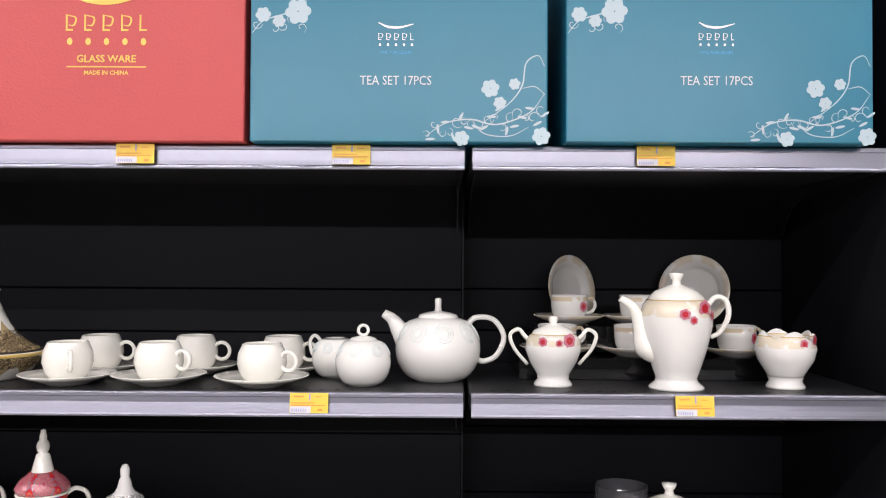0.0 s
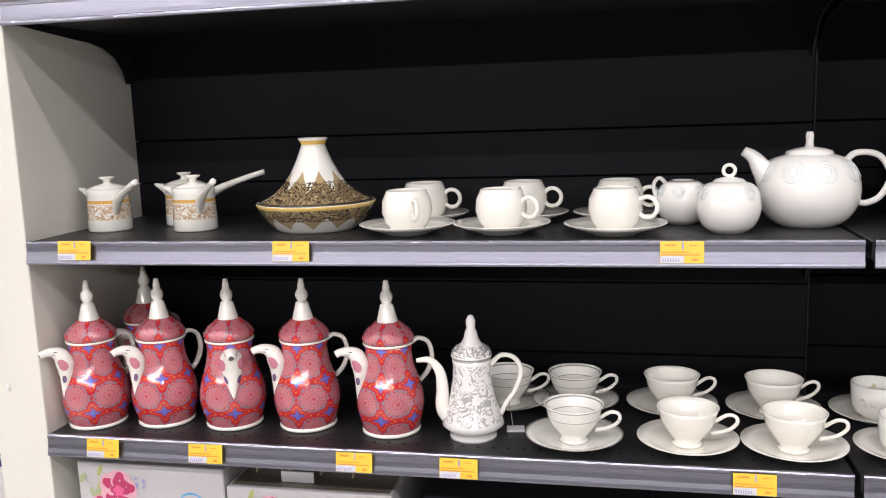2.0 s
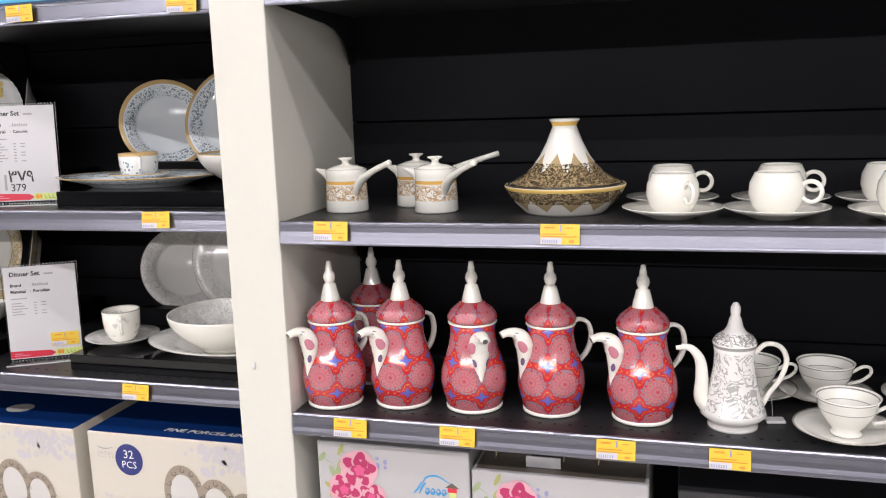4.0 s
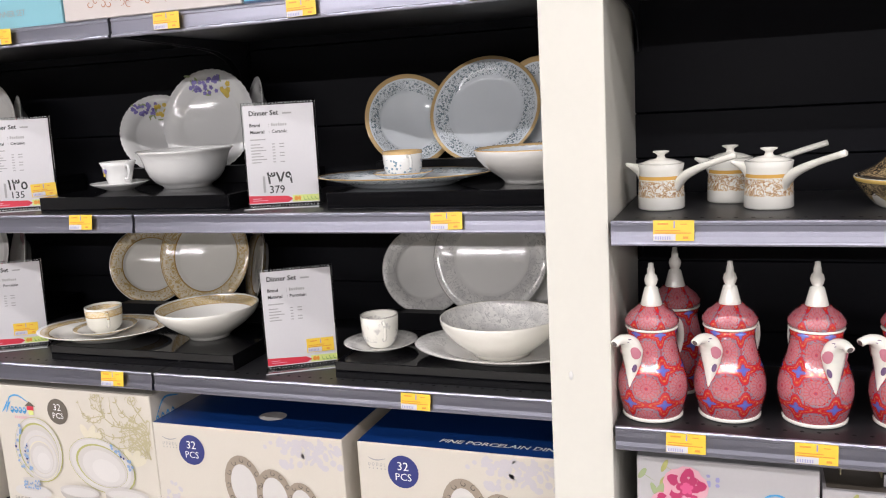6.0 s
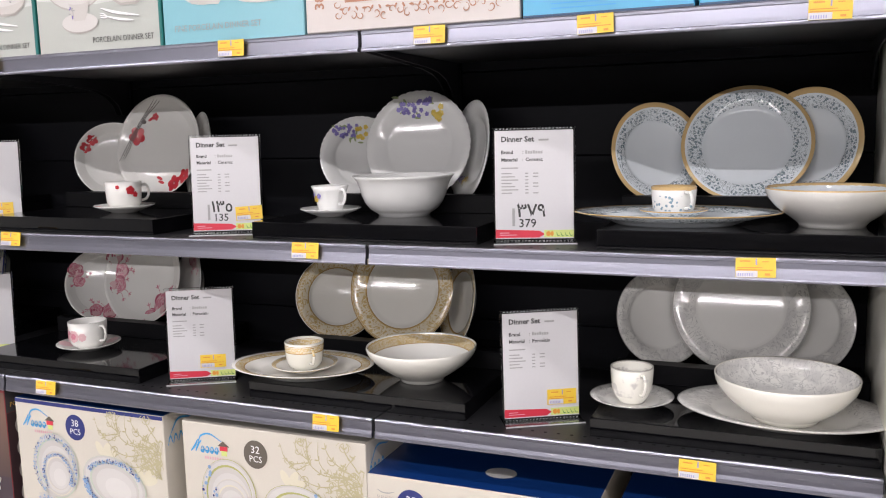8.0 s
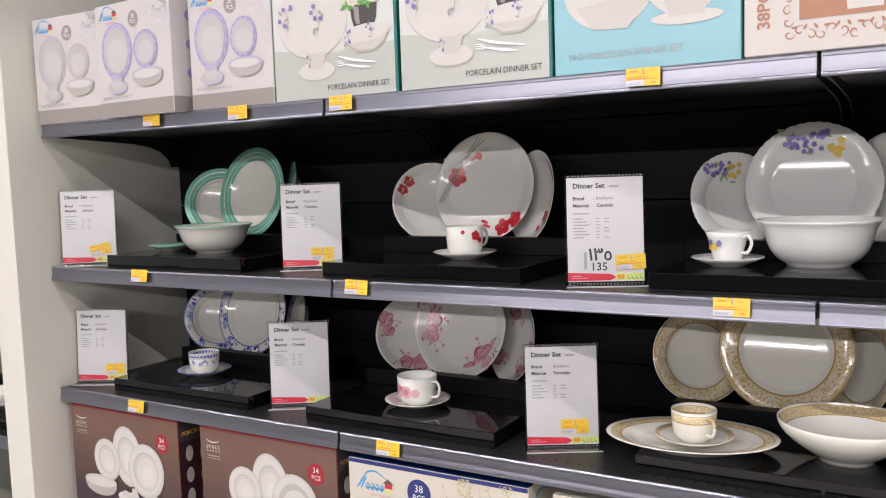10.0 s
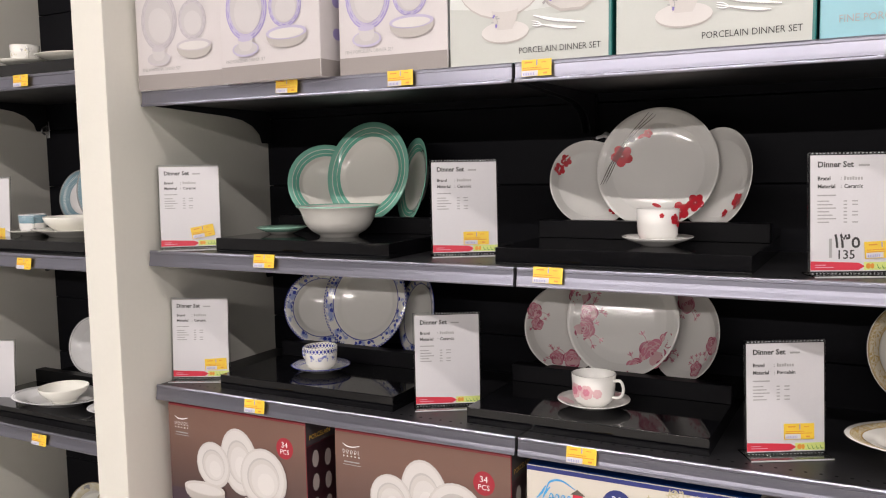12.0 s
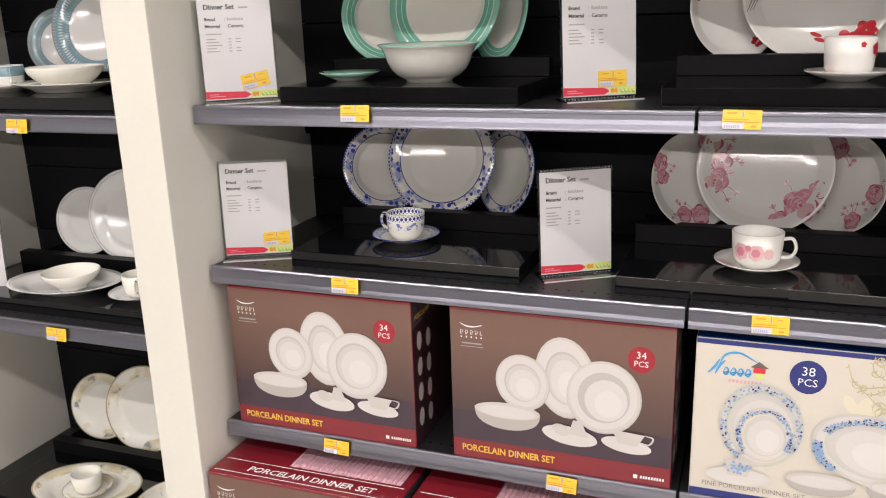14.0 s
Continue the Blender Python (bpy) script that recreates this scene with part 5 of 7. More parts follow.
sign(-4.240, 1.532, SH2, 38, "", (0.030, 0.046, 10))
sign(-3.500, 1.630, SH2, 33, "", (0.025, 0.040, 0))
sign(-2.703, 1.563, SH2, 25, ("\u0661\u0663\u0665", "135"), (0.048, 0.046, 3))
sign(-2.004, 1.570, SH2, 18, ("\u0663\u0667\u0669", "379"))
sign(-4.246, 1.552, SH1, 26, "", (0.040, 0.042, 3))
sign(-3.535, 1.600, SH1, 32)
sign(-2.808, 1.578, SH1, 30, "", (0.025, 0.046, 0), 0)
sign(-1.990, 1.563, SH1, 30, "", (0.040, 0.046, 0), 0)

PL2, PL1 = SH2 + 0.035, SH1 + 0.035        # platform tops
ST2, ST1 = SH2 + 0.054, SH1 + 0.054        # back step, where plates stand


def stand_plate(x, zfoot, R, material, label, yaw, lean=15, yfoot=1.838, **k):
    """A plate that stands on its edge, leaning back."""
    c = Vector((x, yfoot + R * math.sin(radians(lean)), zfoot + R * math.cos(radians(lean)) * 1.0))
    return plate(standing(c.x, c.y, c.z, lean, yaw), R, material, label, **k)


TEAL_C = (0.16, 0.50, 0.38)


def green_bands(R):
    return [(R * 0.72, R * 0.79, TEAL_C, "solid", 0, 0), (R * 0.80, R * 0.885, TEAL_C, "solid", 0, 0), (R * 0.90, R * 1.1, (0.22, 0.55, 0.43), "solid", 0, 0)]


# green-banded set
SETG = "green banded dinner set"
stand_plate(-4.052, ST2, 0.107, glaze("green_band_small", bands=green_bands(0.106)), "white side plate with green rim bands standing upright", 36, 12, 1.849, group=SETG)
stand_plate(-3.891, ST2, 0.136, glaze("green_band_large", bands=green_bands(0.136)), "large white plate with green rim bands standing upright", -5, 12, 1.826, group=SETG)
stand_plate(-3.754, ST2, 0.112, glaze("green_band_soup", bands=green_bands(0.108)), "white soup plate with green rim bands standing upright", -42, 10, 1.850, group=SETG)
bowl(pose(-3.857, 1.646, PL2), 0.106, 0.076, 0.048, glaze("green_edge_bowl", (0.66, 0.65, 0.61), [(0.074, 0.08, (0.30, 0.60, 0.48), "solid", 0, 0)], axis="z"), "pale grey-white bowl with a thin green edge", 0.0, group=SETG, bell=True)
saucer(pose(-4.050, 1.665, PL2), 0.066, glaze("green_saucer", bands=[(0.045, 0.09, (0.35, 0.62, 0.50), "solid", 0, 0)]), "small saucer with a pale green rim", SETG)

# red flower set
SETR = "red flower dinner set"


def red_flowers(p, R, spots, lines=True):
    up = plate_profile(R, "coupe")
    a, c = bmesh.new(), bmesh.new()
    for x, y, r in spots:
        petals(a, x * R, y * R, r * R * 1.08, 5, 14 + 60 * x, 0.56)
        for k in range(7):
            ell((x + 0.20 * r * math.cos(k * 0.9)) * R, (y + 0.20 * r * math.sin(k * 0.9)) * R, r * R * 0.06, r * R * 0.06, 0, c, 6)
    if lines:
        for k in range(3):
            ribbon([((-0.93 + 0.04 * k) * R, (-0.30 + 0.02 * k) * R), ((-0.78 + 0.05 * k) * R, (0.12 + 0.03 * k) * R), ((-0.52 + 0.05 * k) * R, (0.56 + 0.02 * k) * R), ((-0.18 + 0.06 * k) * R, (0.94 - 0.02 * k) * R)], 0.018 * R, c)
        ell(-0.47 * R, 0.50 * R, 0.055 * R, 0.045 * R, 0, c, 10)
        for bx, by, br in ((-0.30, 0.56, 30), (0.08, -0.70, -15), (0.02, -0.62, 160)):
            ell(bx * R, by * R, 0.085 * R, 0.030 * R, br, a, 10)
    decal(p, a, REDFLOWER, up)
    decal(p, c, DARKGLAZE, up, "stem_print", 0.0012)


RWHITE = glaze("white_coupe_glaze", (0.78, 0.77, 0.74))
p = stand_plate(-3.282, ST2, 0.102, RWHITE, "white side plate with small red flowers standing upright", 36, 12, 1.835, kind="coupe", group=SETR)
red_flowers(p, 0.102, [(-0.72, 0.36, 0.13), (-0.55, 0.56, 0.13), (0.5, -0.62, 0.10)], False)
p = stand_plate(-3.120, ST2, 0.138, RWHITE, "large white plate with red flowers and dark stems", -1, 12, 1.833, kind="coupe", group=SETR)
red_flowers(p, 0.137, [(-0.62, 0.22, 0.17), (0.42, -0.72, 0.15), (0.66, -0.58, 0.14), (-0.2, 0.60, 0.07)])
p = stand_plate(-2.980, ST2, 0.112, RWHITE, "white soup plate with red flowers standing upright", -38, 10, 1.840, kind="coupe", group=SETR)
red_flowers(p, 0.104, [(-0.8, 0.45, 0.12), (0.65, -0.45, 0.16), (0.35, -0.72, 0.08)], False)
p = saucer(pose(-3.069, 1.649, PL2), 0.072, RWHITE, "white saucer with red petals under a cup", SETR)
bm = bmesh.new()
petals(bm, -0.045, -0.03, 0.016, 5)
decal(p, bm, REDFLOWER, [(0, 0.005), (0.026, 0.0065), (0.0396, 0.007), (0.0576, 0.013), (0.072, 0.019)])
c = straight_cup(pose(-3.069, 1.649, PL2 + 0.0055, 0, 0, 66), 0.043, 0.070, RWHITE, "white cup with a red flower", SETR)


def cup_flowers(c, R, spots, material, k=5):
    bm = bmesh.new()
    for az, z, s in spots:
        q = petals(bmesh.new(), 0, 0, s, k, 10, 0.6)
        q.transform(pose(0, 0, z, 0, 0, az) @ pose(R + 0.0006, 0, 0, 90, 0, 90))
        me = bpy.data.meshes.new("tmp")
        q.to_mesh(me)
        q.free()
        bm.from_mesh(me)
        bpy.data.meshes.remove(me)
    for v in bm.verts:
        f = (R + 0.0008) / max(1e-6, math.hypot(v.co.x, v.co.y))
        v.co.x *= f
        v.co.y *= f
    part("flower_print", bm, material, c)


cup_flowers(c, 0.0425, [(-92, 0.050, 0.011), (-132, 0.058, 0.005), (-76, 0.040, 0.007)], REDFLOWER)

# violet flower set
SETV = "violet flower dinner set"
VWHITE = glaze("white_scalloped_glaze", (0.84, 0.84, 0.83))


def violet_flowers(p, R, cx, cy, s):
    up = plate_profile(R, "rim")
    rnd = random.Random(int(R * 1e4))
    v, y, g = bmesh.new(), bmesh.new(), bmesh.new()
    for i in range(26):
        px, py = cx + (-0.48 + 0.030 * i + rnd.uniform(-0.04, 0.04)) * s, cy + (rnd.uniform(-0.22, 0.22)) * s * (0.5 + 0.02 * i)
        petals(v, px * R, py * R, 0.052 * s * R, 5, rnd.uniform(0, 70), 0.55)
    for i in range(7):
        petals(y, (cx + s * rnd.uniform(0.25, 0.55)) * R, (cy + s * rnd.uniform(-0.25, 0.12)) * R, 0.07 * s * R, 5, rnd.uniform(0, 70), 0.6)
    for i in range(9):
        ell((cx + s * rnd.uniform(-0.6, 0.5)) * R, (cy + s * rnd.uniform(-0.35, 0.28)) * R, 0.09 * s * R, 0.03 * s * R, rnd.uniform(0, 180), g, 8)
    decal(p, g, LEAFGREEN, up, "leaf_print", 0.0008)
    decal(p, v, VIOLET, up, lift=0.0014)
    decal(p, y, YELLOWFLOWER, up, lift=0.0018)


SC = (44, 0.05)
p = stand_plate(-2.527, ST2, 0.100, VWHITE, "white scalloped side plate with violet and yellow flowers", 36, 12, 1.848, scallop=SC, group=SETV, n=132)
violet_flowers(p, 0.100, -0.28, 0.66, 0.8)
p = stand_plate(-2.367, ST2, 0.128, VWHITE, "large white scalloped plate with violet and yellow flowers", 3, 12, 1.840, scallop=SC, group=SETV, n=132)
violet_flowers(p, 0.130, -0.02, 0.68, 0.8)
p = stand_plate(-2.228, ST2, 0.114, VWHITE, "white scalloped soup plate standing turned aside", -48, 10, 1.850, scallop=SC, group=SETV, n=132)
violet_flowers(p, 0.108, -0.35, -0.62, 0.4)
bowl(pose(-2.335, 1.698, PL2), 0.111, 0.087, 0.056, VWHITE, "deep white scalloped serving bowl", 0.0, (40, 0.04), SETV, True)
saucer(pose(-2.490, 1.648, PL2), 0.067, VWHITE, "plain white saucer under a cup", SETV)
c = cup(pose(-2.490, 1.648, PL2 + 0.0055, 0, 0, -24), [(0.021, 0), (0.0225, 0.003), (0.0265, 0.010), (0.0315, 0.030), (0.0365, 0.050), (0.0415, 0.062)], 0.0022, VWHITE, "white tapered cup with yellow and violet flowers", [(0.034, 0.052), (0.048, 0.054), (0.053, 0.040), (0.045, 0.024), (0.030, 0.022)], 0.0032, SETV)
cup_flowers(c, 0.0335, [(-98, 0.036, 0.009), (-120, 0.034, 0.007)], YELLOWFLOWER)
cup_flowers(c, 0.0350, [(-112, 0.043, 0.006), (-80, 0.041, 0.006)], VIOLET)

# gold-edged blue sprig set
SETB = "gold edged blue sprig dinner set"
GOLDC = (0.66, 0.46, 0.22)


def sprig(R, name, oval=1.0):
    return glaze(name, (0.80, 0.85, 0.895), [(0.70 * R, 0.93 * R, (0.24, 0.31, 0.36), "speckle", 170, 0.40), (0.70 * R, 0.93 * R, (0.18, 0.24, 0.26), "scroll", 95, 0.020), (0.968 * R, 1.1 * R, GOLDC, "solid", 0, 0)], oval=oval)


stand_plate(-1.823, ST2, 0.105, sprig(0.099, "sprig_small"), "side plate with blue sprigs and gold edge standing upright", 36, 12, 1.823, group=SETB)
stand_plate(-1.641, ST2, 0.127, sprig(0.124, "sprig_large"), "large plate with blue sprigs and gold edge standing upright", 0, 25, 1.810, group=SETB)
stand_plate(-1.521, ST2 + 0.006, 0.112, sprig(0.104, "sprig_soup"), "soup plate with blue sprigs and gold edge standing upright", -28, 10, 1.850, group=SETB)
plate(pose(-1.751, 1.625, PL2 + 0.004, 0, 0, 3), 0.123, sprig(0.123, "sprig_platter", 1.52), "oval platter with blue sprigs and gold edge lying flat", oval=1.52, name="platter", group=SETB)
saucer(pose(-1.755, 1.630, PL2 + 0.0085), 0.062, sprig(0.062, "sprig_saucer"), "saucer with gold edge lying on an oval platter", SETB)
straight_cup(pose(-1.755, 1.630, PL2 + 0.014, 0, 0, -52), 0.041, 0.056, glaze("sprig_cup", (0.85, 0.85, 0.83), [(0.012, 0.040, (0.24, 0.36, 0.44), "speckle", 130, 0.34), (0.050, 0.060, GOLDC, "solid", 0, 0)], axis="z"), "cup with blue sprigs and gold rim band", SETB)
bowl(pose(-1.487, 1.640, PL2), 0.112, 0.068, 0.054, glaze("sprig_bowl", (0.80, 0.79, 0.76), [(0.0665, 0.08, GOLDC, "solid", 0, 0)], axis="z"), "white serving bowl with gold edge", 0.0, group=SETB, inner=sprig(0.111, "sprig_bowl_inside"))

# blue pattern set on the lower shelf
SETN = "blue pattern dinner set"
BLUE = (0.035, 0.05, 0.30)


def blue_rim(R, name):
    return glaze(name, (0.77, 0.76, 0.72), [(0.79 * R, 0.94 * R, (0.30, 0.36, 0.62), "blot", 42, 0.54), (0.79 * R, 0.94 * R, (0.035, 0.06, 0.36), "speckle", 75, 0.40), (0.765 * R, 0.785 * R, BLUE, "solid", 0, 0), (0.945 * R, 1.0 * R, BLUE, "beads", 46, 0.34), (0.985 * R, 1.1 * R, BLUE, "solid", 0, 0)])


stand_plate(-4.064, ST1, 0.106, blue_rim(0.106, "blue_rim_small"), "side plate with blue patterned rim standing upright", 36, 14, 1.825, group=SETN)
stand_plate(-3.909, ST1, 0.134, blue_rim(0.136, "blue_rim_large"), "large plate with blue patterned rim standing upright", -1, 14, 1.815, group=SETN)
stand_plate(-3.745, ST1, 0.106, blue_rim(0.106, "blue_rim_soup"), "soup plate with blue patterned rim standing upright", -36, 12, 1.837, group=SETN)
saucer(pose(-3.927, 1.649, PL1), 0.076, glaze("blue_saucer", (0.77, 0.76, 0.72), [(0.055, 0.074, (0.14, 0.17, 0.48), "scroll", 130, 0.05), (0.0735, 0.09, BLUE, "solid", 0, 0)]), "saucer with blue patterned edge", SETN)
straight_cup(pose(-3.927, 1.649, PL1 + 0.0055, 0, 0, 172), 0.0425, 0.060, glaze("blue_cup", (0.77, 0.76, 0.71), [(0.045, 0.058, BLUE, "beads", 14, 0.35), (0.026, 0.042, (0.16, 0.20, 0.50), "blot", 75, 0.56)], axis="z"), "white cup with blue lattice band and flowers", SETN)

# pink rose set
SETP = "pink rose dinner set"


def rose_cluster(p, R, kind, spots):
    """Painted roses: a ruffled outline with curled petal edges, small leaves and thin stems about it."""
    up = plate_profile(R, kind)
    rnd = random.Random(len(spots) * 7 + int(R * 1000))
    pale, mid, deep, leaf = bmesh.new(), bmesh.new(), bmesh.new(), bmesh.new()
    for x, y, r in spots:
        cx, cy, q, ph = x * R, y * R, r * R, rnd.uniform(0, 6.28)
        fan(pale, [(cx + q * (0.93 + 0.13 * abs(math.sin(2.5 * k * math.pi / 14 + ph))) * math.cos(k * math.pi / 14), cy + q * (0.93 + 0.13 * abs(math.sin(2.5 * k * math.pi / 14 + ph))) * math.sin(k * math.pi / 14)) for k in range(28)], (cx, cy))
        for ring, (f, n) in enumerate(((0.92, 5), (0.70, 5), (0.48, 4), (0.28, 3))):
            for i in range(n):
                a0 = ph + 2 * math.pi * (i + 0.4 * ring) / n
                span = 2 * math.pi / n * rnd.uniform(0.70, 0.98)
                arc = [(cx + q * f * (1 + 0.10 * math.sin(j * math.pi / 4)) * math.cos(a0 + span * j / 4), cy + q * f * (1 + 0.10 * math.sin(j * math.pi / 4)) * math.sin(a0 + span * j / 4)) for j in range(5)]
                ribbon(arc, q * (0.16 if i % 2 else 0.24), mid if (i + ring) % 3 else deep)
        ell(cx, cy, 0.13 * q, 0.10 * q, math.degrees(ph), deep, 9)
        for i in range(6):
            a0 = rnd.uniform(0, 2 * math.pi)
            d = rnd.uniform(1.2, 1.9) * r
            px, py = x + d * math.cos(a0), y + d * math.sin(a0)
            if math.hypot(px, py) < 0.90:
                ribbon([(cx + q * math.cos(a0), cy + q * math.sin(a0)), (0.5 * (cx + q * math.cos(a0) + px * R), 0.5 * (cy + q * math.sin(a0) + py * R) + 0.02 * R), (px * R, py * R)], 0.012 * R, mid)
                for k in (-1, 0, 1):
                    b0 = a0 + 0.8 * k
                    ell(px * R + 0.035 * R * math.cos(b0), py * R + 0.035 * R * math.sin(b0), 0.042 * R, 0.014 * R, math.degrees(b0), leaf if k else mid, 8)
    decal(p, leaf, ROSEPALE, up, "leaf_print", 0.0004)
    decal(p, pale, ROSEPALE, up, "rose_print", 0.0006)
    decal(p, mid, ROSEGLAZE, up, "rose_print", 0.0010)
    decal(p, deep, ROSEDEEP, up, "rose_print", 0.0014)


p = stand_plate(-3.341, ST1, 0.104, RWHITE, "white side plate with pink roses standing upright", 36, 14, 1.820, kind="coupe", group=SETP)
rose_cluster(p, 0.104, "coupe", [(-0.72, 0.42, 0.18), (-0.66, 0.12, 0.14), (0.1, -0.72, 0.2), (-0.25, -0.68, 0.16)])
p = stand_plate(-3.194, ST1, 0.134, RWHITE, "large white plate with pink rose sprays", -2, 14, 1.816, kind="coupe", group=SETP)
rose_cluster(p, 0.137, "coupe", [(-0.80, 0.38, 0.17), (-0.70, -0.20, 0.19), (-0.62, 0.08, 0.15), (0.55, -0.52, 0.23), (0.28, -0.78, 0.15), (0.78, -0.28, 0.13)])
p = stand_plate(-3.043, ST1, 0.106, RWHITE, "white soup plate with pink roses turned aside", -34, 12, 1.838, kind="coupe", group=SETP)
rose_cluster(p, 0.106, "coupe", [(-0.2, 0.68, 0.22), (0.72, -0.1, 0.18), (-0.62, -0.5, 0.2), (0.4, -0.66, 0.16)])
p = saucer(pose(-3.197, 1.626, PL1), 0.077, RWHITE, "white saucer with pink rose prints", SETP)
bm = bmesh.new()
petals(bm, -0.055, -0.020, 0.018, 7, 0, 0.6)
petals(bm, 0.030, 0.050, 0.016, 7, 0, 0.6)
decal(p, bm, ROSEPALE, [(0, 0.005), (0.0277, 0.0065), (0.0423, 0.007), (0.0616, 0.013), (0.077, 0.019)])
c = straight_cup(pose(-3.197, 1.626, PL1 + 0.0055, 0, 0, -8), 0.047, 0.068, RWHITE, "white cup with pink roses", SETP)
cup_flowers(c, 0.0458, [(-120, 0.036, 0.016), (-84, 0.036, 0.015), (-55, 0.034, 0.010)], ROSEPALE, 7)
cup_flowers(c, 0.0464, [(-120, 0.036, 0.009), (-84, 0.036, 0.008), (-102, 0.044, 0.006)], ROSEGLAZE, 6)

# gold scroll set
SETO = "gold scroll dinner set"


def gold_rim(R, name, oval=1.0, base=(0.84, 0.82, 0.76)):
    return glaze(name, base, [(0.70 * R, 0.96 * R, (0.60, 0.43, 0.18), "solid", 0, 0), (0.72 * R, 0.94 * R, (0.78, 0.70, 0.54), "scroll", 48, 0.085), (0.69 * R, 0.705 * R, (0.40, 0.24, 0.08), "solid", 0, 0), (0.965 * R, 0.985 * R, (0.45, 0.28, 0.08), "solid", 0, 0)], oval=oval)


stand_plate(-2.605, ST1, 0.104, gold_rim(0.104, "gold_rim_small"), "side plate with gold scroll rim standing upright", 34, 14, 1.838, group=SETO)
stand_plate(-2.417, ST1, 0.134, gold_rim(0.136, "gold_rim_large"), "large plate with gold scroll rim standing upright", 1, 14, 1.826, group=SETO)
stand_plate(-2.266, ST1, 0.106, gold_rim(0.106, "gold_rim_soup"), "soup plate with gold scroll rim turned aside", -48, 12, 1.850, group=SETO)
plate(pose(-2.549, 1.598, PL1 + 0.004, 0, 0, 10), 0.114, glaze("gold_platter", (0.90, 0.88, 0.83), [(0.84 * 0.112, 0.965 * 0.112, (0.60, 0.43, 0.18), "solid", 0, 0), (0.85 * 0.112, 0.955 * 0.112, (0.74, 0.66, 0.50), "scroll", 75, 0.06), (0.832 * 0.112, 0.842 * 0.112, (0.40, 0.24, 0.08), "solid", 0, 0)], oval=1.42), "oval platter with gold scroll rim lying flat", oval=1.42, name="platter", group=SETO)
saucer(pose(-2.543, 1.598, PL1 + 0.0085), 0.074, glaze("gold_saucer", (0.79, 0.77, 0.72), [(0.86 * 0.074, 0.97 * 0.074, (0.60, 0.43, 0.18), "solid", 0, 0), (0.87 * 0.074, 0.96 * 0.074, (0.74, 0.66, 0.50), "scroll", 85, 0.06)]), "saucer with gold scroll edge on a platter", SETO)
straight_cup(pose(-2.543, 1.598, PL1 + 0.014, 0, 0, -40), 0.043, 0.062, glaze("gold_cup", (0.78, 0.77, 0.70), [(0.042, 0.054, (0.60, 0.43, 0.18), "solid", 0, 0), (0.043, 0.053, (0.74, 0.66, 0.50), "scroll", 80, 0.06), (0.0405, 0.042, (0.40, 0.24, 0.08), "solid", 0, 0), (0.055, 0.0565, (0.45, 0.28, 0.08), "solid", 0, 0)], axis="z"), "white cup with a gold scroll band", SETO)
bowl(pose(-2.279, 1.643, PL1), 0.119, 0.074, 0.047, WHITE, "white salad bowl with gold scroll inner rim", 0.0, group=SETO, inner=glaze("gold_bowl_inside", (0.90, 0.89, 0.85), [(0.885 * 0.119, 0.965 * 0.119, (0.60, 0.43, 0.18), "solid", 0, 0), (0.89 * 0.119, 0.96 * 0.119, (0.74, 0.66, 0.50), "scroll", 80, 0.06), (0.878 * 0.119, 0.886 * 0.119, (0.40, 0.24, 0.08), "solid", 0, 0)]))

# silver grey set
SETS = "silver grey dinner set"


def grey_rim(R, name, oval=1.0):
    return glaze(name, (0.88, 0.87, 0.84), [(0.66 * R, 0.98 * R, (0.75, 0.74, 0.72), "blot", 34, 0.50), (0.68 * R, 0.98 * R, (0.58, 0.57, 0.56), "scroll", 42, 0.020), (0.985 * R, 1.1 * R, (0.5, 0.49, 0.47), "solid", 0, 0)], oval=oval)


stand_plate(-1.812, ST1, 0.103, grey_rim(0.103, "grey_rim_small"), "side plate with silver grey rim standing upright", 34, 14, 1.830, group=SETS)
stand_plate(-1.645, ST1, 0.136, grey_rim(0.136, "grey_rim_large"), "large plate with silver grey rim standing upright", 0, 14, 1.830, group=SETS)
stand_plate(-1.516, ST1, 0.106, grey_rim(0.106, "grey_rim_soup"), "soup plate with silver grey rim turned aside", -26, 12, 1.850, group=SETS)
saucer(pose(-1.826, 1.614, PL1), 0.079, grey_rim(0.078, "grey_saucer"), "saucer with faint silver grey edge", SETS)
GREYCUP = glaze("grey_cup", (0.86, 0.84, 0.77), [(0.016, 0.058, (0.60, 0.58, 0.55), "blot", 45, 0.56), (0.068, 0.071, (0.5, 0.48, 0.44), "solid", 0, 0)], axis="z")
cup(pose(-1.826, 1.614, PL1 + 0.0055, 0, 0, -55), [(0.022, 0), (0.025, 0.003), (0.033, 0.014), (0.038, 0.028), (0.0395, 0.045), (0.0405, 0.070)], 0.0023, GREYCUP, "cream tall cup with silver grey print", [(0.036, 0.060), (0.052, 0.062), (0.058, 0.046), (0.050, 0.028), (0.036, 0.022)], 0.0033, SETS)
plate(pose(-1.556, 1.608, PL1 + 0.004, 0, 0, -4), 0.128, grey_rim(0.128, "grey_platter", 1.44), "oval platter with silver grey rim lying flat", oval=1.44, name="platter", group=SETS)
bowl(pose(-1.553, 1.600, PL1 + 0.0085), 0.122, 0.078, 0.058, CREAM, "cream serving bowl with faint grey inner rim on a platter", -0.15, group=SETS, inner=grey_rim(0.122, "grey_bowl_inside"))

# ---------------------------------------------------------------- boxes on the top shelf
TOPZ = 1.6992
TWENTY = paper("pale_pinkish_card", (0.60, 0.565, 0.57), 0.32, 0.3)
TAUPE = paper("taupe_print", (0.30, 0.27, 0.26))


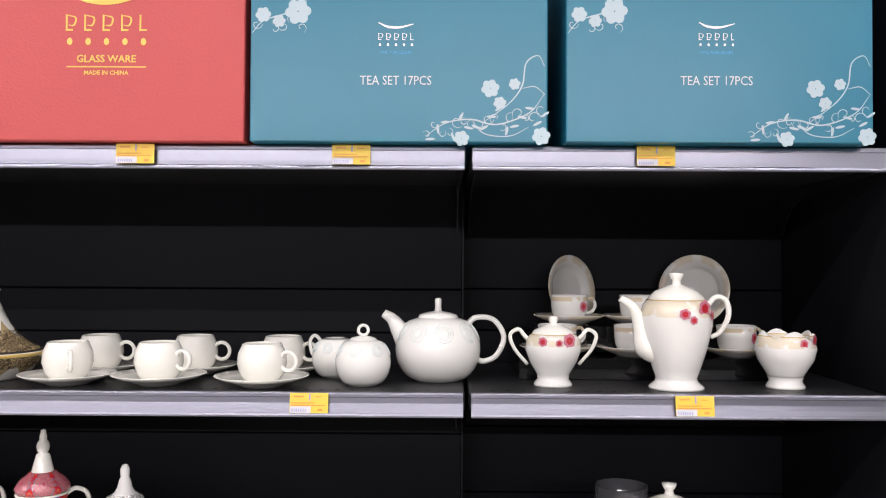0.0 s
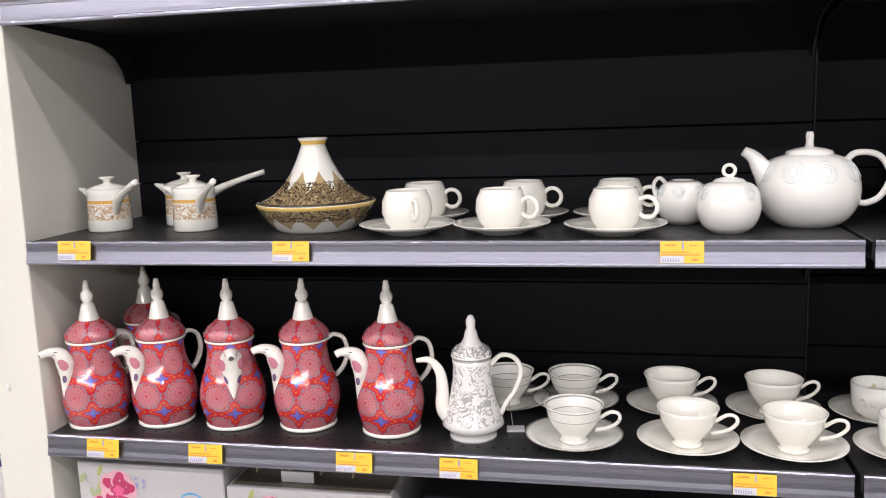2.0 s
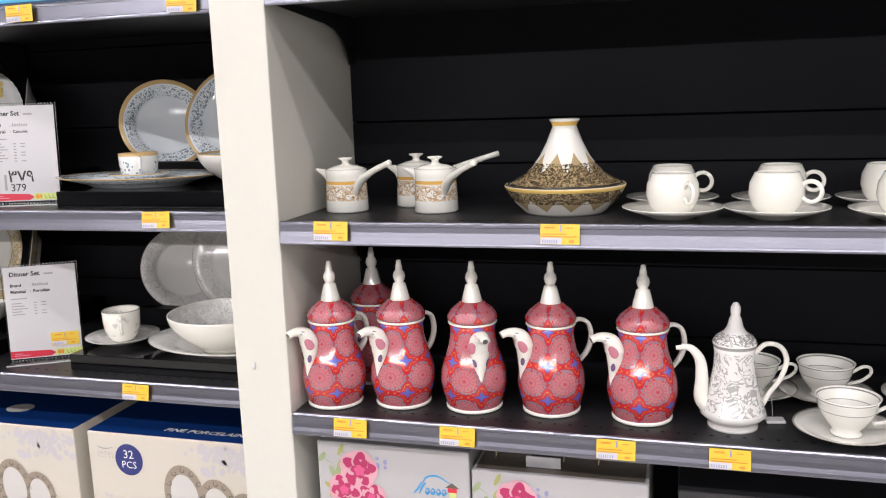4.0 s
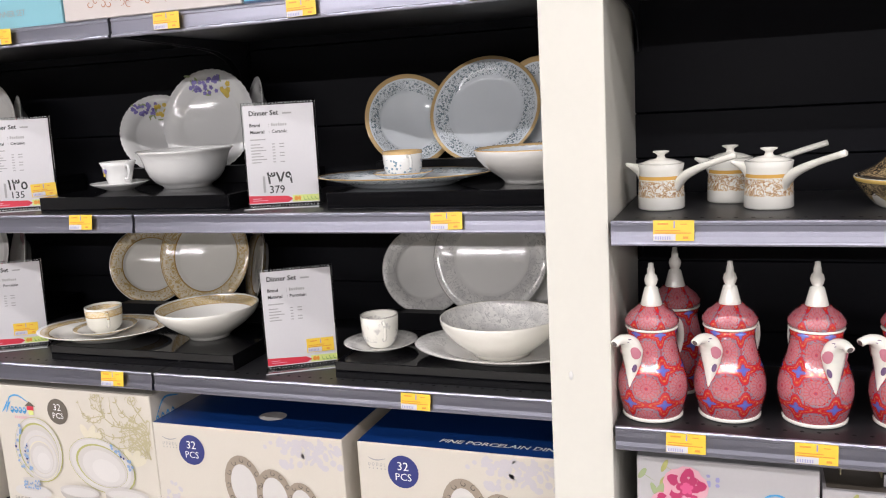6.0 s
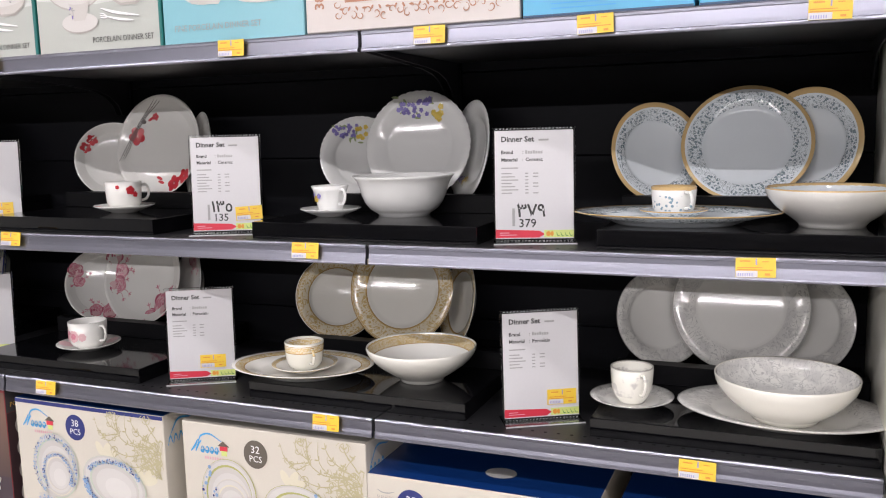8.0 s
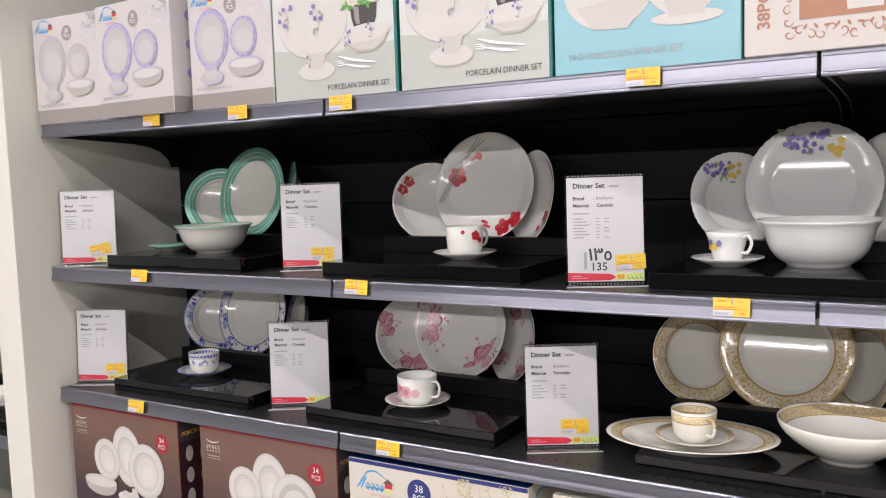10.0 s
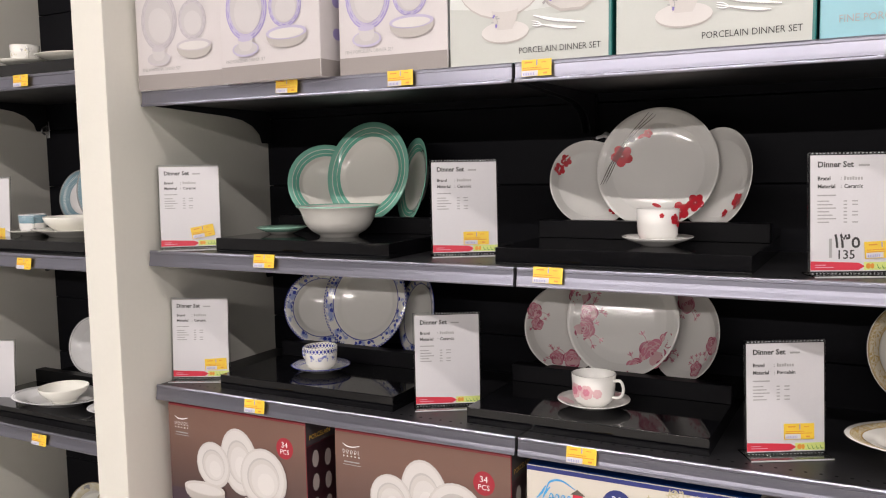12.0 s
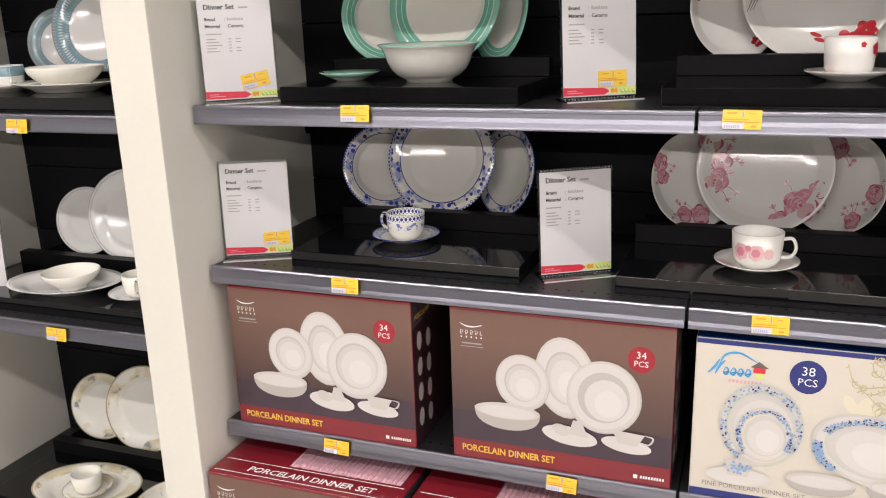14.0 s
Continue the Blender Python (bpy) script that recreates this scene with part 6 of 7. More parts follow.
RIMLILAC = paper("rim_lilac_print", (0.34, 0.29, 0.56))
RIMPALE = paper("rim_pale_lilac_print", (0.47, 0.43, 0.58))
RIMGREY = paper("rim_pale_grey_print", (0.50, 0.465, 0.50))
RIMGREYLOW = paper("rim_grey_shade_print", (0.44, 0.41, 0.44))
WELL = paper("plate_well_print", (0.50, 0.475, 0.485))
WELLLIGHT = paper("plate_well_light_print", (0.55, 0.525, 0.53))


def rimmed_plate(t, x, y, rx, ry, edge, rim, layer):
    """A plate in print, with a dashed rim and a soft light in its well."""
    front(t, "printed_plate", ell(x, y, rx, ry), edge, layer)
    front(t, "printed_plate", ell(x, y, 0.95 * rx, 0.955 * ry), rim, layer + 1)
    bm = bmesh.new()
    for i in range(14):
        a = [math.radians(i * 360 / 14 + d) for d in (0, 6, 12, 17)]
        ribbon([(x + 0.885 * rx * math.cos(q), y + 0.895 * ry * math.sin(q)) for q in a], 0.0032, bm)
    front(t, "rim_print", bm, edge, layer + 2)
    front(t, "printed_plate", ell(x, y, 0.80 * rx, 0.82 * ry), edge if rim is RIMPALE else RIMGREYLOW, layer + 2)
    front(t, "printed_plate", ell(x, y, 0.785 * rx, 0.81 * ry), WELL, layer + 3)
    front(t, "printed_plate", ell(x + 0.06 * rx, y - 0.16 * ry, 0.62 * rx, 0.60 * ry, 20), WELLLIGHT, layer + 4)


def twenty_box(x0, x1, yf, yaw, edge, rim):
    t, w = carton("dinnerware_box", x0, x1, yf, 0.30, TOPZ, 0.285, TWENTY, "pale carton with purple printed plates, twenty pieces" if rim is RIMPALE else "pale carton with white printed plates, twenty pieces", yaw, group="twenty piece cartons")
    front(t, "taupe_band", rect(0.001, 0.001, w - 0.001, 0.038), TAUPE, 1)
    part("taupe_band", rect(0.001, 0.001, 0.299, 0.038), TAUPE, t, m=pose(w + 0.0006, 0, 0, 90, 0, 90))
    house_mark(t, w * 0.17, 0.254, 0.070)
    badge(t, w * 0.53, 0.238, 0.0195, TAUPE, "20")
    rimmed_plate(t, w * 0.285, 0.165, 0.213 * w, 0.071, edge, rim, 2)
    rimmed_plate(t, w * 0.675, 0.160, 0.160 * w, 0.047, edge, rim, 3)
    printed_bowl(t, w * 0.69, 0.101, 0.200 * w, 0.032, rim, 9)
    front(t, "printed_saucer", ell(w * 0.275, 0.074, 0.138 * w, 0.017), rim, 9)
    front(t, "printed_saucer", ell(w * 0.275, 0.0755, 0.122 * w, 0.0135), WELL, 10)
    front(t, "printed_cup", fan(bmesh.new(), [(w * 0.20, 0.097), (w * 0.21, 0.078), (w * 0.245, 0.070), (w * 0.315, 0.070), (w * 0.345, 0.078), (w * 0.355, 0.097)]), WELLLIGHT, 11)
    front(t, "printed_cup", ell(w * 0.2775, 0.097, 0.078 * w, 0.006), rim, 12)
    front_text(t, "FINE PORCELAIN DINNER SET", 0.0105, GREYINK, 0.016, 0.046, 3, sx=0.86)
    vine(t, w - 0.006, 0.255, 0.10, GREYINK, 3, 1, stems=6, lw=0.0009, xmax=w - 0.002, ymax=0.283)
    vine(t, w - 0.004, 0.205, 0.075, PALELILAC, 5, 1, stems=5, lw=0.0013, xmax=w - 0.002, ymax=0.283)
    bm = bmesh.new()
    for i in range(5):
        ell(0.06 + 0.03 * (i % 2), 0.235 - 0.035 * i, 0.016, 0.013, 0, bm, 14)
    part("side_print", bm, edge, t, m=pose(w + 0.0006, 0, 0, 90, 0, 90))
    return t


twenty_box(-4.312, -4.048, 1.452, 3, RIMGREYLOW, RIMGREY)
twenty_box(-4.035, -3.742, 1.446, -3, RIMLILAC, RIMPALE)
twenty_box(-3.717, -3.452, 1.466, 0, RIMLILAC, RIMPALE)

GREYSET = paper("grey_table_print", (0.48, 0.50, 0.47), 0.28, 0.35)
TEALEDGE = paper("teal_carton_edge", (0.01, 0.16, 0.15), 0.3, 0.3)
BACKWHITE = paper("bright_background_print", (0.62, 0.64, 0.62))
VASE = paper("dark_vase_print", (0.05, 0.045, 0.05))


def sprigs(t, spots, s, seed=2, layer=6):
    rnd = random.Random(seed)
    g, v = bmesh.new(), bmesh.new()
    for x, y in spots:
        ribbon([(x, y - s), (x + 0.25 * s, y), (x - 0.1 * s, y + s)], 0.0013, g)
        for i in range(5):
            ell(x + rnd.uniform(-0.5, 0.5) * s, y + rnd.uniform(-0.9, 0.9) * s, 0.22 * s, 0.08 * s, rnd.uniform(0, 180), g, 8)
        for i in range(4):
            petals(v, x + rnd.uniform(-0.5, 0.5) * s, y + rnd.uniform(-0.7, 1.0) * s, 0.15 * s, 4, rnd.uniform(0, 80), 0.8)
    front(t, "sprig_print", g, GREYINK, layer)
    front(t, "sprig_print", v, VIOLET, layer + 1)


def grey_set_box(x0, x1):
    t, w = carton("dinnerware_box", x0, x1, 1.466, 0.30, TOPZ, 0.285, TEALEDGE, "glossy grey carton with violet sprig dinnerware and vase print", group="violet sprig cartons")
    front(t, "table_print", rect(0.001, 0.001, w - 0.006, 0.284), GREYSET, 1)
    front(t, "background_print", poly([(0.002, 0.115), (0.5 * w, 0.098), (w - 0.006, 0.108), (w - 0.006, 0.284), (0.002, 0.284)]), BACKWHITE, 2)
    front(t, "printed_plate", ell(0.113, 0.174, 0.098, 0.087), PRINTSHADE, 3)
    front(t, "printed_plate", ell(0.113, 0.1765, 0.098, 0.0855), PRINTED, 4)
    front(t, "vase_print", fan(bmesh.new(), [(0.219, 0.190), (0.223, 0.160), (0.229, 0.142), (0.280, 0.142), (0.286, 0.160), (0.289, 0.190)]), VASE, 4)
    front(t, "vase_print", fan(bmesh.new(), [(0.228, 0.186), (0.231, 0.160), (0.236, 0.150), (0.244, 0.150), (0.242, 0.186)]), TAUPE, 5)
    bm, bd, bw, bc = bmesh.new(), bmesh.new(), bmesh.new(), bmesh.new()
    rnd = random.Random(8)
    for i in range(60):
        ell(0.252 + rnd.uniform(-0.056, 0.052), 0.222 + rnd.uniform(-0.036, 0.050), 0.010, 0.0042, rnd.uniform(0, 180), bm if i % 2 else bd, 8)
    for px, py in ((0.226, 0.204), (0.278, 0.206), (0.252, 0.226), (0.216, 0.236), (0.288, 0.240), (0.255, 0.254)):
        for k in (1.0, 0.66):
            petals(bw if k == 1.0 else bc, px, py, 0.0155 * k, 7, 25 * k, 0.6)
    front(t, "bouquet_print", bd, LEAFGREEN, 5)
    front(t, "bouquet_print", bm, GREEN, 6)
    front(t, "bouquet_print", bw, PALETAN, 7)
    front(t, "bouquet_print", bc, PRINTED, 8)
    front(t, "printed_bowl", fan(bmesh.new(), [(0.194, 0.124), (0.212, 0.104), (0.236, 0.090), (0.280, 0.090), (0.305, 0.106), (0.320, 0.132)]), PRINTSHADE, 6)
    front(t, "printed_bowl", fan(bmesh.new(), [(0.194, 0.126), (0.214, 0.108), (0.238, 0.095), (0.278, 0.095), (0.303, 0.110), (0.320, 0.134)]), PRINTRIM, 7)
    front(t, "printed_bowl", ell(0.257, 0.130, 0.064, 0.0185, 4), PRINTED, 8)
    front(t, "printed_saucer", ell(0.122, 0.0600, 0.050, 0.021), PRINTSHADE, 5)
    front(t, "printed_saucer", ell(0.122, 0.0625, 0.050, 0.020), PRINTED, 6)
    front(t, "printed_cup", fan(bmesh.new(), [(0.094, 0.106), (0.097, 0.085), (0.107, 0.066), (0.138, 0.066), (0.147, 0.085), (0.151, 0.106)]), PRINTRIM, 7)
    front(t, "printed_cup", ell(0.1225, 0.106, 0.0285, 0.006), PRINTED, 8)
    sprigs(t, [(0.040, 0.176), (0.126, 0.168)], 0.034, 2, 9)
    sprigs(t, [(0.210, 0.124), (0.270, 0.134)], 0.019, 4, 9)
    sprigs(t, [(0.103, 0.082)], 0.014, 5, 9)
    for ink, dy, ly in ((GREYINK, -0.0022, 5), (WHITEINK, 0.0, 6)):
        bm = bmesh.new()
        for d in (-0.004, 0.0, 0.004):
            ribbon([(0.178, 0.074 + d + dy), (0.190, 0.0715 + d + dy), (0.200, 0.069 + dy)], 0.0022, bm)
        ribbon([(0.196, 0.070 + dy), (0.236, 0.062 + dy), (0.268, 0.058 + dy)], 0.0052, bm)
        ribbon([(0.182, 0.088 + dy), (0.222, 0.077 + dy), (0.284, 0.067 + dy)], 0.0056, bm)
        front(t, "cutlery_print", bm, ink, ly)
    front_text(t, "PORCELAIN DINNER SET", 0.0165, INK, w - 0.020, 0.018, 4, "RIGHT", sx=0.90)
    return t


grey_set_box(-3.447, -3.112)
grey_set_box(-3.104, -2.766)

BLUESET = paper("pale_blue_print", (0.22, 0.48, 0.56), 0.28, 0.35)
t, w = carton("dinnerware_box", -2.761, -2.427, 1.466, 0.30, TOPZ, 0.285, BLUESET, "pale blue carton with white printed dinnerware", group="pale blue cartons")
for x, y, rx, ry, ly in ((0.105, 0.150, 0.085, 0.075, 2), (0.24, 0.155, 0.070, 0.070, 3)):
    front(t, "printed_plate", ell(x, y, rx, ry), PRINTED, ly)
front(t, "printed_tureen", fan(bmesh.new(), [(0.045, 0.118), (0.075, 0.078), (0.14, 0.074), (0.178, 0.118), (0.11, 0.128)]), PRINTRIM, 4)
front(t, "printed_cup", fan(bmesh.new(), [(0.20, 0.135), (0.215, 0.085), (0.275, 0.085), (0.29, 0.135), (0.245, 0.14)]), PRINTRIM, 5)
front(t, "printed_saucer", ell(0.245, 0.082, 0.062, 0.012), PRINTED, 4)
front_text(t, "FINE PORCELAIN DINNER SET", 0.0175, GREYINK, 0.028, 0.026, 3, sx=0.90)

CREAMBOX = paper("cream_pink_print", (0.60, 0.55, 0.53), 0.3, 0.3)
TERRACOTTA = paper("terracotta_print", (0.42, 0.20, 0.12))
t, w = carton("dinnerware_box", -2.422, -1.997, 1.466, 0.30, TOPZ + 0.003, 0.285, CREAMBOX, "cream carton with terracotta picture and red flower border")
front(t, "picture_field", rect(0.085, 0.052, w - 0.03, 0.26), TERRACOTTA, 2)
front(t, "printed_plate", ell(0.16, 0.20, 0.055, 0.055), PRINTED, 3)
front(t, "printed_cup", poly([(0.24, 0.115), (0.25, 0.062), (0.31, 0.062), (0.32, 0.115)]), PRINTED, 4)
front(t, "printed_cup", poly([(0.15, 0.105), (0.155, 0.060), (0.205, 0.060), (0.21, 0.105)]), PRINTED, 4)
bm = bmesh.new()
for i in range(22):
    px = 0.070 + i * (w - 0.09) / 21
    curl(bm, px, 0.030 + 0.005 * math.sin(i * 1.9), 0.009, 50 * i, 0.0022, 1 if i % 2 else -1, 9)
    ell(px + 0.008, 0.040, 0.005, 0.0022, 60 * i, bm, 7)
for i in range(12):
    curl(bm, 0.068, 0.05 + 0.018 * i, 0.009, 70 * i, 0.0022, 1 if i % 2 else -1, 9)
front(t, "flower_border", bm, TERRACOTTA, 3)
o = text("38PCS", 0.028, TERRACOTTA, t, 0, 0, 0, bold=0.0005)
o.matrix_basis = pose(0.040, -0.0012, 0.042, 90) @ pose(0, 0, 0, 0, 0, 90)

AQUA = paper("sky_blue_card", (0.07, 0.38, 0.62), 0.28, 0.35)
AQUALID = paper("dark_blue_foot", (0.02, 0.06, 0.14))
for x0, x1 in ((-1.992, -1.707), (-1.700, -1.424)):
    t, w = carton("dinnerware_box", x0, x1, 1.466, 0.30, TOPZ, 0.285, AQUA, "glossy sky blue carton with dark lower edge", group="sky blue cartons")
    front(t, "lower_edge", rect(0.001, 0.0008, w - 0.001, 0.006), AQUALID, 1)
    bm = bmesh.new()
    for i in range(3):
        rect(0.05, 0.014 + 0.008 * i, 0.16 - 0.02 * i, 0.016 + 0.008 * i, bm)
    front(t, "small_print", bm, SKY, 2)
    front(t, "printed_plate", ell(w * 0.5, 0.17, 0.10, 0.09), PRINTED, 2)

# ---------------------------------------------------------------- boxes under the sets
MAROON = paper("brown_photo_print", (0.17, 0.095, 0.075), 0.28, 0.35)


def printed_fade(m, low, high, y0, y1):
    """A printed colour fade up the face."""
    nt = m.node_tree
    b = nt.nodes["Principled BSDF"]
    tc = nt.nodes.new("ShaderNodeTexCoord")
    sep = nt.nodes.new("ShaderNodeSeparateXYZ")
    rng = nt.nodes.new("ShaderNodeMapRange")
    rng.inputs["From Min"].default_value, rng.inputs["From Max"].default_value = y0, y1
    mx = nt.nodes.new("ShaderNodeMix")
    mx.data_type = "RGBA"
    mx.inputs[6].default_value, mx.inputs[7].default_value = (*low, 1), (*high, 1)
    nt.links.new(tc.outputs["Object"], sep.inputs[0])
    nt.links.new(sep.outputs[1], rng.inputs["Value"])
    nt.links.new(rng.outputs[0], mx.inputs["Factor"])
    nt.links.new(mx.outputs[2], b.inputs["Base Color"])


printed_fade(MAROON, (0.040, 0.020, 0.024), (0.165, 0.085, 0.064), 0.07, 0.27)
DEEPRED = paper("deep_red_print", (0.22, 0.014, 0.024), 0.3, 0.3)
DARKSIDE = paper("dark_side_print", (0.035, 0.015, 0.02), 0.3, 0.3)


BADGERED = paper("badge_red", (0.36, 0.015, 0.03))
PURPLEFLOOR = paper("dark_plum_print", (0.045, 0.024, 0.040), 0.28, 0.35)


SOFTSHADE = paper("printed_soft_shade", (0.47, 0.45, 0.44))


def photo_group(t, w, h):
    """White porcelain pictured on a carton."""
    k = w / 0.44
    front(t, "floor_print", rect(0.001, 0.044, w - 0.001, 0.108), PURPLEFLOOR, 2)
    printed_plate(t, 0.235 * k, 0.205, 0.060 * k, 0.085, 8, PRINTRIM, 0.62, 2, SOFTSHADE)
    printed_plate(t, 0.150 * k, 0.185, 0.055 * k, 0.060, 12, PRINTRIM, 0.64, 5, SOFTSHADE)
    printed_plate(t, 0.310 * k, 0.175, 0.072 * k, 0.076, -8, PRINTRIM, 0.66, 6, SOFTSHADE)
    printed_bowl(t, 0.118 * k, 0.120, 0.068 * k, 0.042, PRINTRIM, 9)
    front(t, "printed_platter", ell(0.245 * k, 0.085, 0.055 * k, 0.020, -6), PRINTED, 9)
    front(t, "printed_shaker", fan(bmesh.new(), [(0.243 * k, 0.090), (0.252 * k, 0.120), (0.268 * k, 0.120), (0.282 * k, 0.086)]), PRINTRIM, 10)
    front(t, "printed_shaker", ell(0.228 * k, 0.096, 0.018 * k, 0.012, -20), PRINTRIM, 10)
    front(t, "printed_saucer", ell(0.355 * k, 0.082, 0.048 * k, 0.016, -6), PRINTED, 9)
    front(t, "printed_cup", fan(bmesh.new(), [(0.328 * k, 0.112), (0.340 * k, 0.085), (0.375 * k, 0.082), (0.390 * k, 0.108)]), PRINTRIM, 10)
    bm = bmesh.new()
    ribbon([(0.388 * k, 0.108), (0.405 * k, 0.104), (0.398 * k, 0.090), (0.382 * k, 0.092)], 0.0035, bm)
    front(t, "printed_cup", bm, PRINTRIM, 10)


def brown_box(x0, x1, z0, yf, h):
    t, w = carton("dinnerware_box", x0, x1, yf, 0.235, z0, h, DEEPRED, "brown and deep red porcelain dinner set carton, thirty-four pieces", group="brown dinner set cartons")
    front(t, "photo_field", rect(0.001, 0.044, w - 0.001, h - 0.006), MAROON, 1)
    photo_group(t, w, h)
    swoosh_mark(t, 0.045, h - 0.052, 0.046, WHITEINK)
    bm = bmesh.new()
    rect(0.025, h - 0.076, 0.067, h - 0.073, bm)
    rect(0.022, h - 0.082, 0.070, h - 0.0805, bm)
    front(t, "mark_print", bm, GREYINK, 3)
    badge(t, w - 0.062, h - 0.070, 0.025, BADGERED, "34")
    front_text(t, "PORCELAIN DINNER SET", 0.0205, GOLDINK, 0.020, 0.018, 4, sx=0.86, bold=0.0005)
    front(t, "check_box", rect(w - 0.070, 0.014, w - 0.062, 0.022), WHITEINK, 3)
    bm = bmesh.new()
    for i in range(9):
        rect(w - 0.057 + 0.0052 * i, 0.015, w - 0.0535 + 0.0052 * i, 0.021, bm)
    front(t, "code_print", bm, WHITEINK, 3)
    part("side_print", rect(0.001, 0.001, 0.234, h - 0.06), DARKSIDE, t, m=pose(w + 0.0006, 0, 0, 90, 0, 90))
    part("side_print", rect(0.001, h - 0.059, 0.234, h - 0.001), VASE, t, m=pose(w + 0.0006, 0, 0, 90, 0, 90))
    bm = bmesh.new()
    for i in range(4):
        ell(0.035, 0.06 + 0.058 * i, 0.013, 0.021, 0, bm, 18)
        ell(0.085, 0.05 + 0.058 * i, 0.013, 0.021, 0, bm, 18)
    part("side_plates", bm, PRINTSHADE, t, m=pose(w + 0.0012, 0, 0, 90, 0, 90))
    for nm, bm in (("PORCELAIN", h - 0.045),):
        o = text(nm, 0.016, GOLDINK, t, 0, 0, 0)
        o.matrix_basis = pose(w + 0.0014, 0.012, bm, 90, 0, 90)
    return t, w


brown_box(-4.284, -3.846, SH0, 1.468, 0.330)
brown_box(-3.762, -3.322, SH0, 1.468, 0.331)

BLUEPRINT = paper("soft_blue_print", (0.24, 0.38, 0.60))
IVORY = paper("ivory_card", (0.63, 0.585, 0.515), 0.3, 0.3)
BLUETOP = paper("royal_blue_gloss_print", (0.006, 0.040, 0.19), 0.18, 0.5)


def home_box(x0, x1, h, pieces, badge_ink, top, accent):
    t, w = carton("dinnerware_box", x0, x1, 1.468, 0.33, SH0, h, IVORY, "ivory carton with tan vines and printed dinner set, %s pieces" % ("thirty-eight" if pieces == "38" else "thirty-two"), group="ivory vine cartons", top=top)
    if pieces == "38":
        front(t, "blue_edge", rect(0.001, 0.001, w - 0.001, 0.016), NAVY, 1)
        front(t, "blue_edge", rect(0.001, h - 0.010, w - 0.001, h - 0.001), NAVY, 1)
    house_mark(t, 0.068, h - 0.056, 0.092)
    badge(t, w * 0.42, h - 0.055, 0.030, badge_ink, pieces)
    vine(t, w - 0.012, h - 0.150, 0.150, TAN, 11, 1, stems=9, lw=0.0026, xmax=w - 0.002, ymax=h - 0.003)
    vine(t, w * 0.98, h - 0.090, 0.160, TAN, 21, 1, stems=7, lw=0.0022, xmax=w - 0.002, ymax=h - 0.003)
    vine(t, w * 0.72, h - 0.060, 0.090, TAN, 31, 1, stems=5, lw=0.0020, xmax=w - 0.002, ymax=h - 0.003)
    bm = bmesh.new()
    for x, y in ((w * 0.60, h - 0.115), (w * 0.86, h - 0.165)):
        for a in (60, 120, 20):
            ell(x + 0.018 * math.cos(radians(a)), y + 0.018 * math.sin(radians(a)), 0.022, 0.010, a, bm, 10)
    front(t, "butterfly_print", bm, PALETAN, 2)
    printed_plate(t, 0.118, 0.160, 0.072, 0.082, 0, PRINTRIM, 0.80, 4, GREENTINT if pieces == "38" else OLIVE)
    printed_plate(t, 0.125, 0.142, 0.050, 0.056, 0, PRINTRIM, 0.72, 7, PALETAN)
    printed_plate(t, w * 0.66, 0.138, 0.095, 0.066, -14, PRINTRIM, 0.74, 5, GREENTINT if pieces == "38" else OLIVE)
    printed_bowl(t, w * 0.50, 0.068, 0.058, 0.030, PRINTRIM, 11)
    printed_bowl(t, w * 0.80, 0.074, 0.062, 0.040, PRINTRIM, 11)
    front(t, "printed_saucer", ell(0.085, 0.052, 0.056, 0.018), PRINTED, 10)
    front(t, "printed_cup", fan(bmesh.new(), [(0.058, 0.085), (0.068, 0.054), (0.102, 0.054), (0.112, 0.085), (0.085, 0.090)]), PRINTRIM, 11)
    rnd = random.Random(int(pieces))
    bm, bk = bmesh.new(), bmesh.new()
    for cx, cy, rx, ry, a0, a1 in ((0.118, 0.160, 0.066, 0.075, -40, 240), (0.125, 0.142, 0.045, 0.050, -30, 230), (w * 0.66, 0.138, 0.086, 0.058, 20, 150), (w * 0.66, 0.138, 0.086, 0.058, 170, 230)) if pieces == "38" else ((0.118, 0.160, 0.066, 0.075, 130, 220), (0.125, 0.142, 0.045, 0.050, 140, 220), (w * 0.66, 0.138, 0.086, 0.058, 0, 75)):
        for i in range(170 if pieces == "38" else 16):
            a = radians(rnd.uniform(a0, a1))
            f = rnd.uniform(0.88, 1.06)
            petals(bm if rnd.random() < 0.8 else bk, cx + rx * f * math.cos(a), cy + ry * f * math.sin(a), rnd.uniform(0.0010, 0.0022) * (1 if pieces == "38" else 2.0), 5, rnd.uniform(0, 72), 0.7)
    for i in range(26):
        petals(bm, 0.060 + rnd.uniform(0, 0.05), 0.060 + rnd.uniform(0, 0.022), 0.0026, 5, rnd.uniform(0, 72), 0.7)
    front(t, "blue_flower_print", bm, BLUEPRINT, 14)
    front(t, "dark_flower_print", bk, NAVY, 14)
    front_text(t, "FINE PORCELAIN DINNER SET", 0.0135, TAUPE, 0.022, 0.024, 4)
    o = bmesh.new()
    ribbon([(0.02, h - 0.05), (0.05, h - 0.02), (0.10, h - 0.03)], 0.005, o)
    for i in range(4):
        ribbon([(0.012 + 0.018 * i, h - 0.072), (0.02 + 0.018 * i, h - 0.052), (0.028 + 0.018 * i, h - 0.07)], 0.004, o)
    part("side_mark", o, SKY, t, m=pose(w + 0.0006, 0, 0, 90, 0, 90))
    return t


home_box(-3.288, -2.838, 0.318, "38", NAVY, BLUETOP, True)
home_box(-2.786, -2.330, 0.316, "32", BROWNINK, IVORY, False)


LILACWASH = paper("lilac_watercolour", (0.56, 0.53, 0.56))


SCROLLRIM = paper("grey_brown_rim_print", (0.34, 0.28, 0.22))


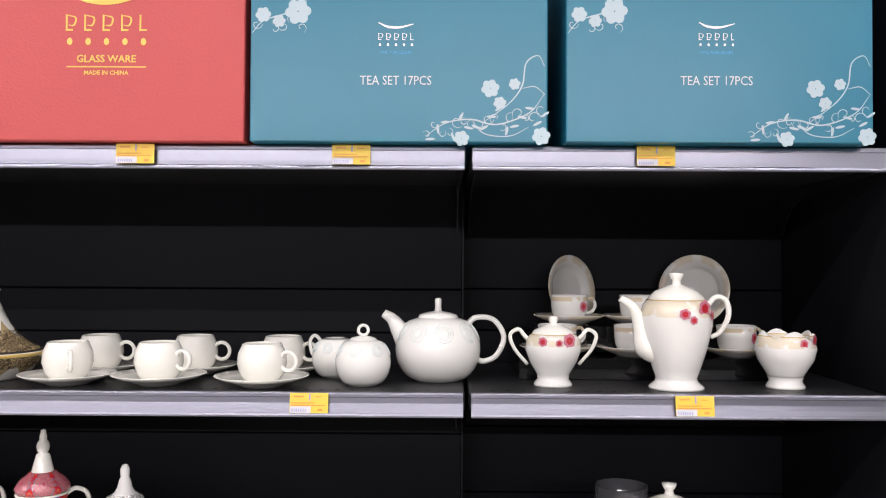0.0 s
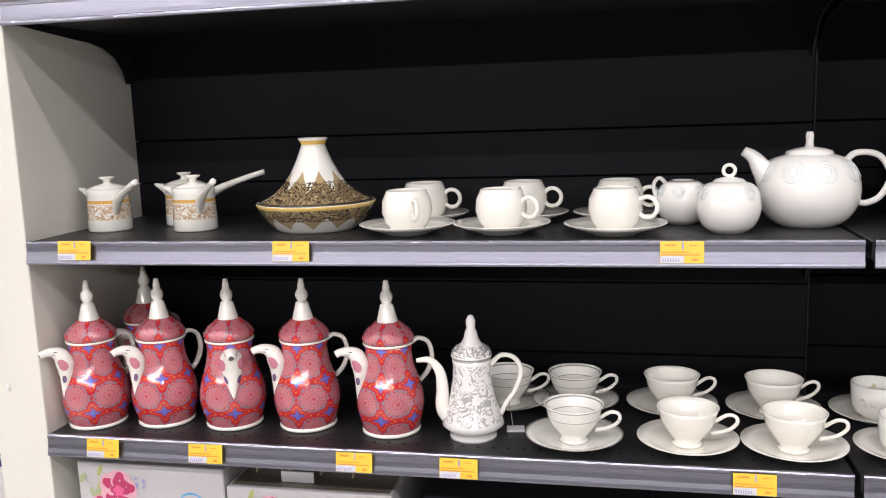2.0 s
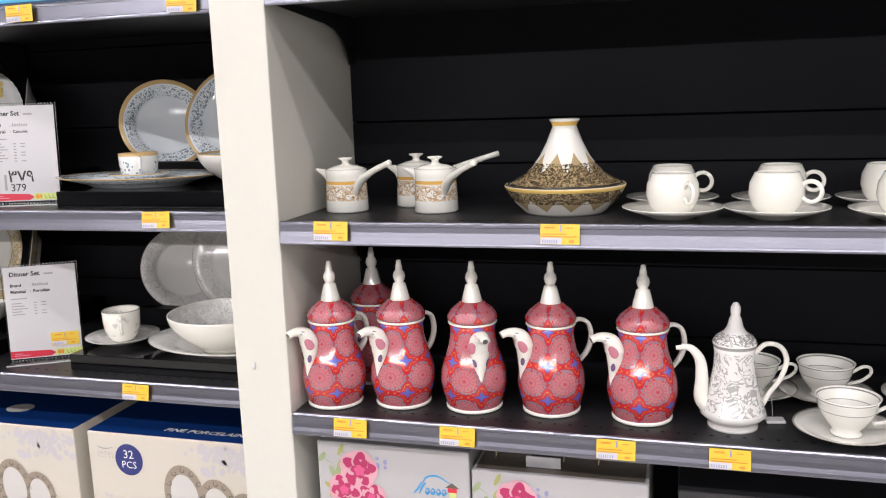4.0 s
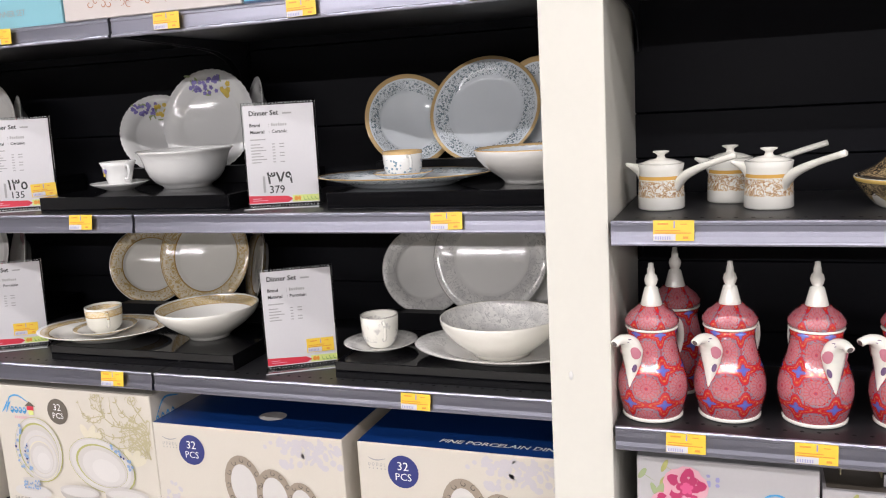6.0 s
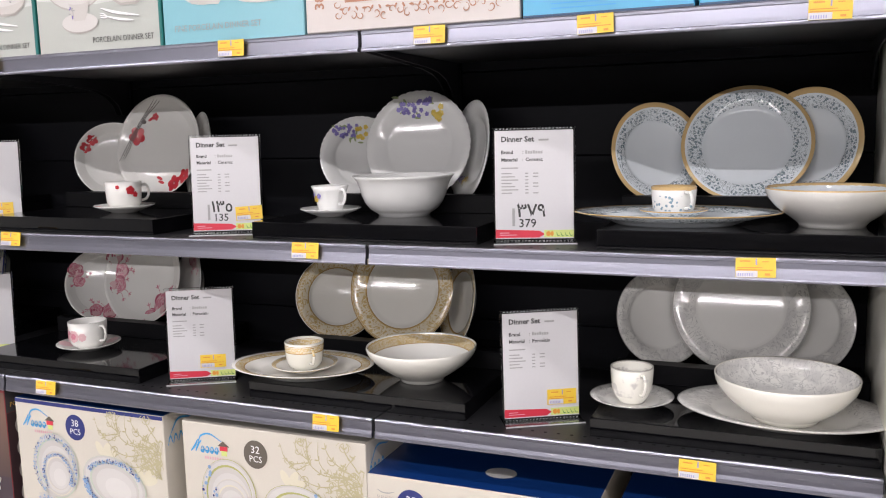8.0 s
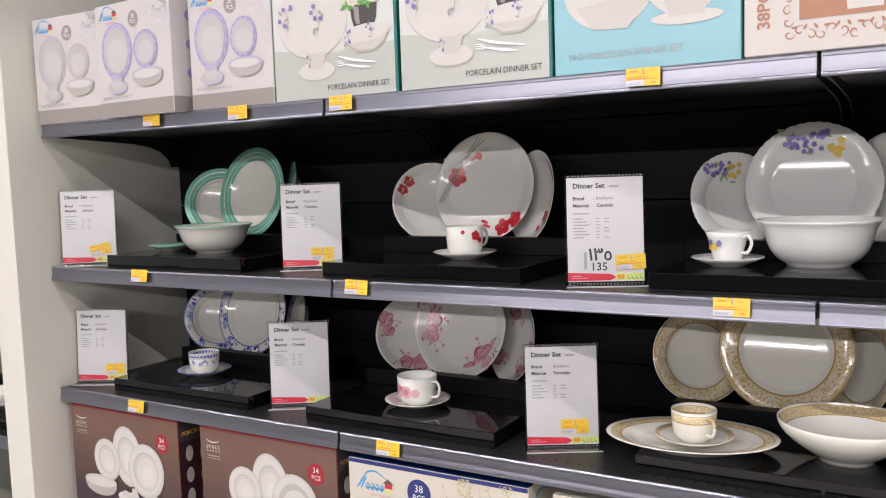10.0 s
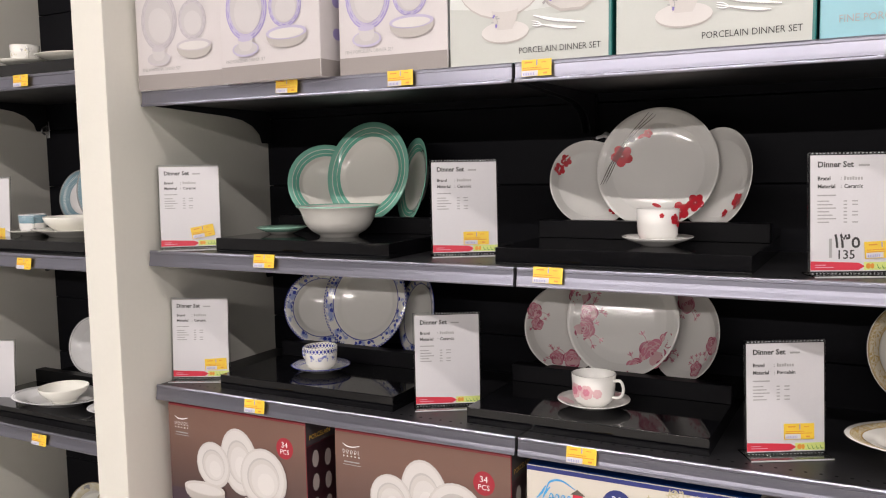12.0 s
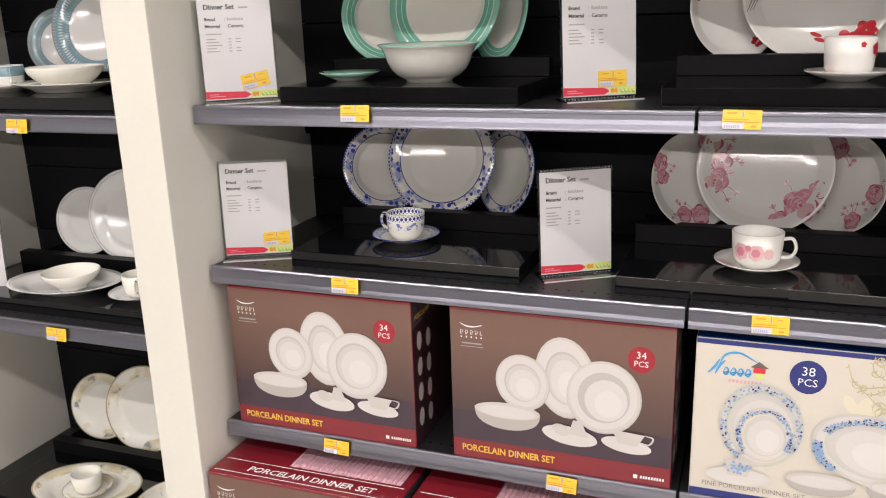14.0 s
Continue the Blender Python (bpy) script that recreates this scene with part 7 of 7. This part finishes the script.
def blue_top_box(x0, x1, lettered):
    h = 0.256
    t, w = carton("dinnerware_box", x0, x1, 1.468, 0.36, SH0, h, IVORY, "white carton with glossy royal blue top, thirty-two pieces", group="blue topped cartons", top=BLUETOP)
    swoosh_mark(t, 0.042, h - 0.046, 0.038, GREYINK)
    badge(t, 0.098, h - 0.056, 0.033, NAVY, "32")
    for x, y, r in ((0.225, 0.130, 0.058), (0.300, 0.110, 0.055), (0.365, 0.095, 0.048)):
        front(t, "printed_plate", ell(x, y, r * 0.82, r * 1.2, 8), SCROLLRIM, int(2 + 3 * x * 10 / 3))
        front(t, "printed_plate", ell(x, y, r * 0.55, r * 0.86, 8), PRINTED, int(3 + 3 * x * 10 / 3))
        bm = bmesh.new()
        for i in range(12):
            a = 2 * math.pi * i / 12
            curl(bm, x + r * 0.68 * math.cos(a), y + r * 1.02 * math.sin(a), r * 0.13, 40 * i, 0.002, 1, 8)
        front(t, "scroll_print", bm, BROWNINK, int(4 + 3 * x * 10 / 3))
    rnd = random.Random(3)
    bm = bmesh.new()
    for i in range(70):
        ell(rnd.gauss(w - 0.10, 0.045), h - 0.012 - abs(rnd.gauss(0, 0.026)), rnd.uniform(0.004, 0.013), rnd.uniform(0.003, 0.008), rnd.uniform(0, 180), bm, 9)
    for i in range(40):
        ell(rnd.uniform(0.012, 0.06), 0.02 + abs(rnd.gauss(0, 0.05)), rnd.uniform(0.004, 0.011), rnd.uniform(0.003, 0.008), rnd.uniform(0, 180), bm, 9)
    front(t, "lilac_wash", bm, LILACWASH, 1)
    if lettered:
        o = text("FINE PORCELAIN DINNER SET", 0.021, WHITEINK, t, 0, 0, 0, bold=0.0006, shear=0.2, sx=1.1)
        o.matrix_basis = pose(0.165, 0.030, h + 0.0012) @ Matrix.Diagonal((1.15, 1, 1, 1))
    else:
        part("top_seal", ell(w * 0.55, 0.085, 0.032, 0.026), PRINTED, t, "pale oval seal", m=pose(0, 0, h + 0.0012))
    return t


blue_top_box(-2.329, -1.862, False)
blue_top_box(-1.828, -1.412, True)

# cartons on the shelf below, of which the tops show
WRAP = mat("pinkish_plastic_wrap", (0.62, 0.36, 0.42), 0.12, coat=0.8, grain=0.1, grain_scale=90, stain=0.3, stain_scale=20)
for x0, x1 in ((-4.318, -3.855), (-3.838, -3.375)):
    t, w = brown_box(x0, x1, 0.177, 1.372, 0.318)
    h = 0.318
    part("top_panel", rect(0.002, 0.002, w - 0.002, 0.233), DEEPRED, t, m=pose(0, 0, h + 0.0006))
    bm = bmesh.new()
    rect(0.010, 0.012, w - 0.010, 0.0145, bm)
    rect(0.010, 0.062, w - 0.010, 0.0645, bm)
    part("top_rule", bm, WHITEINK, t, m=pose(0, 0, h + 0.0012))
    text("PORCELAIN DINNER SET", 0.028, WHITEINK, t, 0.085, 0.026, h + 0.0016, bold=0.0006, shear=0.15)
    rnd = random.Random(int(-x0 * 100))
    bm = bmesh.new()
    rows = []
    n = 46
    for i in range(n + 1):
        up = 0.0015 + (0.007 if i % 2 else 0.0) * rnd.uniform(0.5, 1.0)
        px = 0.17 + (w - 0.19) * i / n
        rows.append([bm.verts.new((px + rnd.uniform(-0.0015, 0.0015), py, h + 0.0018 + up * k)) for py, k in ((0.070, 0.15), (0.082, 1.0), (0.130, 0.8), (0.190, 1.0))])
    for g, q in zip(rows, rows[1:]):
        for i in range(3):
            bm.faces.new((g[i], q[i], q[i + 1], g[i + 1]))
    part("plastic_wrap", bm, WRAP, t, "pleated pinkish plastic wrap")


# ---------------------------------------------------------------- third section, seen past the second partition
T3, T2, T1, T0 = 1.7672, 1.2722, 0.7622, 0.1552
display_stand(-5.16, -4.50, T2)
display_stand(-5.20, -4.50, T1)
display_stand(-5.20, -4.50, T0)
SET3 = "teal dotted dinner set"


def dotted(R, name):
    return glaze(name, (0.80, 0.79, 0.78), [(0.66 * R, 1.1 * R, (0.22, 0.36, 0.42), "solid", 0, 0), (0.68 * R, 0.97 * R, (0.60, 0.68, 0.70), "beads", 44, 0.62), (0.965 * R, 1.1 * R, (0.35, 0.36, 0.36), "solid", 0, 0)])


stand_plate(-5.032, T2 + 0.054, 0.092, dotted(0.092, "dotted_small"), "side plate with teal dotted rim standing upright", 12, 12, 1.85, group=SET3)
stand_plate(-4.880, T2 + 0.054, 0.130, dotted(0.130, "dotted_large"), "large plate with teal dotted rim standing upright", 8, 12, 1.822, group=SET3)
saucer(pose(-5.010, 1.645, T2 + 0.035), 0.076, WHITE, "plain white saucer under a dotted cup", SET3)
straight_cup(pose(-5.010, 1.645, T2 + 0.0405, 0, 0, -35), 0.041, 0.060, glaze("dotted_cup", (0.80, 0.79, 0.78), [(0.034, 0.058, (0.16, 0.28, 0.34), "solid", 0, 0), (0.036, 0.056, (0.55, 0.62, 0.65), "speckle", 260, 0.3)], axis="z"), "white cup with a teal dotted band", SET3)
plate(pose(-4.838, 1.660, T2 + 0.039), 0.110, WHITE, "plain white oval platter lying flat", oval=1.3, name="platter", group=SET3)
bowl(pose(-4.838, 1.665, T2 + 0.0435), 0.092, 0.052, 0.050, WHITE, "plain white shallow serving bowl", group=SET3)
SET4 = "grey edged white dinner set"


def beaded(R, name, oval=1.0):
    return glaze(name, (0.78, 0.78, 0.78), [(0.93 * R, 0.955 * R, (0.35, 0.36, 0.38), "beads", 90, 0.4), (0.985 * R, 1.1 * R, (0.5, 0.5, 0.52), "solid", 0, 0)], oval=oval)


stand_plate(-5.027, T1 + 0.054, 0.098, beaded(0.098, "beaded_small"), "white side plate with thin grey edge standing upright", 10, 12, 1.85, group=SET4)
stand_plate(-4.850, T1 + 0.054, 0.130, beaded(0.130, "beaded_large"), "large white plate with thin grey edge standing upright", 8, 12, 1.822, group=SET4)
plate(pose(-4.893, 1.612, T1 + 0.039, 0, 0, 6), 0.112, beaded(0.112, "beaded_platter", 1.42), "white oval platter with thin grey edge", oval=1.42, name="platter", group=SET4)
bowl(pose(-4.862, 1.605, T1 + 0.0435), 0.073, 0.046, 0.036, WHITE, "small plain white bowl on a platter", group=SET4)
saucer(pose(-4.650, 1.610, T1 + 0.035), 0.076, beaded(0.076, "beaded_saucer"), "white saucer with a thin grey edge", SET4)
straight_cup(pose(-4.650, 1.610, T1 + 0.0405, 0, 0, -60), 0.041, 0.058, WHITE, "plain white cup on a saucer", SET4)
SET5 = "floral medallion dinner set"


def medal(R, name, oval=1.0):
    return glaze(name, (0.80, 0.79, 0.74), [(0.72 * R, 0.96 * R, (0.68, 0.62, 0.44), "blot", 14, 0.50), (0.75 * R, 0.94 * R, (0.30, 0.30, 0.32), "blot", 30, 0.64), (0.97 * R, 1.1 * R, (0.42, 0.36, 0.24), "solid", 0, 0)], oval=oval)


stand_plate(-5.080, T0 + 0.054, 0.105, medal(0.105, "medal_small"), "white plate with yellow floral rim standing upright", 10, 12, 1.85, group=SET5)
stand_plate(-4.890, T0 + 0.054, 0.133, medal(0.133, "medal_large"), "large white plate with yellow floral rim standing upright", 8, 12, 1.822, group=SET5)
plate(pose(-4.925, 1.605, T0 + 0.039, 0, 0, 4), 0.115, medal(0.115, "medal_platter", 1.42), "white oval platter with yellow floral rim", oval=1.42, name="platter", group=SET5)
saucer(pose(-4.910, 1.592, T0 + 0.0435), 0.068, medal(0.068, "medal_saucer"), "white saucer with yellow floral rim", SET5)
straight_cup(pose(-4.910, 1.592, T0 + 0.049, 0, 0, 172), 0.041, 0.058, medal(0.09, "medal_cup"), "white cup with a faint floral rim", SET5)
bowl(pose(-4.575, 1.560, T0 + 0.035), 0.110, 0.070, 0.048, medal(0.110, "medal_bowl"), "white bowl with yellow floral rim", group=SET5)
# top shelf of this section
display_stand(-5.16, -4.50, T3, yf=1.475)
saucer(pose(-4.86, 1.545, T3 + 0.035), 0.074, WHITE, "plain white saucer on a black plinth", SET3)
straight_cup(pose(-4.86, 1.545, T3 + 0.0405, 0, 0, -30), 0.040, 0.056, FLORAL_C, "white cup with faint flowers on a plinth", SET3)
plate(pose(-4.68, 1.575, T3 + 0.039), 0.100, WHITE, "plain white oval platter on a black plinth", oval=1.2, name="platter", group=SET3)
# the sign at the far edge of this section
sign(-5.110, 1.560, T2, 20, "", (0.030, 0.046, 0))
sign(-5.140, 1.560, T1, 20)

# small fixings on the back panels
t = thing("plastic_clip", pose(-3.285, 1.948, 1.566, 0, -14, 0), "small white plastic clip on the black back panel", "clip")
part("strip", box(-0.022, 0.018, -0.005, 0.0, -0.004, 0.004, 0.0012), WHITEINK, t)
part("button", lathe([(0, 0.004), (0.007, 0.003), (0.008, 0.0), (0, 0.0)], 16), WHITEINK, t, m=pose(0.018, -0.005, 0, 90), smooth=True)
t = thing("steel_clip", pose(-5.304, 1.946, 1.652), "small bare steel bracket clip on the back panel", "clip")
part("plate", box(-0.009, 0.009, -0.003, 0.0, -0.030, 0.030, 0.001), SILVER, t)
part("hook", tube([(0, -0.003, 0.012), (0, -0.022, 0.008), (0, -0.026, -0.010), (0, -0.014, -0.018)], [0.0035, 0.0035], 8, side=(1, 0, 0)), SILVER, t, smooth=True)

# ---------------------------------------------------------------- price tags along the rails
for x, z in ((-0.499, 1.677), (-0.154, 1.677), (0.331, 1.677), (-0.218, 1.282), (0.393, 1.281), (-1.195, 1.284), (-0.812, 1.283), (-1.179, 0.938), (-0.987, 0.938), (-0.726, 0.937), (-0.554, 0.936), (-0.111, 0.936)):
    price_tag(x, LIP1 - 0.004, z)
for x, z in ((-3.855, 1.687), (-3.559, 1.686), (-3.256, 1.687), (-2.590, 1.685), (-2.163, 1.684), (-1.864, 1.683), (-1.509, 1.681), (-3.939, 1.288), (-3.235, 1.287), (-2.441, 1.285), (-1.604, 1.284), (-3.985, 0.935), (-3.167, 0.935), (-2.411, 0.934), (-1.688, 0.932), (-4.032, 0.558), (-3.530, 0.558)):
    price_tag(x, LIP2 - 0.004, z, random.Random(int(-x * 1000)).uniform(-1.5, 1.5))
for x, z in ((-4.763, 1.753), (-4.800, 1.248), (-4.785, 0.740)):
    price_tag(x, LIP2 - 0.004, z)

# floor tiles, pale, square
tile = box(-0.298, 0.298, -0.298, 0.298, -0.003, 0.0, 0.001)
tile_mesh = bpy.data.meshes.new("floor_tile")
tile.to_mesh(tile_mesh)
tile.free()
tile_mesh.materials.append(FLOOR)
for i in range(11):
    for j in range(6):
        o = new("floor_tile", tile_mesh)
        o.parent = bpy.data.objects["floor"]
        o.location = (-5.2 + 0.6 * i, -1.7 + 0.6 * j, 0)
